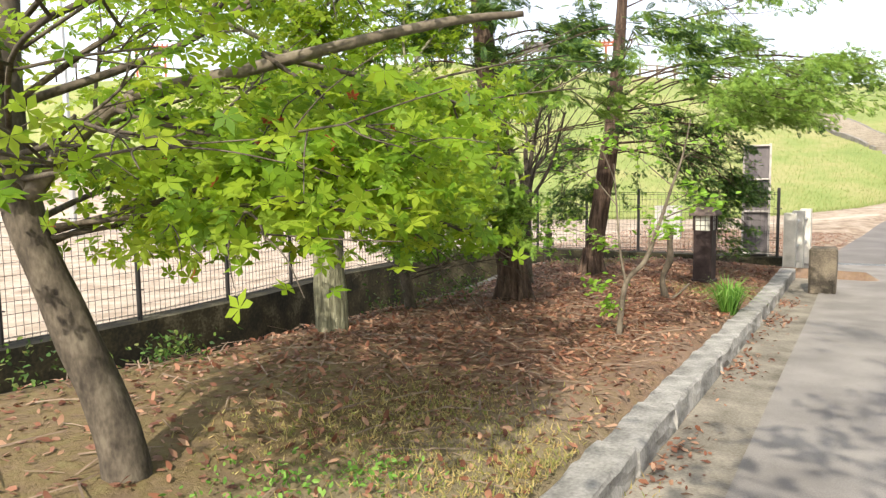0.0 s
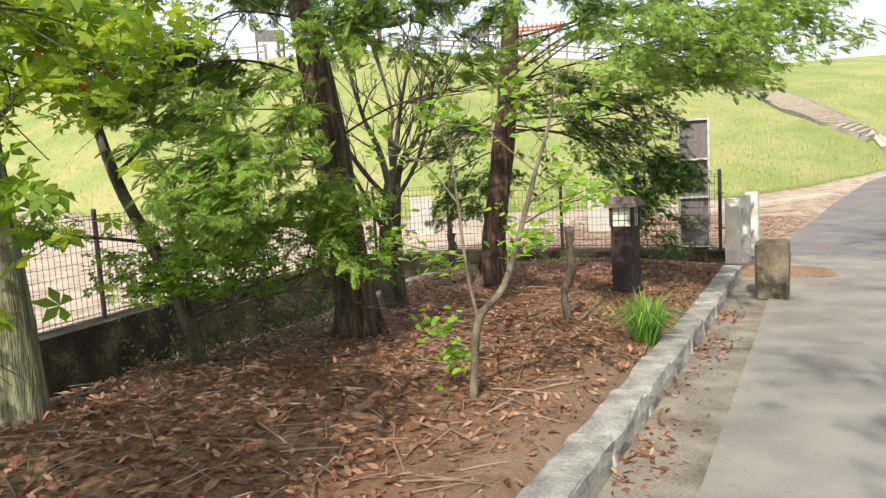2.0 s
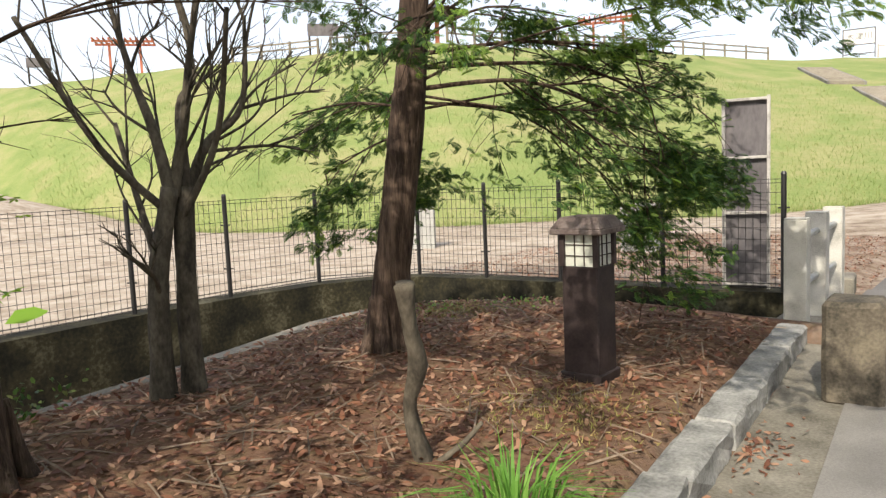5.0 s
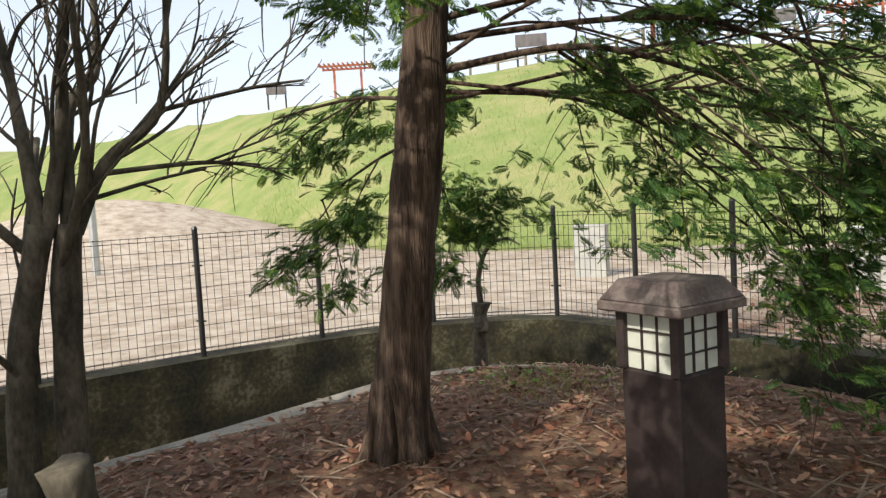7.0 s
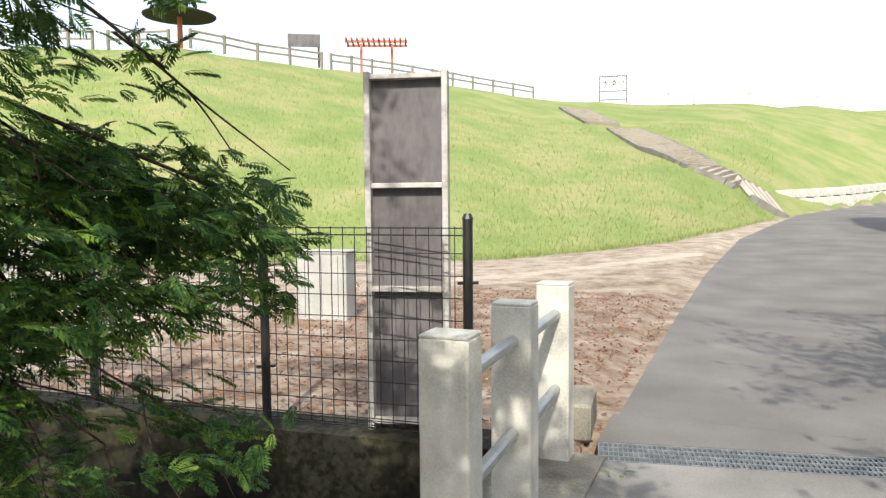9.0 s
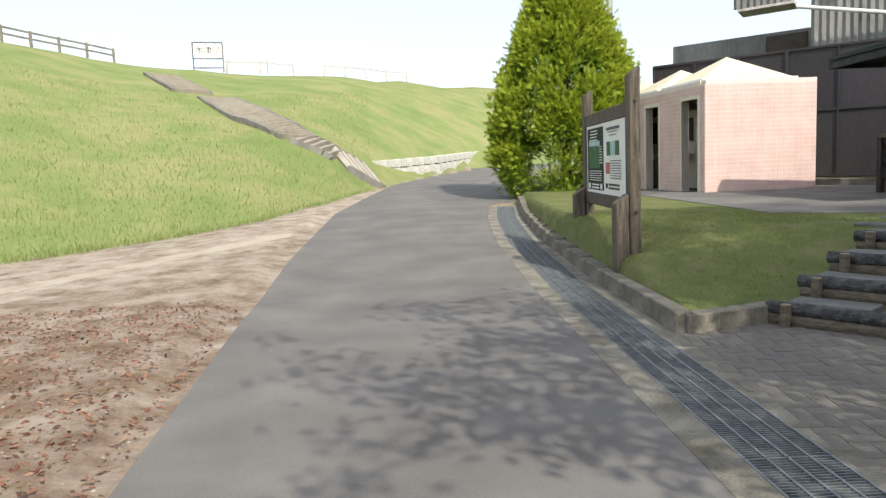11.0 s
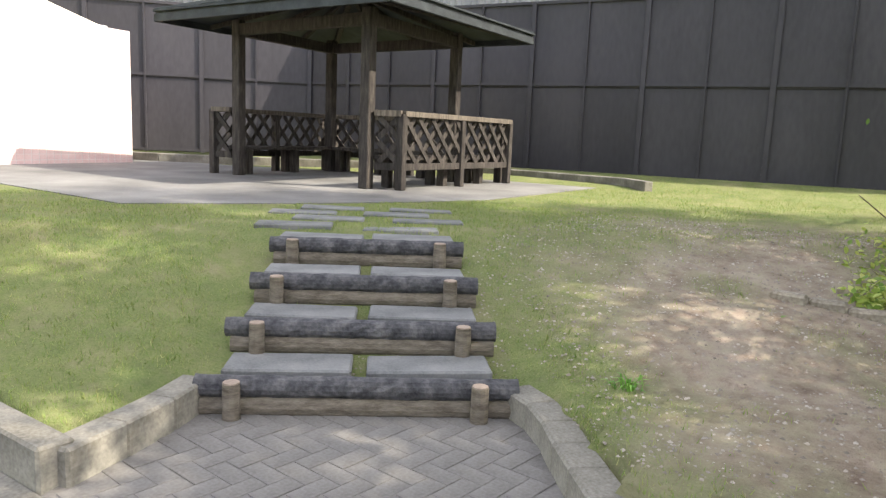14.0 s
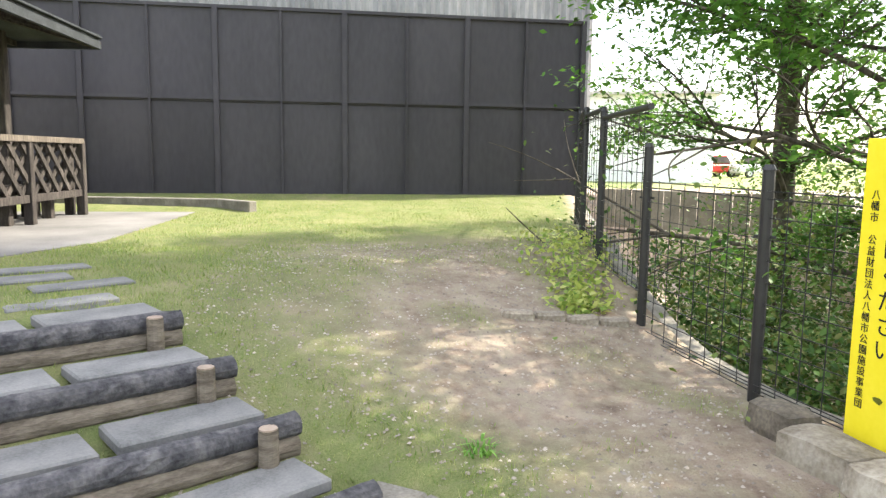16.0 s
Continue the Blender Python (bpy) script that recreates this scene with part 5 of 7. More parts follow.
# ---- beyond the channel ----
wh = thing("warehouse", "pale ribbed steel warehouse beyond the channel", "building", (42, 3.5, 0.2), -20)
corrugated("cladding", (-3.5, 4.2), (-3.5, -4.2), 0, 4.6, wh, 0.35, "white_paint")
corrugated("cladding", (-3.5, -4.2), (5, -4.2), 0, 4.6, wh, 0.35, "white_paint")
corrugated("cladding", (5, 4.2), (-3.5, 4.2), 0, 4.6, wh, 0.35, "white_paint")
part("roof", block((9.2, 9.0, 0.15), (0.8, 0, 4.65)), "panel_edge", wh)
bf = thing("board_fence", "low brown timber board fence behind the channel", "fence", (14.6, 12.9, 0.2), 52)
for i in range(14):
    part("board", block((0.29, 0.03, 0.72), (-2.0 + i * 0.3, 0, 0.36), bevel=0.004), "fence_wood", bf)


def parked_car(x, y, turn, mat, label):
    t = thing("parked_car", label, "car", (x, y, height(x, y)), turn, "parked cars")
    part("body", block((3.9, 1.6, 0.62), (0, 0, 0.62), bevel=0.12), mat, t)
    part("cabin", block((2.2, 1.45, 0.55), (-0.2, 0, 1.18), bevel=0.1, taper=0.8), "dark_inside", t)
    part("roof", block((1.6, 1.2, 0.06), (-0.2, 0, 1.46), bevel=0.02), mat, t)
    for sx in (-1.2, 1.25):
        for sy in (-0.75, 0.75):
            w = part("wheel", bar((sx, sy - 0.09, 0.31), (sx, sy + 0.09, 0.31), 0.31, sides=16), "ink", t)
            part("rim", bar((sx, sy - 0.1, 0.31), (sx, sy + 0.1, 0.31), 0.18, sides=12), "galvanised", w)


parked_car(51, -6.4, 100, "ink_red", "red parked car far beyond the fence")
parked_car(50, -9.5, 95, "white_paint", "white parked car far beyond the fence")

# ---- growing things ----
R = np.random.default_rng(11)


def scatter(name, tv, tf, pos, normal, size, mat, parent=None, label="", up=None):
    """One mesh of many small pieces: each a copy of a template, laid with its z along a normal and turned at random."""
    pos, n = np.asarray(pos, float), np.asarray(normal, float)
    n = n / np.linalg.norm(n, axis=1)[:, None]
    k = len(pos)
    if up is None:
        ref = R.normal(size=(k, 3))
    else:
        ref = np.asarray(up, float) + 1e-4
    x = ref - (ref * n).sum(1)[:, None] * n
    x /= np.linalg.norm(x, axis=1)[:, None]
    y = np.cross(n, x)
    tv = np.asarray(tv, float)
    s = np.asarray(size, float).reshape(-1, 1, 1) * np.ones((k, 1, 1))
    verts = pos[:, None, :] + s * (tv[None, :, 0:1] * x[:, None, :] + tv[None, :, 1:2] * y[:, None, :] + tv[None, :, 2:3] * n[:, None, :])
    verts = verts.reshape(-1, 3)
    sizes = np.array([len(f) for f in tf])
    flat = np.concatenate([np.array(f) for f in tf])
    loops = (flat[None, :] + (np.arange(k) * len(tv))[:, None]).reshape(-1)
    tot = np.tile(sizes, k)
    start = np.concatenate([[0], np.cumsum(tot)[:-1]])
    me = bpy.data.meshes.new(name)
    me.vertices.add(len(verts))
    me.vertices.foreach_set("co", verts.reshape(-1))
    me.loops.add(len(loops))
    me.loops.foreach_set("vertex_index", loops.astype(np.int32))
    me.polygons.add(len(tot))
    me.polygons.foreach_set("loop_start", start.astype(np.int32))
    me.update(calc_edges=True)
    me.materials.append(M[mat])
    ob = new(name, me)
    if parent:
        ob.parent = parent
        ob.matrix_parent_inverse = parent.matrix_world.inverted()
    if label:
        ob["label"] = label
    return ob


def star(lobes=5):
    """A palmate leaf with pointed lobes."""
    v, f = [(0, 0, 0)], []
    for i in range(lobes):
        a = math.radians(-118 + 236 * i / (lobes - 1))
        ln = (0.62, 0.9, 1.0, 0.9, 0.62)[i] if lobes == 5 else 1
        k = len(v)
        for da, r, z in ((-0.43, 0.5, 0.02), (0, ln, -0.12), (0.43, 0.5, 0.02)):
            v.append((r * math.cos(a + da), r * math.sin(a + da), z))
        f.append((0, k, k + 1, k + 2))
    return v, f


STAR = star()
OVAL = ([(0, 0, 0), (0.35, -0.26, 0.05), (0.75, -0.2, 0.02), (1, 0, -0.08), (0.75, 0.2, 0.02), (0.35, 0.26, 0.05), (0.5, 0, -0.02)],
        [(0, 1, 6), (1, 2, 6), (2, 3, 6), (3, 4, 6), (4, 5, 6), (5, 0, 6)])
LANCE = ([(0, 0, 0), (0.5, -0.13, 0.03), (1, 0, -0.06), (0.5, 0.13, 0.03)], [(0, 1, 2, 3)])


def spray():
    """A flat, feathery spray of scale leaves on short side shoots."""
    v, f = [], []
    def shoot(ax, ay, bx, by, w, z0, z1):
        k = len(v)
        dx, dy = bx - ax, by - ay
        m = math.hypot(dx, dy)
        nx, ny = -dy / m * w, dx / m * w
        v.extend([(ax, ay, z0), (ax + dx * 0.55 + nx, ay + dy * 0.55 + ny, (z0 + z1) / 2), (bx, by, z1), (ax + dx * 0.55 - nx, ay + dy * 0.55 - ny, (z0 + z1) / 2)])
        f.append((k, k + 1, k + 2, k + 3))
    def drop(x):
        return -0.3 * x * x
    shoot(0, 0, 1, 0, 0.035, 0, drop(1))
    for i in range(8):
        x = 0.06 + 0.115 * i
        ln = 0.4 * math.sin(0.5 + 2.3 * (i + 0.5) / 8) * (0.85 + 0.15 * (i % 2))
        for s in (-1, 1):
            ex, ey = x + ln * 0.62, s * ln * 0.8
            shoot(x, 0, ex, ey, 0.05, drop(x), drop(ex) - 0.07)
            if i < 5:
                shoot(x + ln * 0.3, s * ln * 0.38, x + ln * 0.85, s * ln * 0.42, 0.04, drop(x) - 0.02, drop(ex) - 0.06)
    return v, f


SPRAY = spray()


def tube(path, radii, sides=9, rough=0.06, seed=0.0):
    """Vertices and faces of a tapered, uneven limb along a bent path."""
    p = [Vector(q) for q in path]
    # smooth the path
    fine, rr = [], []
    for i in range(len(p) - 1):
        a, b = p[max(i - 1, 0)], p[min(i + 2, len(p) - 1)]
        for s in range(5):
            t = s / 5
            h = (2 * t ** 3 - 3 * t ** 2 + 1) * p[i] + (t ** 3 - 2 * t ** 2 + t) * (p[i + 1] - a) * 0.5 + (-2 * t ** 3 + 3 * t ** 2) * p[i + 1] + (t ** 3 - t ** 2) * (b - p[i]) * 0.5
            fine.append(h)
            rr.append(radii[i] + (radii[i + 1] - radii[i]) * t)
    fine.append(p[-1])
    rr.append(radii[-1])
    v, f = [], []
    side = Vector((1, 0.3, 0.1))
    for i, q in enumerate(fine):
        d = (fine[min(i + 1, len(fine) - 1)] - fine[max(i - 1, 0)]).normalized()
        u = d.cross(side)
        u = u.normalized() if u.length > 1e-3 else d.cross(Vector((0, 1, 0))).normalized()
        w = d.cross(u)
        side = u.cross(d)
        for j in range(sides):
            a = 2 * math.pi * j / sides
            k = 1 + rough * (noise.noise((q.z * 4 + seed, math.cos(a) * 1.7, math.sin(a) * 1.7)) + 0.7 * noise.noise((q.z * 1.2 + seed, math.cos(a) * 3.3 + 5, math.sin(a) * 3.3)))
            v.append(q + (u * math.cos(a) + w * math.sin(a)) * rr[i] * k)
    for i in range(len(fine) - 1):
        for j in range(sides):
            f.append((i * sides + j, i * sides + (j + 1) % sides, (i + 1) * sides + (j + 1) % sides, (i + 1) * sides + j))
    f.append(tuple((len(fine) - 1) * sides + j for j in range(sides)))
    return v, f


class Wood:
    """Collects limbs into one mesh."""
    def __init__(self):
        self.v, self.f = [], []

    def add(self, path, radii, sides=7, rough=0.05):
        v, f = tube(path, radii, sides, rough, len(self.v) * 0.01)
        k = len(self.v)
        self.v += v
        self.f += [tuple(i + k for i in q) for q in f]

    def make(self, name, mat, parent, label=""):
        ob = obj(name, self.v, self.f, mat, None, label, smooth=True)
        ob.parent = parent
        ob.matrix_parent_inverse = parent.matrix_world.inverted()
        return ob


def tree(name, label, at, group=""):
    return thing(name, label, "tree", at, 0, group)


def lane_clear(p):
    """Whether a twig end keeps out of the open view along the bridge."""
    if abs(p.x - 0.5) < 1.2 and 8.5 < p.y < 13.6 and p.z < 2.2:
        return False
    dx, dy = 0.5 - p.x, p.y - 12.13
    if dy < -0.1 or not -2.2 < p.x < 2 or p.y > 15:
        return True
    return dx > 0 and math.degrees(math.atan2(dx, dy)) > (33 if p.z < 1.7 else 40) or p.z - 1.47 > 0.45 * math.hypot(dx, dy)


def twiggy(w, a, b, r, depth, rng, droop=0.0, out=None, spread=0.5, kids=4, arch=0.0):
    """A branch that divides into ever thinner twigs; gathers their ends."""
    a, b = Vector(a), Vector(b)
    if not lane_clear(b):
        return
    mid = a.lerp(b, 0.5) + Vector((rng.uniform(-1, 1), rng.uniform(-1, 1), rng.uniform(-0.2, 0.6))) * (b - a).length * 0.1 + Vector((0, 0, arch * (b - a).length))
    w.add([a, mid, b], [r, r * 0.75, r * 0.45], 5 if r < 0.02 else 7)
    if out is not None:
        out += [mid, a.lerp(b, 0.75), b]
    if depth > 0:
        for i in range(kids):
            t = rng.uniform(0.35, 1.0)
            s = a.lerp(mid, t * 2) if t < 0.5 else mid.lerp(b, t * 2 - 1)
            d = (b - a).normalized() + Vector((rng.uniform(-1, 1), rng.uniform(-1, 1), rng.uniform(-0.6, 0.8) - droop)) * spread * 1.4
            e = s + d.normalized() * (b - a).length * rng.uniform(0.4, 0.7)
            twiggy(w, s, e, r * 0.5, depth - 1, rng, droop, out, spread, kids)


def layers(pts, count, flat, spread):
    """Leaf places in flat drifts round twig points."""
    pts = np.array([tuple(p) for p in pts])
    pick = pts[R.integers(0, len(pts), count)]
    off = R.normal(size=(count, 3)) * np.array([spread, spread, flat])
    return pick + off


# --- the near maple ---
def near_maple():
    t = tree("maple_tree", "green Japanese maple with layered pointed leaves", (-1.2, 3.15, 0.28))
    rng = random.Random(4)
    w = Wood()
    w.add([(-1.16, 3.2, 0.2), (-1.19, 3.17, 0.6), (-1.3, 3.05, 1.1), (-1.42, 2.95, 1.55), (-1.5, 2.95, 2.0), (-1.6, 3.05, 2.7)], [0.125, 0.1, 0.088, 0.08, 0.065, 0.04], 12, 0.12)
    w.make("trunk", "bark_grey", t)
    ends = []
    w = Wood()
    w.add([(-1.42, 2.95, 1.6), (-1.05, 3.15, 1.98), (-0.6, 3.55, 2.15), (-0.1, 4.05, 2.33), (0.15, 4.4, 2.4)], [0.045, 0.032, 0.028, 0.022, 0.014], 8)
    w.make("main_bough", "bark_thin", t, "pale smooth bough")
    w = Wood()
    for a, b, r in (((-1.05, 3.15, 1.98), (-0.75, 4.3, 1.85), 0.018), ((-0.6, 3.55, 2.2), (-0.35, 4.7, 2.05), 0.014), ((-0.6, 3.55, 2.2), (-0.05, 3.55, 1.8), 0.012),
                    ((-1.45, 2.95, 1.7), (-1.9, 4.2, 2.1), 0.024), ((-1.5, 2.95, 2.0), (-0.9, 3.9, 2.6), 0.022), ((-1.45, 2.95, 1.45), (-0.75, 3.45, 1.68), 0.018),
                    ((-1.5, 2.98, 2.1), (-2.5, 3.2, 2.5), 0.022), ((-1.45, 2.95, 1.5), (-1.7, 3.9, 1.75), 0.018), ((-1.6, 3.05, 2.6), (-1.0, 4.6, 3.0), 0.02),
                    ((-1.6, 3.05, 2.6), (-2.2, 4.4, 3.0), 0.018), ((-1.4, 2.95, 1.4), (-1.25, 3.9, 1.62), 0.016), ((-0.75, 4.3, 1.85), (-0.6, 4.8, 1.45), 0.01),
                    ((-1.9, 4.2, 2.1), (-2.1, 5.4, 2.0), 0.014), ((-0.35, 4.7, 2.05), (-0.9, 5.3, 2.2), 0.01), ((-1.0, 4.6, 3.0), (-0.2, 4.9, 2.9), 0.012),
                    ((-1.05, 3.15, 1.98), (0.0, 3.4, 1.75), 0.014), ((-1.35, 3.0, 1.5), (-0.25, 3.2, 1.6), 0.014), ((-1.35, 3.0, 1.45), (-0.55, 3.75, 1.5), 0.013),
                    ((-1.1, 3.1, 1.9), (-0.25, 4.0, 1.55), 0.013), ((-1.45, 2.95, 1.8), (-0.6, 2.75, 1.9), 0.016), ((-1.5, 2.95, 2.0), (-0.4, 3.1, 2.35), 0.016), ((-1.5, 2.95, 1.9), (-1.0, 3.3, 1.65), 0.012),
                    ((-1.55, 3.0, 2.3), (-0.3, 3.5, 2.7), 0.016), ((-1.5, 2.95, 2.1), (-1.3, 2.6, 2.2), 0.014),
                    ((-1.45, 2.95, 1.7), (-0.45, 2.55, 1.75), 0.014), ((-1.5, 2.95, 1.9), (-0.3, 2.55, 2.15), 0.014), ((-1.5, 2.95, 2.1), (-0.45, 2.4, 2.45), 0.014), ((-1.45, 2.95, 1.6), (-0.7, 2.45, 1.7), 0.013), ((-1.55, 3.0, 2.3), (-0.2, 2.9, 2.55), 0.014)):
        twiggy(w, a, b, r, 2, rng, 0.05, ends, 0.55, 4)
        w.make("bough", "bark_grey", t)
        w = Wood()
    ends = [e for e in ends if e.x < 0.3 and e.z > 1.3]
    pos = layers(ends, 9200, 0.035, 0.15)
    pos = pos[(pos[:, 1] > 2.95) & (R.random(len(pos)) < 0.8) | (pos[:, 2] > 2.2) & (R.random(len(pos)) < 0.25) | (R.random(len(pos)) < 0.1) | (pos[:, 0] < -1.1)]
    pos = pos[(pos[:, 2] < 2.4) | (R.random(len(pos)) < 0.35)]
    pos = pos[pos[:, 2] > 1.25 + 0.12 * R.random(len(pos))]
    pos = pos[(pos[:, 0] < 0.4) & (pos[:, 0] + 0.45 * (pos[:, 1] - 3) < 0.75)]
    n = np.array([0.35, -0.3, 0.85]) + R.normal(size=(len(pos), 3)) * 0.5
    scatter("foliage", *STAR, pos, n, R.uniform(0.045, 0.078, len(pos)), "maple", t, "bright green pointed leaves")
    pick = pos[R.integers(0, len(pos), 90)]
    scatter("dry_leaves", *STAR, pick + 0.01, R.normal(size=(90, 3)), R.uniform(0.025, 0.04, 90), "red_leaf", t, "a few dry reddish leaves")


near_maple()


# --- the pale-trunked tree and the low maple by the ditch ---
def broad_tree(name, label, path, radii, limbs, leaf, count, size, bark, seed, flat=0.05, spread=0.14, tmpl=STAR, clip=None, depth=2, kids=4):
    t = tree(name, label, tuple(path[0]))
    rng = random.Random(seed)
    w = Wood()
    w.add(path, radii, 12, 0.1)
    w.make("trunk", bark, t)
    ends = []
    for a, b, r in limbs:
        w = Wood()
        twiggy(w, a, b, r, depth, rng, 0.05, ends, 0.6, kids)
        w.make("bough", bark, t)
    pos = layers(ends, count, flat, spread)
    if clip is not None:
        pos = pos[clip(pos)]
    n = np.array([0, 0, 1.0]) + R.normal(size=(len(pos), 3)) * 0.5
    scatter("foliage", *tmpl, pos, n, R.uniform(size * 0.7, size * 1.15, len(pos)), leaf, t)
    return t


broad_tree("maple_tree", "taller maple with a pale mossy straight trunk", [(-2.74, 6.12, 0.18), (-2.76, 6.12, 0.9), (-2.82, 6.1, 1.7), (-2.9, 6.08, 2.6), (-3.0, 6.05, 4.2)], [0.165, 0.14, 0.13, 0.12, 0.07],
           [((-2.84, 6.1, 1.9), (-2.2, 6.9, 2.7), 0.035), ((-2.85, 6.1, 1.95), (-3.7, 6.6, 2.4), 0.035), ((-2.9, 6.08, 2.3), (-2.1, 5.5, 2.9), 0.035), ((-2.9, 6.08, 2.4), (-3.4, 7.3, 3.0), 0.03),
            ((-2.95, 6.06, 2.9), (-2.3, 6.6, 3.6), 0.03), ((-2.84, 6.1, 1.75), (-3.5, 5.5, 2.0), 0.03), ((-2.9, 6.08, 2.7), (-3.8, 5.4, 3.2), 0.03), ((-3.0, 6.05, 3.5), (-2.6, 7.2, 3.9), 0.025)],
           "maple", 8200, 0.06, "bark_pale", 7, clip=lambda p: (p[:, 2] < 3.2) | (R.random(len(p)) < 0.4))
broad_tree("maple_tree", "slender leaning maple with dark low leaves", [(-2.93, 7.53, 0.15), (-2.98, 7.5, 0.6), (-3.15, 7.42, 1.1), (-3.4, 7.3, 1.7), (-3.6, 7.2, 2.6)], [0.075, 0.06, 0.05, 0.042, 0.02],
           [((-2.98, 7.5, 0.65), (-2.3, 8.1, 0.9), 0.016), ((-3.0, 7.5, 0.7), (-2.5, 7.0, 0.95), 0.016), ((-3.1, 7.45, 0.9), (-3.5, 8.3, 1.0), 0.018), ((-3.15, 7.42, 1.1), (-2.6, 7.9, 1.15), 0.016),
            ((-3.2, 7.4, 1.2), (-3.7, 6.8, 1.3), 0.016), ((-3.4, 7.3, 1.7), (-3.6, 8.2, 2.2), 0.018), ((-3.4, 7.3, 1.8), (-3.0, 6.8, 2.4), 0.014), ((-3.5, 7.25, 2.2), (-3.9, 7.9, 2.6), 0.014),
            ((-3.0, 7.5, 0.6), (-3.6, 7.9, 0.75), 0.014), ((-2.98, 7.5, 0.6), (-2.0, 8.0, 0.85), 0.012)],
           "maple_low", 5000, 0.055, "bark_grey", 9, 0.022, 0.13, clip=lambda p: p[:, 2] > 0.8 + 0.1 * R.random(len(p)))


# --- cypresses ---
def cypress(label, trunk, radii, boughs, count, light, size, seed, bare=()):
    t = tree("cypress_tree", label, tuple(trunk[0]))
    rng = random.Random(seed)
    w = Wood()
    w.add(trunk, radii, 14, 0.16)
    for k in range(7):
        a = k * 0.9 + seed
        b = Vector(trunk[0])
        w.add([b + Vector((math.cos(a), math.sin(a), 0)) * radii[0] * 1.5 + Vector((0, 0, -0.05)), b + Vector((math.cos(a), math.sin(a), 0)) * radii[0] * 0.95 + Vector((0, 0, 0.18)),
               b + Vector((math.cos(a), math.sin(a), 0)) * radii[0] * 0.7 + Vector((0, 0, 0.5))], [0.05, 0.045, 0.02], 6, 0.2)
    w.make("trunk", "bark_cypress", t)
    ends, dirs = [], []
    for a, b, r in boughs:
        got, w = [], Wood()
        twiggy(w, a, b, r * 0.5, 2, rng, 0.55, got, 0.6, 4, rng.uniform(0.02, 0.14))
        w.make("bough", "bark_cypress", t)
        for p in got:
            ends.append(p)
            d = p - Vector(a)
            dirs.append((d.x, d.y, -0.25 * d.length))
    for a, b, r in bare:
        w = Wood()
        twiggy(w, a, b, r, 2, rng, -0.1, None, 0.5, 4)
        w.make("dead_bough", "bark_cypress", t)
    ends, dirs = np.array([tuple(e) for e in ends]), np.array(dirs)
    # sprays gather in flat fans round some of the twig ends, so that gaps stay open between them
    some = np.flatnonzero(R.random(len(ends)) < np.where(ends[:, 2] > 2.3, 0.8, 0.45))
    fans = some[R.integers(0, len(some), max(1, count // 13))]
    mid = ends[fans] + R.normal(size=(len(fans), 3)) * np.array([0.06, 0.06, 0.04])
    way = dirs[fans] / np.linalg.norm(dirs[fans], axis=1)[:, None] + R.normal(size=(len(fans), 3)) * np.array([0.5, 0.5, 0.2])
    way /= np.linalg.norm(way, axis=1)[:, None]
    pick = R.integers(0, len(fans), count)
    pos = mid[pick] + way[pick] * R.uniform(-0.2, 0.14, (count, 1)) + R.normal(size=(count, 3)) * np.array([0.05, 0.05, 0.022])
    up = way[pick] + R.normal(size=(count, 3)) * np.array([0.6, 0.6, 0.25]) + np.array([0, 0, -0.25])
    n = np.array([0, 0, 1.0]) + R.normal(size=(count, 3)) * 0.45
    # the lane side is kept clear of low sprays
    dx, dy = 0.5 - pos[:, 0], pos[:, 1] - 12.13
    far = np.hypot(dx, dy)
    keep = (np.degrees(np.arctan2(dx, dy)) > np.where(pos[:, 2] < 1.7, 33.5, 41.5)) & (dx > 0) | (pos[:, 2] - 1.47 > 0.42 * far) | (dy < -0.2)
    # and nothing hangs within reach of the path
    keep &= np.hypot(pos[:, 0] - 0.5, pos[:, 1] - np.clip(pos[:, 1], 9, 13)) > np.where(pos[:, 2] < 2.1, 1.25, 0)
    # the bare tree between the cypresses stands free
    keep &= ~((pos[:, 1] > 9.1) & (pos[:, 1] < 11.1) & (pos[:, 2] < np.where(pos[:, 0] < -1.7, 3.0, 2.15)))
    pos, up, n = pos[keep], up[keep], n[keep]
    # sunlight is put into the colour: sprays picked by place, some at random
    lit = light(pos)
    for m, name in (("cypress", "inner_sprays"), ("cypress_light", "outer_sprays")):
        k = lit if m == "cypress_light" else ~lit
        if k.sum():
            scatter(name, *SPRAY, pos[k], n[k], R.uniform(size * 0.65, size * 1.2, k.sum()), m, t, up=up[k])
    return t


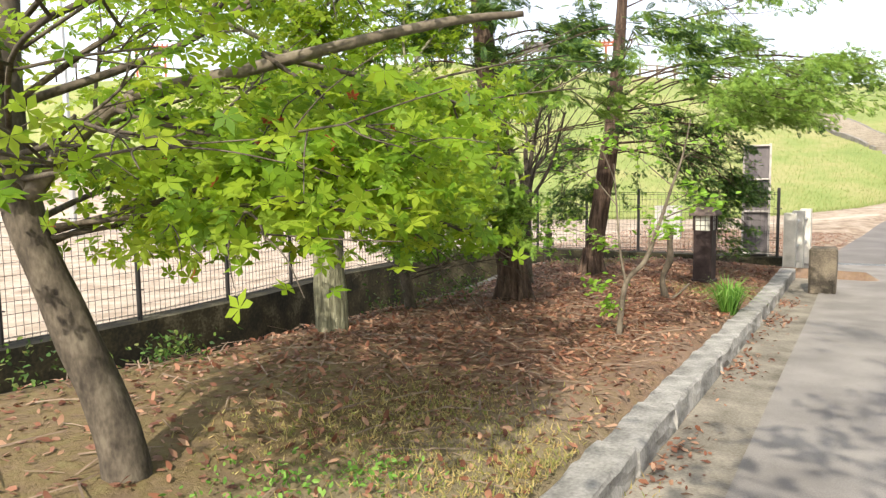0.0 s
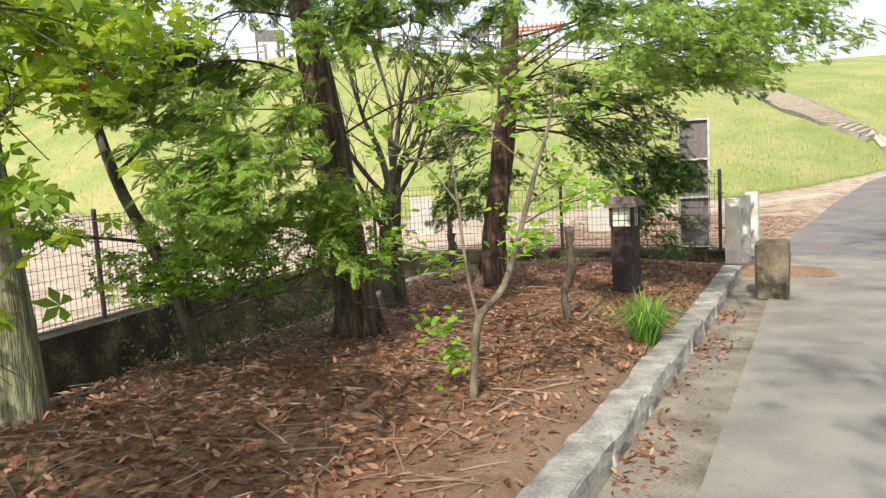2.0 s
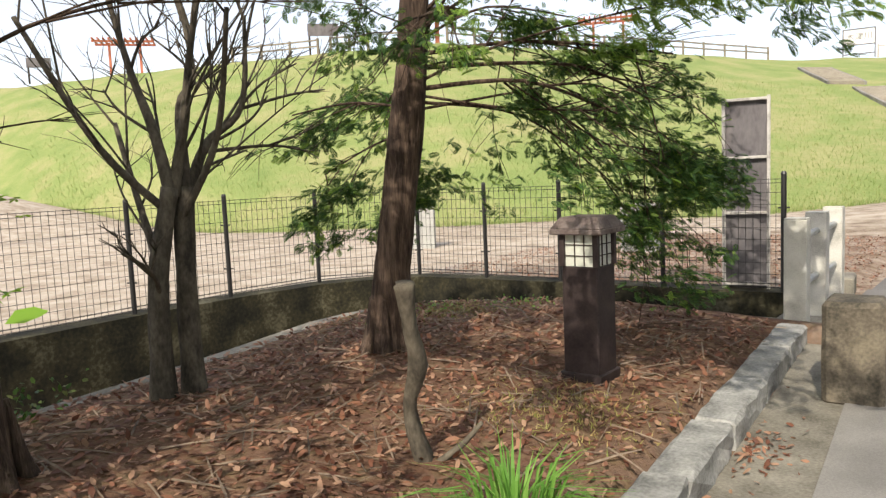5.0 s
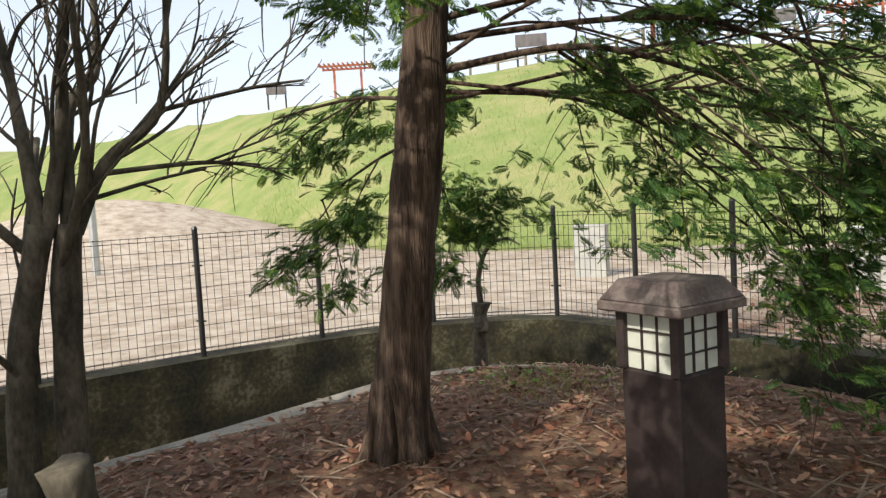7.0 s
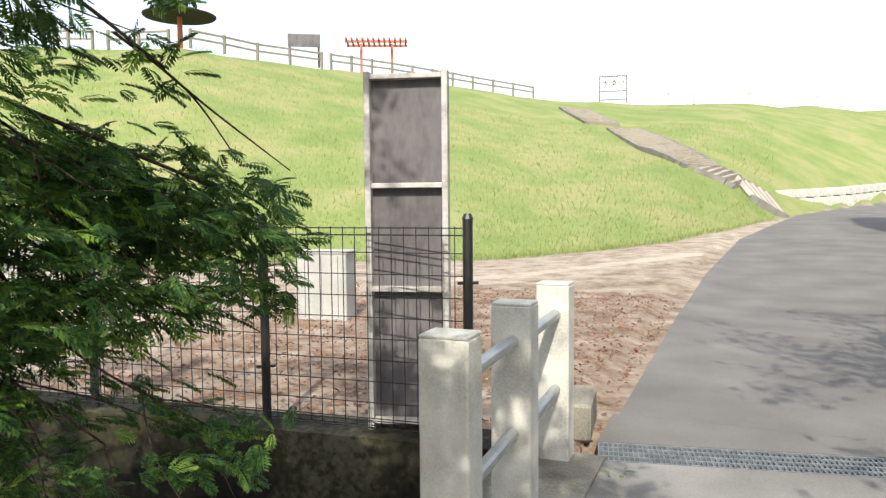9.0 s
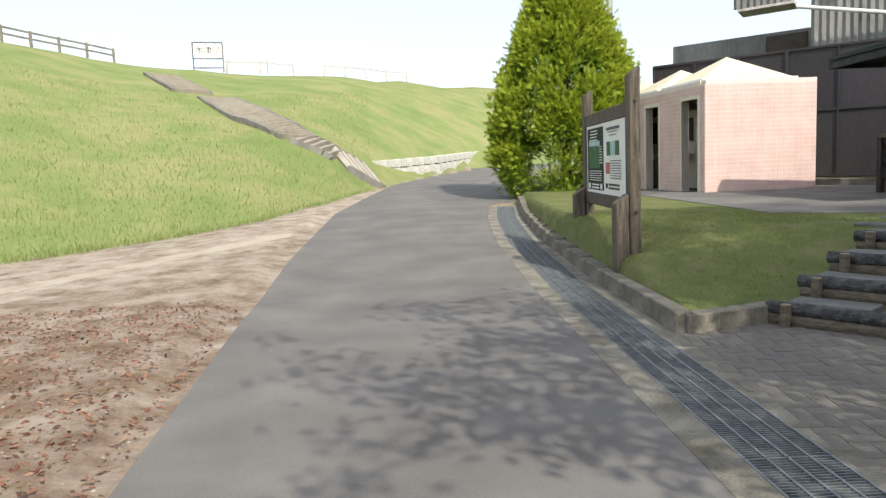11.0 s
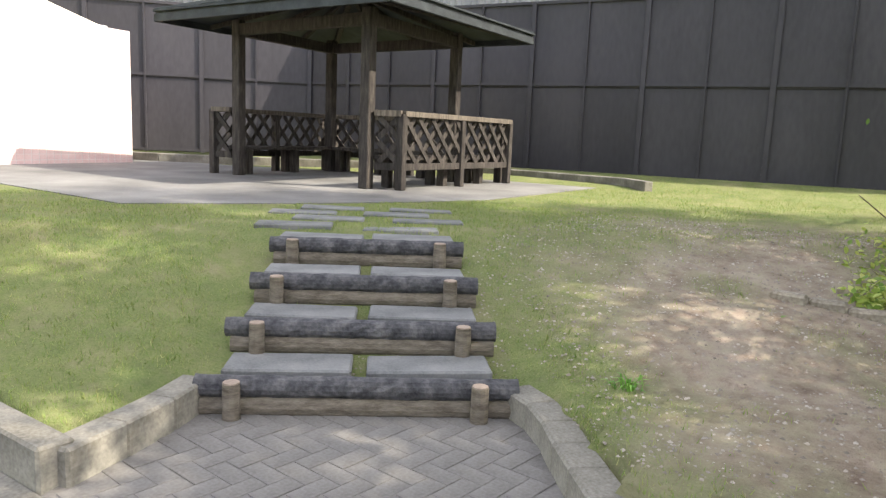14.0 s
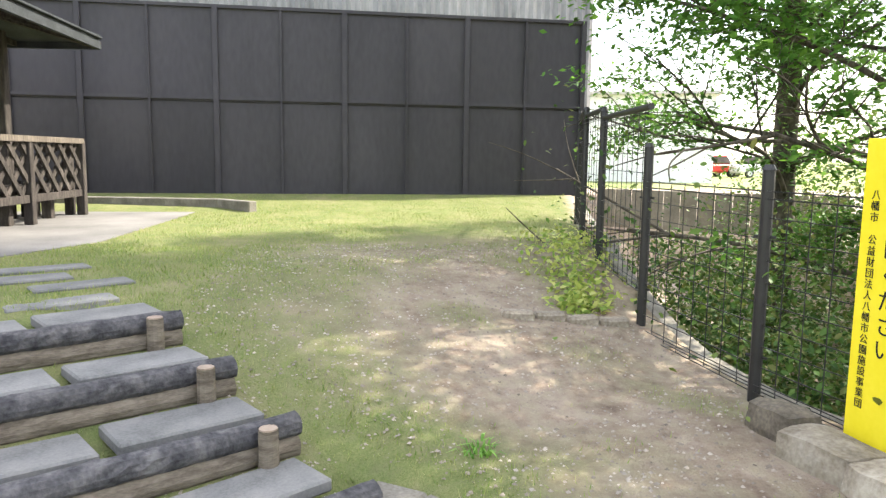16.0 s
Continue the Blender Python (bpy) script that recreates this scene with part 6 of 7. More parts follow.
cypress("reddish-barked cypress with drooping pale green sprays", [(-2.38, 8.74, 0.12), (-2.4, 8.73, 0.6), (-2.47, 8.72, 1.3), (-2.58, 8.7, 2.2), (-2.75, 8.68, 3.6), (-2.8, 8.7, 5.2)], [0.21, 0.17, 0.155, 0.145, 0.11, 0.05],
        [((-2.55, 8.7, 2.1), (-1.85, 7.5, 2.0), 0.025), ((-2.55, 8.7, 2.0), (-2.1, 7.3, 1.75), 0.022), ((-2.6, 8.7, 2.4), (-2.9, 7.4, 2.4), 0.025), ((-2.6, 8.7, 2.6), (-1.6, 8.0, 2.75), 0.025),
         ((-2.65, 8.7, 2.9), (-3.7, 8.2, 2.7), 0.025), ((-2.7, 8.7, 3.2), (-1.9, 9.5, 3.2), 0.025), ((-2.7, 8.7, 3.4), (-2.2, 7.6, 3.4), 0.025), ((-2.75, 8.7, 3.8), (-3.6, 9.2, 3.7), 0.02),
         ((-2.75, 8.7, 4.2), (-2.0, 8.2, 4.2), 0.02), ((-2.5, 8.72, 1.6), (-2.0, 7.9, 1.35), 0.018), ((-2.7, 8.7, 3.0), (-1.2, 8.7, 3.2), 0.022)],
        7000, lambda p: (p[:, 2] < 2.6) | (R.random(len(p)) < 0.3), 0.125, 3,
        bare=[((-2.5, 8.72, 1.5), (-3.5, 9.2, 1.9), 0.014), ((-2.52, 8.72, 1.75), (-3.7, 8.6, 1.8), 0.013), ((-2.48, 8.72, 1.25), (-3.3, 8.3, 1.35), 0.012), ((-2.5, 8.7, 1.9), (-1.6, 9.4, 2.3), 0.012)])
cypress("dark cypress sweeping low branches over the lantern", [(-2.68, 11.68, 0.1), (-2.66, 11.7, 0.6), (-2.59, 11.74, 1.2), (-2.5, 11.79, 1.9), (-2.41, 11.85, 2.8), (-2.3, 11.95, 5.0)], [0.175, 0.145, 0.135, 0.125, 0.11, 0.05],
        [((-2.42, 11.87, 2.15), (-1.25, 12.7, 1.9), 0.04), ((-2.4, 11.88, 2.3), (-1.1, 13.2, 1.95), 0.035), ((-2.4, 11.88, 2.4), (-0.9, 12.9, 2.3), 0.035), ((-2.42, 11.87, 2.05), (-1.5, 13.1, 1.4), 0.028),
         ((-1.5, 12.6, 1.95), (-1.1, 13.35, 1.25), 0.02), ((-1.6, 12.7, 1.9), (-1.35, 13.4, 0.95), 0.018), ((-2.4, 11.88, 2.45), (-1.6, 11.2, 2.5), 0.03),
         ((-2.44, 11.86, 2.0), (-3.2, 11.3, 2.0), 0.026), ((-2.46, 11.85, 1.85), (-3.1, 11.5, 1.55), 0.022), ((-2.44, 11.86, 2.1), (-3.3, 12.4, 2.1), 0.026), ((-2.5, 11.84, 1.6), (-3.0, 12.3, 1.35), 0.018),
         ((-2.36, 11.9, 2.7), (-0.6, 12.0, 2.9), 0.035), ((-2.36, 11.9, 2.8), (0.0, 12.6, 2.95), 0.035), ((-2.35, 11.9, 3.0), (0.35, 11.9, 3.1), 0.03), ((-2.34, 11.9, 3.1), (-0.4, 13.1, 3.3), 0.03),
         ((-2.34, 11.9, 3.2), (-3.6, 12.6, 3.3), 0.03), ((-2.34, 11.9, 3.3), (-1.6, 10.6, 3.3), 0.03), ((-2.33, 11.92, 3.6), (-0.6, 11.5, 3.8), 0.03), ((-2.33, 11.92, 3.7), (-3.4, 11.2, 3.7), 0.03),
         ((-2.32, 11.93, 4.1), (-1.2, 12.8, 4.2), 0.025), ((-2.4, 11.88, 2.4), (-1.35, 13.0, 2.35), 0.025), ((-2.4, 11.88, 2.5), (-1.5, 12.5, 2.6), 0.025), ((-2.42, 11.87, 2.3), (-1.75, 13.2, 2.1), 0.022), ((-1.6, 12.8, 1.9), (-0.8, 13.75, 1.5), 0.02), ((-1.5, 13.0, 1.7), (-0.95, 13.7, 1.45), 0.014),
         ((-2.4, 11.88, 2.5), (0.1, 10.5, 2.55), 0.026), ((-2.38, 11.9, 2.6), (0.45, 10.9, 2.5), 0.026), ((-2.36, 11.9, 2.7), (0.1, 11.3, 2.75), 0.024), ((-1.2, 11.2, 2.65), (-0.35, 9.9, 2.5), 0.018), ((-0.6, 10.9, 2.6), (0.4, 10.1, 2.38), 0.016), ((-1.2, 11.4, 2.6), (-0.2, 10.6, 2.3), 0.016), ((-1.0, 11.2, 2.6), (0.15, 10.9, 2.32), 0.016), ((-0.8, 11.0, 2.65), (0.0, 9.8, 2.6), 0.016), ((-0.6, 11.2, 2.75), (0.3, 10.5, 2.75), 0.016)],
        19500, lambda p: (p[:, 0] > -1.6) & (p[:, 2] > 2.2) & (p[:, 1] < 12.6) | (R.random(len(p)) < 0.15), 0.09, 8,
        bare=[((-2.42, 11.87, 2.1), (-1.2, 12.3, 1.9), 0.012), ((-2.42, 11.87, 2.2), (-1.0, 12.6, 2.6), 0.013), ((-2.42, 11.86, 2.0), (-1.4, 12.9, 2.2), 0.012)])


# --- leafless twin-stemmed tree ---
def bare_tree():
    t = tree("bare_tree", "leafless small tree with forked grey stems", (-2.97, 10.14, 0.1))
    rng = random.Random(21)
    w = Wood()
    w.add([(-3.0, 9.98, 0.04), (-3.01, 10.0, 0.45), (-3.02, 10.03, 0.95), (-3.0, 10.14, 1.5)], [0.1, 0.068, 0.06, 0.056], 10, 0.14)
    w.add([(-2.98, 10.2, 0.04), (-2.99, 10.19, 0.45), (-3.0, 10.21, 1.1), (-3.0, 10.25, 1.5)], [0.1, 0.07, 0.062, 0.056], 10, 0.14)
    w.make("trunk", "bark_grey", t)
    limbs = (([(-3.0, 10.14, 1.48), (-3.08, 10.11, 1.85), (-3.25, 10.08, 2.25), (-3.4, 10.0, 2.95)], 0.042), ([(-3.0, 10.16, 1.45), (-2.95, 10.25, 1.94), (-2.88, 10.27, 2.3), (-2.75, 10.35, 2.95)], 0.04),
             ([(-3.0, 10.25, 1.48), (-3.06, 10.29, 2.0), (-3.12, 10.44, 2.25), (-3.3, 10.45, 2.95)], 0.04), ([(-3.0, 10.27, 1.46), (-3.0, 10.42, 1.77), (-2.93, 10.66, 2.02), (-2.92, 10.72, 2.6)], 0.04),
             ([(-3.02, 10.05, 1.0), (-3.3, 10.1, 1.4), (-3.75, 10.22, 1.95)], 0.03), ([(-3.0, 10.12, 1.35), (-3.15, 9.8, 1.75), (-3.4, 9.5, 2.5)], 0.028), ([(-2.99, 10.2, 1.3), (-2.7, 10.3, 1.8), (-2.45, 10.25, 2.5)], 0.026))
    for path, r in limbs:
        w = Wood()
        w.add(path, [r * (1 - 0.24 * i) for i in range(len(path))], 8, 0.1)
        for i in range(1, len(path)):
            a, b = Vector(path[i - 1]), Vector(path[i])
            for k in range(2):
                d = (b - a).normalized() + Vector((rng.uniform(-1, 1), rng.uniform(-0.8, 1.1), rng.uniform(-0.3, 0.5)))
                twiggy(w, a.lerp(b, 0.45 + 0.5 * k), b + d.normalized() * rng.uniform(0.35, 0.6), r * 0.3, 2, rng, -0.1, None, 0.7, 3)
        w.make("bough", "bark_grey", t)
    for a, b, r in (((-2.93, 10.66, 2.0), (-2.88, 11.35, 2.16), 0.013), ((-3.0, 10.4, 1.72), (-2.9, 11.1, 1.74), 0.015), ((-3.0, 10.32, 1.6), (-3.3, 10.95, 1.75), 0.013), ((-3.0, 10.02, 0.85), (-2.8, 9.7, 1.15), 0.018)):
        w = Wood()
        twiggy(w, a, b, r, 2, rng, -0.1, None, 0.6, 4)
        w.make("bough", "bark_grey", t)


bare_tree()


# --- sapling with pale young leaves ---
def sapling():
    t = tree("young_tree", "thin sapling with sparse pale green heart-shaped leaves", (-0.63, 7.64, 0.2))
    rng = random.Random(31)
    w = Wood()
    w.add([(-0.7, 7.72, 0.1), (-0.68, 7.72, 0.4), (-0.63, 7.72, 0.72), (-0.47, 7.75, 0.92), (-0.34, 7.76, 1.28), (-0.25, 7.78, 1.58), (-0.18, 7.8, 1.8), (-0.12, 7.85, 2.15)], [0.03, 0.026, 0.024, 0.021, 0.016, 0.012, 0.009, 0.004], 9, 0.1)
    w.add([(-0.63, 7.72, 0.7), (-0.69, 7.72, 0.98), (-0.72, 7.7, 1.41), (-0.74, 7.68, 1.78)], [0.014, 0.011, 0.008, 0.004], 7)
    w.make("trunk", "bark_thin", t)
    ends = []
    for a, b, r in (((-0.34, 7.76, 1.28), (0.16, 7.78, 1.45), 0.009), ((-0.3, 7.77, 1.4), (-0.02, 7.7, 1.54), 0.008), ((-0.25, 7.78, 1.58), (-0.62, 7.75, 1.92), 0.008), ((-0.72, 7.7, 1.41), (-1.25, 7.7, 1.85), 0.009),
                    ((-0.7, 7.71, 1.1), (-1.1, 7.55, 1.2), 0.007), ((-0.69, 7.72, 0.98), (-0.85, 7.6, 1.08), 0.006), ((-0.64, 7.72, 0.8), (-0.85, 7.65, 0.68), 0.006), ((-0.66, 7.72, 0.58), (-0.8, 7.68, 0.5), 0.005),
                    ((-0.2, 7.79, 1.74), (-0.45, 8.0, 2.0), 0.007), ((-0.18, 7.8, 1.8), (0.05, 7.9, 2.0), 0.006), ((-0.4, 7.75, 1.1), (-0.2, 7.6, 1.2), 0.006), ((-0.73, 7.69, 1.6), (-0.95, 7.85, 1.95), 0.006), ((-0.44, 7.75, 1.0), (-0.5, 8.0, 1.3), 0.006)):
        w = Wood()
        twiggy(w, a, b, r * 0.7, 1, rng, 0.1, ends, 0.6, 3)
        w.make("twig", "bark_thin", t)
    pos = layers(ends, 620, 0.035, 0.05)
    n = np.array([0, 0, 1.0]) + R.normal(size=(len(pos), 3)) * 0.4
    scatter("foliage", [(x, y * 1.35, z) for x, y, z in OVAL[0]], OVAL[1], pos, n, R.uniform(0.04, 0.078, len(pos)), "young", t, "pale fresh green leaves")


sapling()


def stump(x, y, h, r, mat, label, bend, name="dead_stump"):
    t = thing(name, label, "stump", (x, y, height(x, y)), 0, "dead stumps in the garden")
    w = Wood()
    w.add([(x, y, height(x, y) - 0.05), (x - 0.035, y + bend[1] * 0.3, 0.1 + h * 0.35), (x + bend[0] * 0.3 + 0.03, y + bend[1] * 0.5, 0.1 + h * 0.6), (x + bend[0] * 0.8, y + bend[1] * 0.8, 0.1 + h * 0.8), (x + bend[0], y + bend[1], 0.1 + h)], [r * 1.35, r * 0.95, r * 1.15, r * 0.9, r * 1.25], 10, 0.38)
    w.make("stem", mat, t)
    return t


s = stump(-1.06, 10.18, 0.95, 0.036, "bark_grey", "thin dead stem broken off at waist height", (0.1, -0.2))
w = Wood()
w.add([(-1.03, 10.2, 0.15), (-0.92, 10.28, 0.25), (-0.83, 10.32, 0.36)], [0.02, 0.015, 0.01], 6)
w.make("side_shoot", "bark_thin", s)
s = stump(-4.27, 13.38, 0.55, 0.06, "bark_grey", "short stump with one arching bare shoot", (-0.03, 0.05))
w = Wood()
w.add([(-4.3, 13.43, 0.6), (-4.28, 13.4, 0.85), (-4.15, 13.4, 1.1), (-3.85, 13.35, 1.2), (-3.6, 13.3, 1.16)], [0.03, 0.024, 0.02, 0.013, 0.006], 7)
w.add([(-4.22, 13.4, 1.0), (-4.3, 13.4, 1.2), (-4.27, 13.35, 1.3)], [0.012, 0.009, 0.005], 5)
w.make("arched_shoot", "bark_grey", s)

# --- grass clump by the kerb ---
def clump(x, y, n, h, mat, label, name="grass_clump"):
    z = height(x, y)
    a = R.uniform(0, 2 * math.pi, n)
    lean = R.uniform(0.15, 1.15, n)
    verts, faces = [], []
    for i in range(n):
        d = Vector((math.cos(a[i]), math.sin(a[i]), 0))
        s = Vector((-d.y, d.x, 0)) * 0.0055
        b = Vector((x, y, z - 0.02)) + d * R.uniform(0, 0.09)
        L = h * R.uniform(0.6, 1.1)
        p1 = b + d * L * lean[i] * 0.35 + Vector((0, 0, L * 0.6))
        p2 = b + d * L * lean[i] + Vector((0, 0, L * (1 - 0.55 * lean[i])))
        k = len(verts)
        verts += [b - s, b + s, p1 + s, p1 - s, p2]
        faces += [(k, k + 1, k + 2, k + 3), (k + 3, k + 2, k + 4)]
    ob = obj(name, verts, faces, mat)
    return tagged(ob, label, "grass")


clump(-0.2, 9.62, 190, 0.5, "clump", "tall tuft of green grass beside the kerb")
clump(5.53, 18.85, 40, 0.1, "clump", "small green weed on bare ground", "weed")
clump(-0.1, 16.0, 30, 0.08, "clump", "small weed in the drain edge", "weed")


# --- the cone-shaped conifer ---
def cone_tree(x, y, h, rad):
    z0 = height(x, y)
    t = tree("cone_conifer", "dense cone-shaped golden-green conifer on the lawn edge", (x, y, z0))
    w = Wood()
    w.add([(x, y, z0 - 0.1), (x, y, z0 + h * 0.5), (x, y, z0 + h * 0.95)], [0.16, 0.1, 0.02])
    w.make("trunk", "bark_cypress", t)
    # upright fans of sprays gathered in bulging clumps
    k = 560
    u = R.uniform(0.0, 1, k) ** 0.85
    a = R.uniform(0, 2 * math.pi, k)
    prof = rad * np.minimum(1, (1 - u) * 1.55) ** 0.75 * np.minimum(1, 0.72 + u * 2.0)
    r = prof * R.uniform(0.86, 1.0, k)
    mid = np.stack([x + r * np.cos(a), y + r * np.sin(a), z0 - 0.05 + u * h], 1)
    out = np.stack([np.cos(a), np.sin(a), np.zeros(k)], 1)
    each = 85
    n = k * each
    c = np.repeat(np.arange(k), each)
    ball = R.normal(size=(n, 3)) * np.array([0.13, 0.13, 0.17])
    pos = mid[c] + ball
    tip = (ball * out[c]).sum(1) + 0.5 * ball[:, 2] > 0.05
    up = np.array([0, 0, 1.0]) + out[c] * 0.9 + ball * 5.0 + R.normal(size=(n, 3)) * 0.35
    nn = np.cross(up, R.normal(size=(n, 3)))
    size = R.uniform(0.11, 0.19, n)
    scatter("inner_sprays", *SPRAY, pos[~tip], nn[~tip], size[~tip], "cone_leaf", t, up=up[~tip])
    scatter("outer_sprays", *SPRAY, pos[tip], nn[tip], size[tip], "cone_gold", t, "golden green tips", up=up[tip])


cone_tree(7.05, 35.2, 6.4, 2.0)


# --- trees and scrub beyond the channel, and the trees behind the lane ---
def far_broad(label, base, top, rad, count, size, mat, seed, tmpl=LANCE, low=1.6, boughs=16, shape=1.0, only=None):
    bx, by = base
    z0 = height(bx, by)
    rng = random.Random(seed)
    t = tree("broadleaf_tree", label, (bx, by, z0))
    w = Wood()
    w.add([(bx, by, z0 - 0.1), (bx + 0.1, by, z0 + top * 0.3), (bx - 0.1, by + 0.1, z0 + top * 0.6), (bx, by, z0 + top * 0.9)], [0.17, 0.14, 0.1, 0.04], 10, 0.1)
    w.make("trunk", "bark_grey", t)
    ends = []
    for i in range(boughs):
        w = Wood()
        h = low + (top - low) * (i / boughs) ** 0.9
        a = i * 2.4 + seed
        r = rad * (1 - 0.5 * (h / top) ** 2) * rng.uniform(0.7, 1.1)
        s = Vector((bx, by, z0 + h * 0.85))
        e = Vector((bx + r * math.cos(a), by + r * math.sin(a), z0 + h + rng.uniform(-0.3, 0.5)))
        twiggy(w, s, e, 0.035, 2, rng, 0.2, ends, 0.6, 4)
        w.make("bough", "bark_grey", t)
    pos = layers(ends, count, 0.07, 0.2)
    if only is not None:
        pos = pos[only(pos)]
    n = np.array([0, 0, 1.0]) + R.normal(size=(len(pos), 3)) * 0.5
    scatter("foliage", *tmpl, pos, n, R.uniform(size * 0.7, size * 1.2, len(pos)), mat, t)


def over_fence(p):
    """Leaves hang over the fence only above head height."""
    return (p[:, 1] < 15.9) | (p[:, 2] > 2.3)


WIDE = ([(x, y * 1.9, z) for x, y, z in LANCE[0]], LANCE[1])
far_broad("broad green tree leaning over the channel fence", (10.6, 14.1), 9.6, 1.7, 30000, 0.085, "maple_dark", 2, WIDE, 2.4, 22, only=over_fence)
far_broad("dark green tree in the channel scrub", (8.6, 14.2), 9.6, 2.5, 72000, 0.1, "maple_dark", 5, WIDE, 1.2, 36, only=over_fence)
far_broad("leafy tree beside the bridge that shades the road", (5.6, 13.8), 7.0, 2.9, 10000, 0.13, "maple_dark", 6, WIDE, 3.7, 20)
far_broad("leafy roadside tree that shades the lane", (6.6, 5.6), 7.5, 2.9, 7000, 0.16, "maple_dark", 12, WIDE, 3.0)
far_broad("leafy roadside tree that shades the lane", (6.4, 0.2), 7.5, 2.8, 7000, 0.16, "maple_dark", 13, WIDE, 3.0)


def scrub(name, label, pts, count, size, mat, tall, tmpl=OVAL):
    """A drift of low leafy growth over some plan points."""
    p = np.array(pts, float)
    pick = p[R.integers(0, len(p), count)]
    xy = pick[:, :2] + R.normal(size=(count, 2)) * pick[:, 2:3]
    z = np.array([height(a, b) for a, b in xy])
    pos = np.column_stack([xy, z + R.random(count) ** 1.3 * tall * pick[:, 3]])
    n = np.array([0, 0, 1.0]) + R.normal(size=(count, 3)) * 0.7
    ob = scatter(name, *tmpl, pos, n, R.uniform(size * 0.6, size * 1.2, count), mat)
    return tagged(ob, label, "scrub", kind="stuff")


scrub("channel_scrub", "tangled leafy scrub filling the channel", [(5.2, 15.6, 0.5, 1.0), (6.4, 15.9, 0.5, 1.1), (7.4, 16.1, 0.45, 1.0), (8.6, 15.9, 0.5, 1.2), (9.6, 15.6, 0.5, 1.3), (7.0, 14.8, 0.6, 1.5), (8.6, 14.6, 0.7, 1.6), (11, 14.8, 0.7, 1.2), (7.6, 13.4, 0.7, 1.8), (9.4, 13.2, 0.8, 2.5), (11.5, 12.6, 0.9, 2.4), (13.0, 12.2, 0.8, 1.9), (6.2, 13.8, 0.6, 1.4)], 54000, 0.066, "bush", 1.3)
scrub("ivy_patch", "yellow-green ivy at the fence foot", [(7.75, 17.6, 0.14, 1.0), (8.2, 17.55, 0.18, 1.2), (8.7, 17.4, 0.2, 1.4), (9.4, 17.2, 0.2, 1.4), (7.45, 17.75, 0.1, 0.8)], 1300, 0.06, "ivy", 0.11)
scrub("ditch_weeds", "dark weeds along the shaded ditch edge", [(-3.2, 8.4, 0.25, 1.0), (-3.5, 9.2, 0.2, 0.6), (-3.3, 7.4, 0.3, 1.2), (-2.95, 4.6, 0.15, 0.6), (-3.05, 3.6, 0.2, 1.0)], 1500, 0.05, "bush", 0.35)
scrub("ground_herbs", "low green herbs on the garden soil", [(-0.55, 3.5, 0.18, 0.5), (-0.35, 3.9, 0.12, 0.3), (-3.6, 13.3, 0.25, 0.3), (-2.9, 13.9, 0.25, 0.3)], 700, 0.035, "clump", 0.2)

MOSS = ([(0, -0.1, 0), (0, 0.1, 0), (0.5, 0.03, 0.75)], [(0, 1, 2)])
scrub("dry_grass", "short pale dry grass and moss near the kerb", [(-0.35, 4.6, 0.35, 1), (0.0, 4.0, 0.3, 1), (-0.8, 5.0, 0.3, 1), (0.45, 3.3, 0.22, 1), (0.3, 4.4, 0.2, 1), (-1.0, 4.2, 0.3, 0.8), (-3.3, 13.3, 0.3, 1.6), (-0.9, 11.2, 0.3, 0.6)], 9000, 0.045, "moss", 0.012, MOSS)

# --- leaf litter, twigs, grit ---
def on_ground(n, x0, x1, y0, y1, ok, lift):
    xy = np.column_stack([R.uniform(x0, x1, n), R.uniform(y0, y1, n)])
    xy = xy[[ok(a, b) for a, b in xy]]
    return np.column_stack([xy, [height(a, b) + lift for a, b in xy]])


def in_garden(x, y):
    return x < kerb_x(y) - 0.02 and not inside(x, y, DITCH) and y < 14.2 and R.random() < 0.35 + 0.65 * smooth(0.2, -0.9, x) * smooth(3.5, 6.5, y)


CURL = ([(0, 0, 0.04), (0.35, -0.2, 0.14), (0.8, -0.14, 0.1), (1, 0, 0.05), (0.8, 0.14, 0.12), (0.35, 0.2, 0.02)], [(0, 1, 4, 5), (1, 2, 3, 4)])
pos = on_ground(30000, -4.3, 0.7, 1.0, 14.2, in_garden, 0.006)
n = np.array([0, 0, 1.0]) + R.normal(size=(len(pos), 3)) * 0.35
tagged(scatter("leaf_litter", *CURL, pos, n, R.uniform(0.035, 0.08, len(pos)), "litter"), "reddish-brown dead leaves covering the garden soil", "litter", kind="stuff")
STICK = ([(-0.5, -0.012, 0), (0, -0.014, 0.02), (0.5, -0.006, 0), (0.5, 0.006, 0.012), (0, 0.014, 0.03), (-0.5, 0.012, 0.016)], [(0, 1, 4, 5), (1, 2, 3, 4)])
pos = on_ground(4200, -4.2, 0.4, 1.0, 14.0, in_garden, 0.012)
n = np.array([0, 0, 1.0]) + R.normal(size=(len(pos), 3)) * 0.12
tagged(scatter("fallen_twigs", *STICK, pos, n, R.uniform(0.08, 0.4, len(pos)), "twig"), "thin dry twigs strewn on the garden soil", "twigs", kind="stuff")
k = 500
yy = np.concatenate([R.normal(c, s, k // 5) for c, s in ((5.2, 0.35), (7.6, 0.3), (10.2, 0.25), (11.6, 0.2), (8.8, 1.6))])
xx = np.array([kerb_x(q) + 0.22 + abs(R.normal(0, 0.13)) for q in yy])
pos = np.column_stack([xx, yy, [road_z(q) - 0.006 for q in yy]])
n = np.array([0, 0, 1.0]) + R.normal(size=(k, 3)) * 0.35
tagged(scatter("gutter_leaves", *CURL, pos, n, R.uniform(0.03, 0.07, k), "litter"), "dead leaves drifted in the gutter", "litter", kind="stuff")
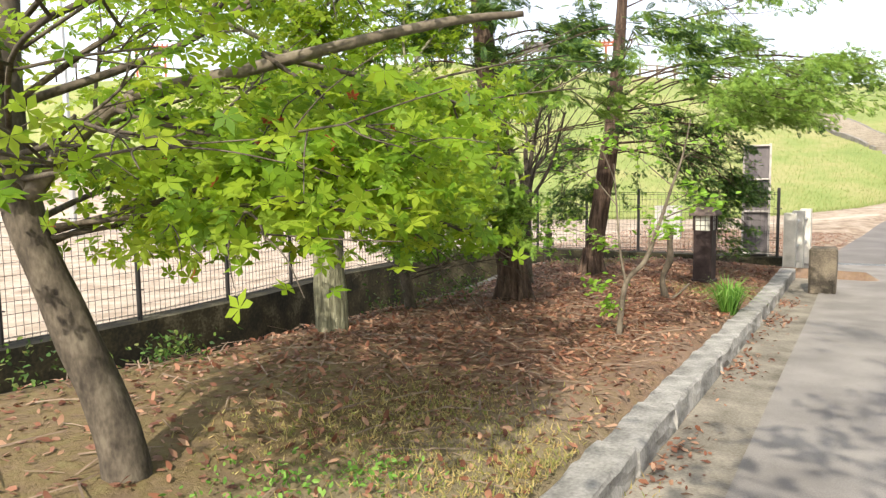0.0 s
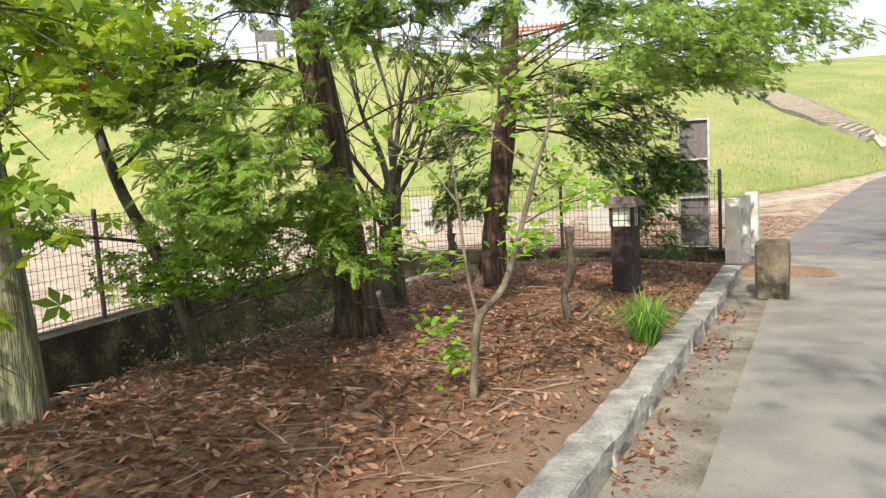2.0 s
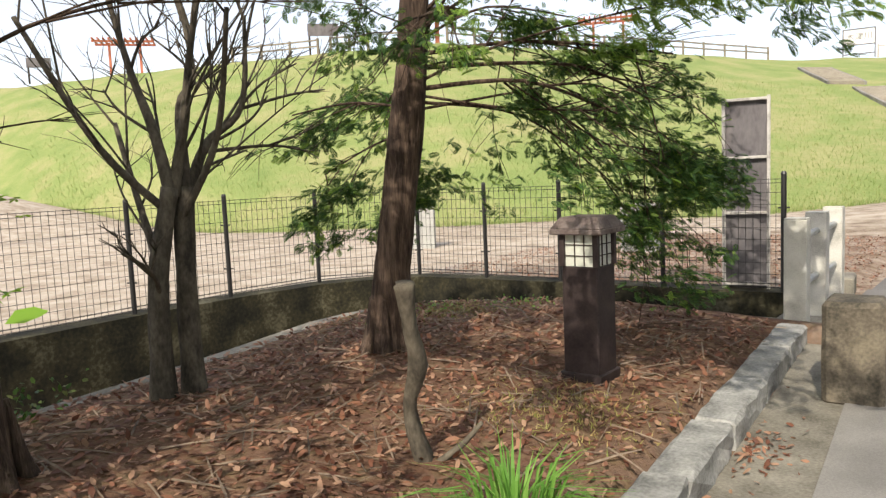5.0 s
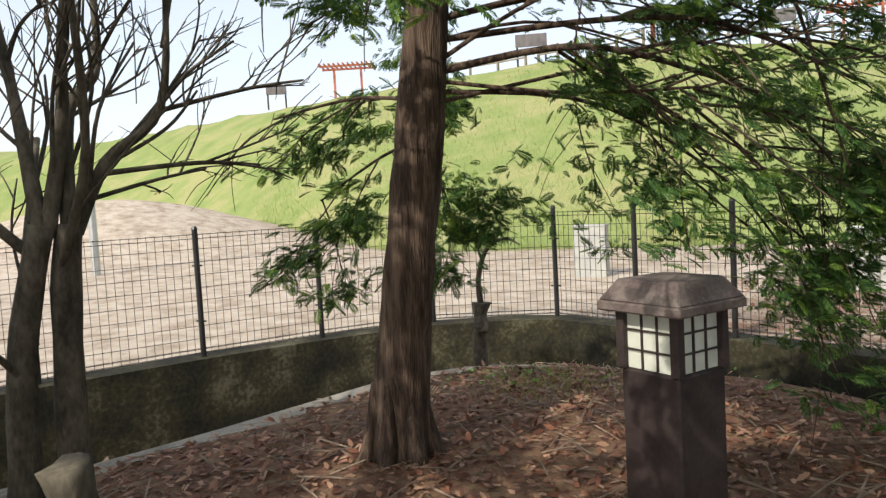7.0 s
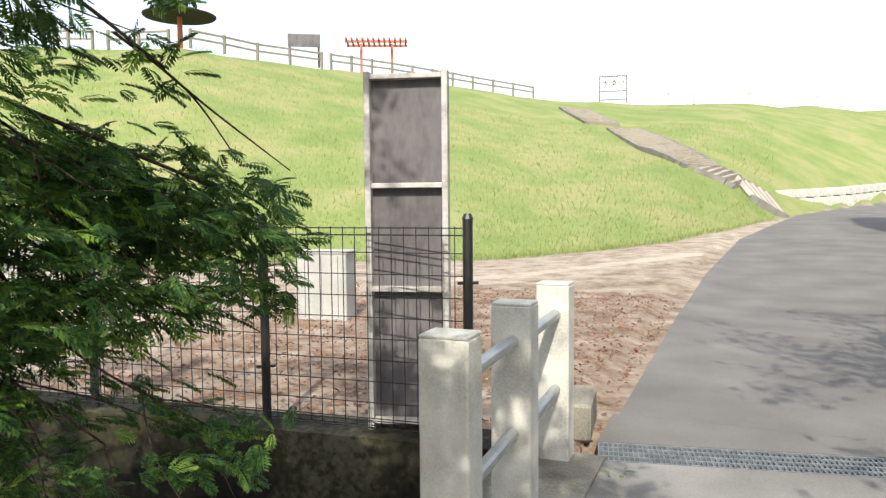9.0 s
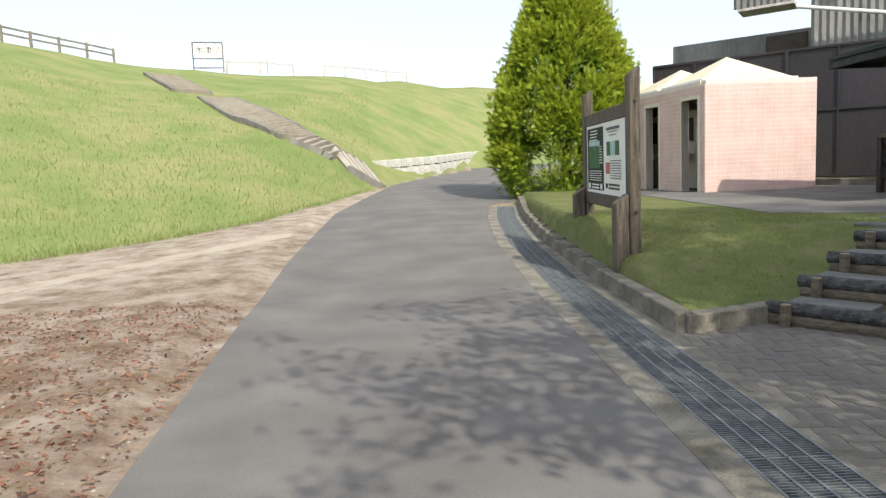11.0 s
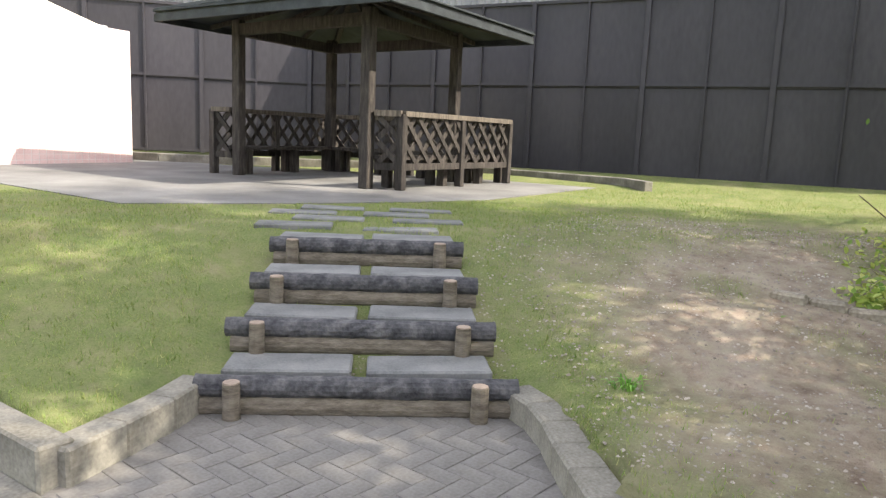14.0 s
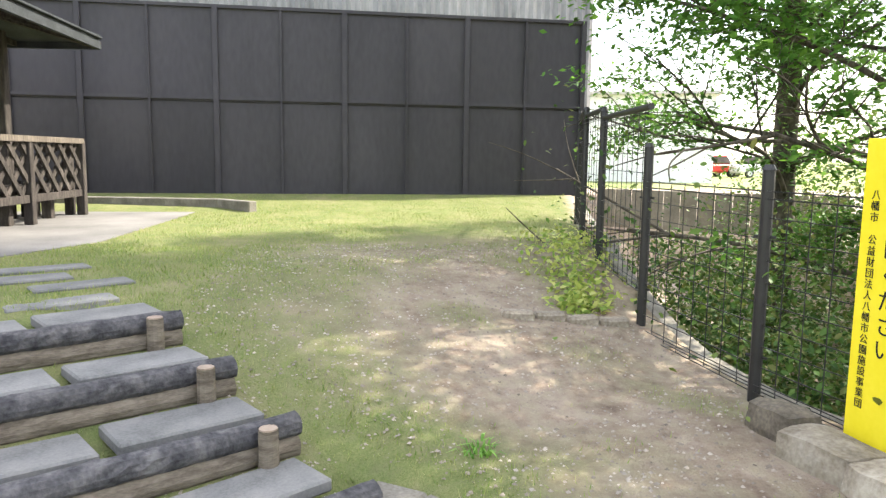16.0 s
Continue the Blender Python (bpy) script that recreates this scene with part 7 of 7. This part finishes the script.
PEBBLE = ([(-0.5, -0.4, 0), (0.5, -0.45, 0), (0.45, 0.45, 0), (-0.4, 0.5, 0), (0.05, 0, 0.45)], [(0, 1, 4), (1, 2, 4), (2, 3, 4), (3, 0, 4)])
pos = np.concatenate([on_ground(7000, -7, 0, 16, 24, lambda x, y: x < north_edge(y) - 0.05 and not inside(x, y, DITCH), 0.0), on_ground(9000, 4.6, 9.5, 17.2, 20.4, lambda x, y: climb(x, y) > -1.6 and not inside(x, y, PLAZA) and not inside(x, y, DITCH_EAST), 0.0)])
n = np.array([0, 0, 1.0]) + R.normal(size=(len(pos), 3)) * 0.2
tagged(scatter("gravel", *PEBBLE, pos, n, 0.006 + 0.018 * R.random(len(pos)) ** 2.2, "grit"), "loose small stones on bare earth", "gravel", kind="stuff")
pos = on_ground(11000, -6, -0.3, 16, 23, lambda x, y: x < north_edge(y) - 0.05, 0.004)
n = np.array([0, 0, 1.0]) + R.normal(size=(len(pos), 3)) * 0.3
tagged(scatter("leaf_litter", *CURL, pos, n, R.uniform(0.03, 0.06, len(pos)), "litter"), "scattered dead leaves on bare earth beside the road", "litter", kind="stuff")

# --- grass blades ---
BLADE = ([(0, -0.07, 0), (0, 0.07, 0), (0.22, 0.0, 1.0)], [(0, 1, 2)])


def lawn_ok(x, y):
    if x < south_edge(y) + 0.16 or inside(x, y, PLAZA) or inside(x, y, DITCH_EAST):
        return False
    if y < fence_line(x) + 0.15 or R.random() < bare_soil(x, y) * 0.97 or inside(x, y, TERRACE):
        return False
    if R.random() < 0.75 * smooth(-0.02, 0.25, noise.noise((x * 0.9, y * 0.9, 4)) + 0.5 * noise.noise((x * 3, y * 3, 8))):
        return False
    s, c = climb(x, y), (x - 4.81) * ACROSS.x + (y - 20.0) * ACROSS.y
    if -0.15 < s < 1.9 and abs(c) < 0.82 and R.random() < 0.8:
        return False
    return True


TERRACE = [(6.3, 23.8), (6.9, 23.35), (7.6, 22.85), (8.77, 22.14), (9.7, 21.75), (13.4, 21.55), (13.9, 23.3), (12.0, 28.2), (12.1, 31.5), (10.9, 33.0), (8.0, 33.2), (7.0, 30.0), (6.6, 26.2)]
pos = np.concatenate([on_ground(120000, 3.4, 9.5, 17.3, 25.5, lawn_ok, -0.004), on_ground(45000, 9, 15.8, 15.2, 22, lawn_ok, -0.004)])
n = np.array([0, 0, 1.0]) + R.normal(size=(len(pos), 3)) * 0.35
tagged(scatter("lawn_grass", *BLADE, pos, n, R.uniform(0.014, 0.042, len(pos)), "blade"), "short mown lawn grass with dry patches", "grass", kind="stuff")


def meadow_points(n):
    az, out = R.uniform(-2, 74, n), []
    for a, q in zip(az, R.random(n)):
        f = lerp(FOOT, a)
        r = f - 1.0 + 24 * q ** 1.5
        x, y = HUB[0] - r * math.sin(math.radians(a)), HUB[1] + r * math.cos(math.radians(a))
        if x < north_edge(y) - 0.2:
            out.append((x, y, height(x, y) - 0.02))
    return np.array(out)


pos = meadow_points(55000)
n = np.array([0, 0, 1.0]) + R.normal(size=(len(pos), 3)) * 0.3
tagged(scatter("meadow_grass", *BLADE, pos, n, R.uniform(0.06, 0.2, len(pos)), "clump_meadow"), "long green grass on the levee slope", "grass", kind="stuff")

# ---- interlocking pavers in front of the steps ----
M["paver"] = material("paver", [(0.12, 0.11, 0.098), (0.175, 0.163, 0.148), (0.235, 0.22, 0.2)], 1.6, 0.92, fine=60, bump=0.35, random_tint=0.035, dist=0.005)
plaza = thing("paved_bay", "worn grey interlocking pavers before the log steps", "paving", kind="structure")
part("bedding", slab_between([(3.3, 20.45), (4.45, 20.66), (5.34, 19.42), (5.17, 19.12), (4.8, 18.84), (4.48, 18.58), (4.17, 18.2), (3.99, 17.76), (3.9, 17.0), (3.02, 17.0), (3.15, 18.6)], -0.15, -0.0065), "paver", plaza)
bm = block((0.1968, 0.0968, 0.06), bevel=0.0025)
me = bpy.data.meshes.new("paver")
bm.to_mesh(me)
bm.free()
me.materials.append(M["paver"])
rng = random.Random(2)
ang = math.radians(79)
for i in range(-40, 41):
    for j in range(-20, 21):
        for k in range(2):
            # herringbone: lengthwise and crosswise pavers on a slanted lattice
            u, v = (i + 2 * j) * 0.1, (i - 2 * j) * 0.1
            if k == 0:
                cx, cy, turn = u + 0.1, v + 0.05, 0
            else:
                cx, cy, turn = u + 0.35, v + 0.1, 90
            x = 4.1 + cx * math.cos(ang) - cy * math.sin(ang)
            y = 18.8 + cx * math.sin(ang) + cy * math.cos(ang)
            if all(inside(x + a, y + b, [(3.36, 20.4), (4.4, 20.6), (5.24, 19.42), (5.06, 19.14), (4.72, 18.9), (4.38, 18.64), (4.08, 18.26), (3.92, 17.8), (3.84, 17.05), (3.06, 17.05), (3.15, 18.6)]) for a, b in ((0.06, 0), (-0.06, 0), (0, 0.06), (0, -0.06))):
                ob = new("paver", me)
                ob.parent = plaza
                ob.matrix_world = pose(x, y, -0.032 + rng.uniform(-0.0018, 0.0018), 0, 0, math.degrees(ang) + turn)
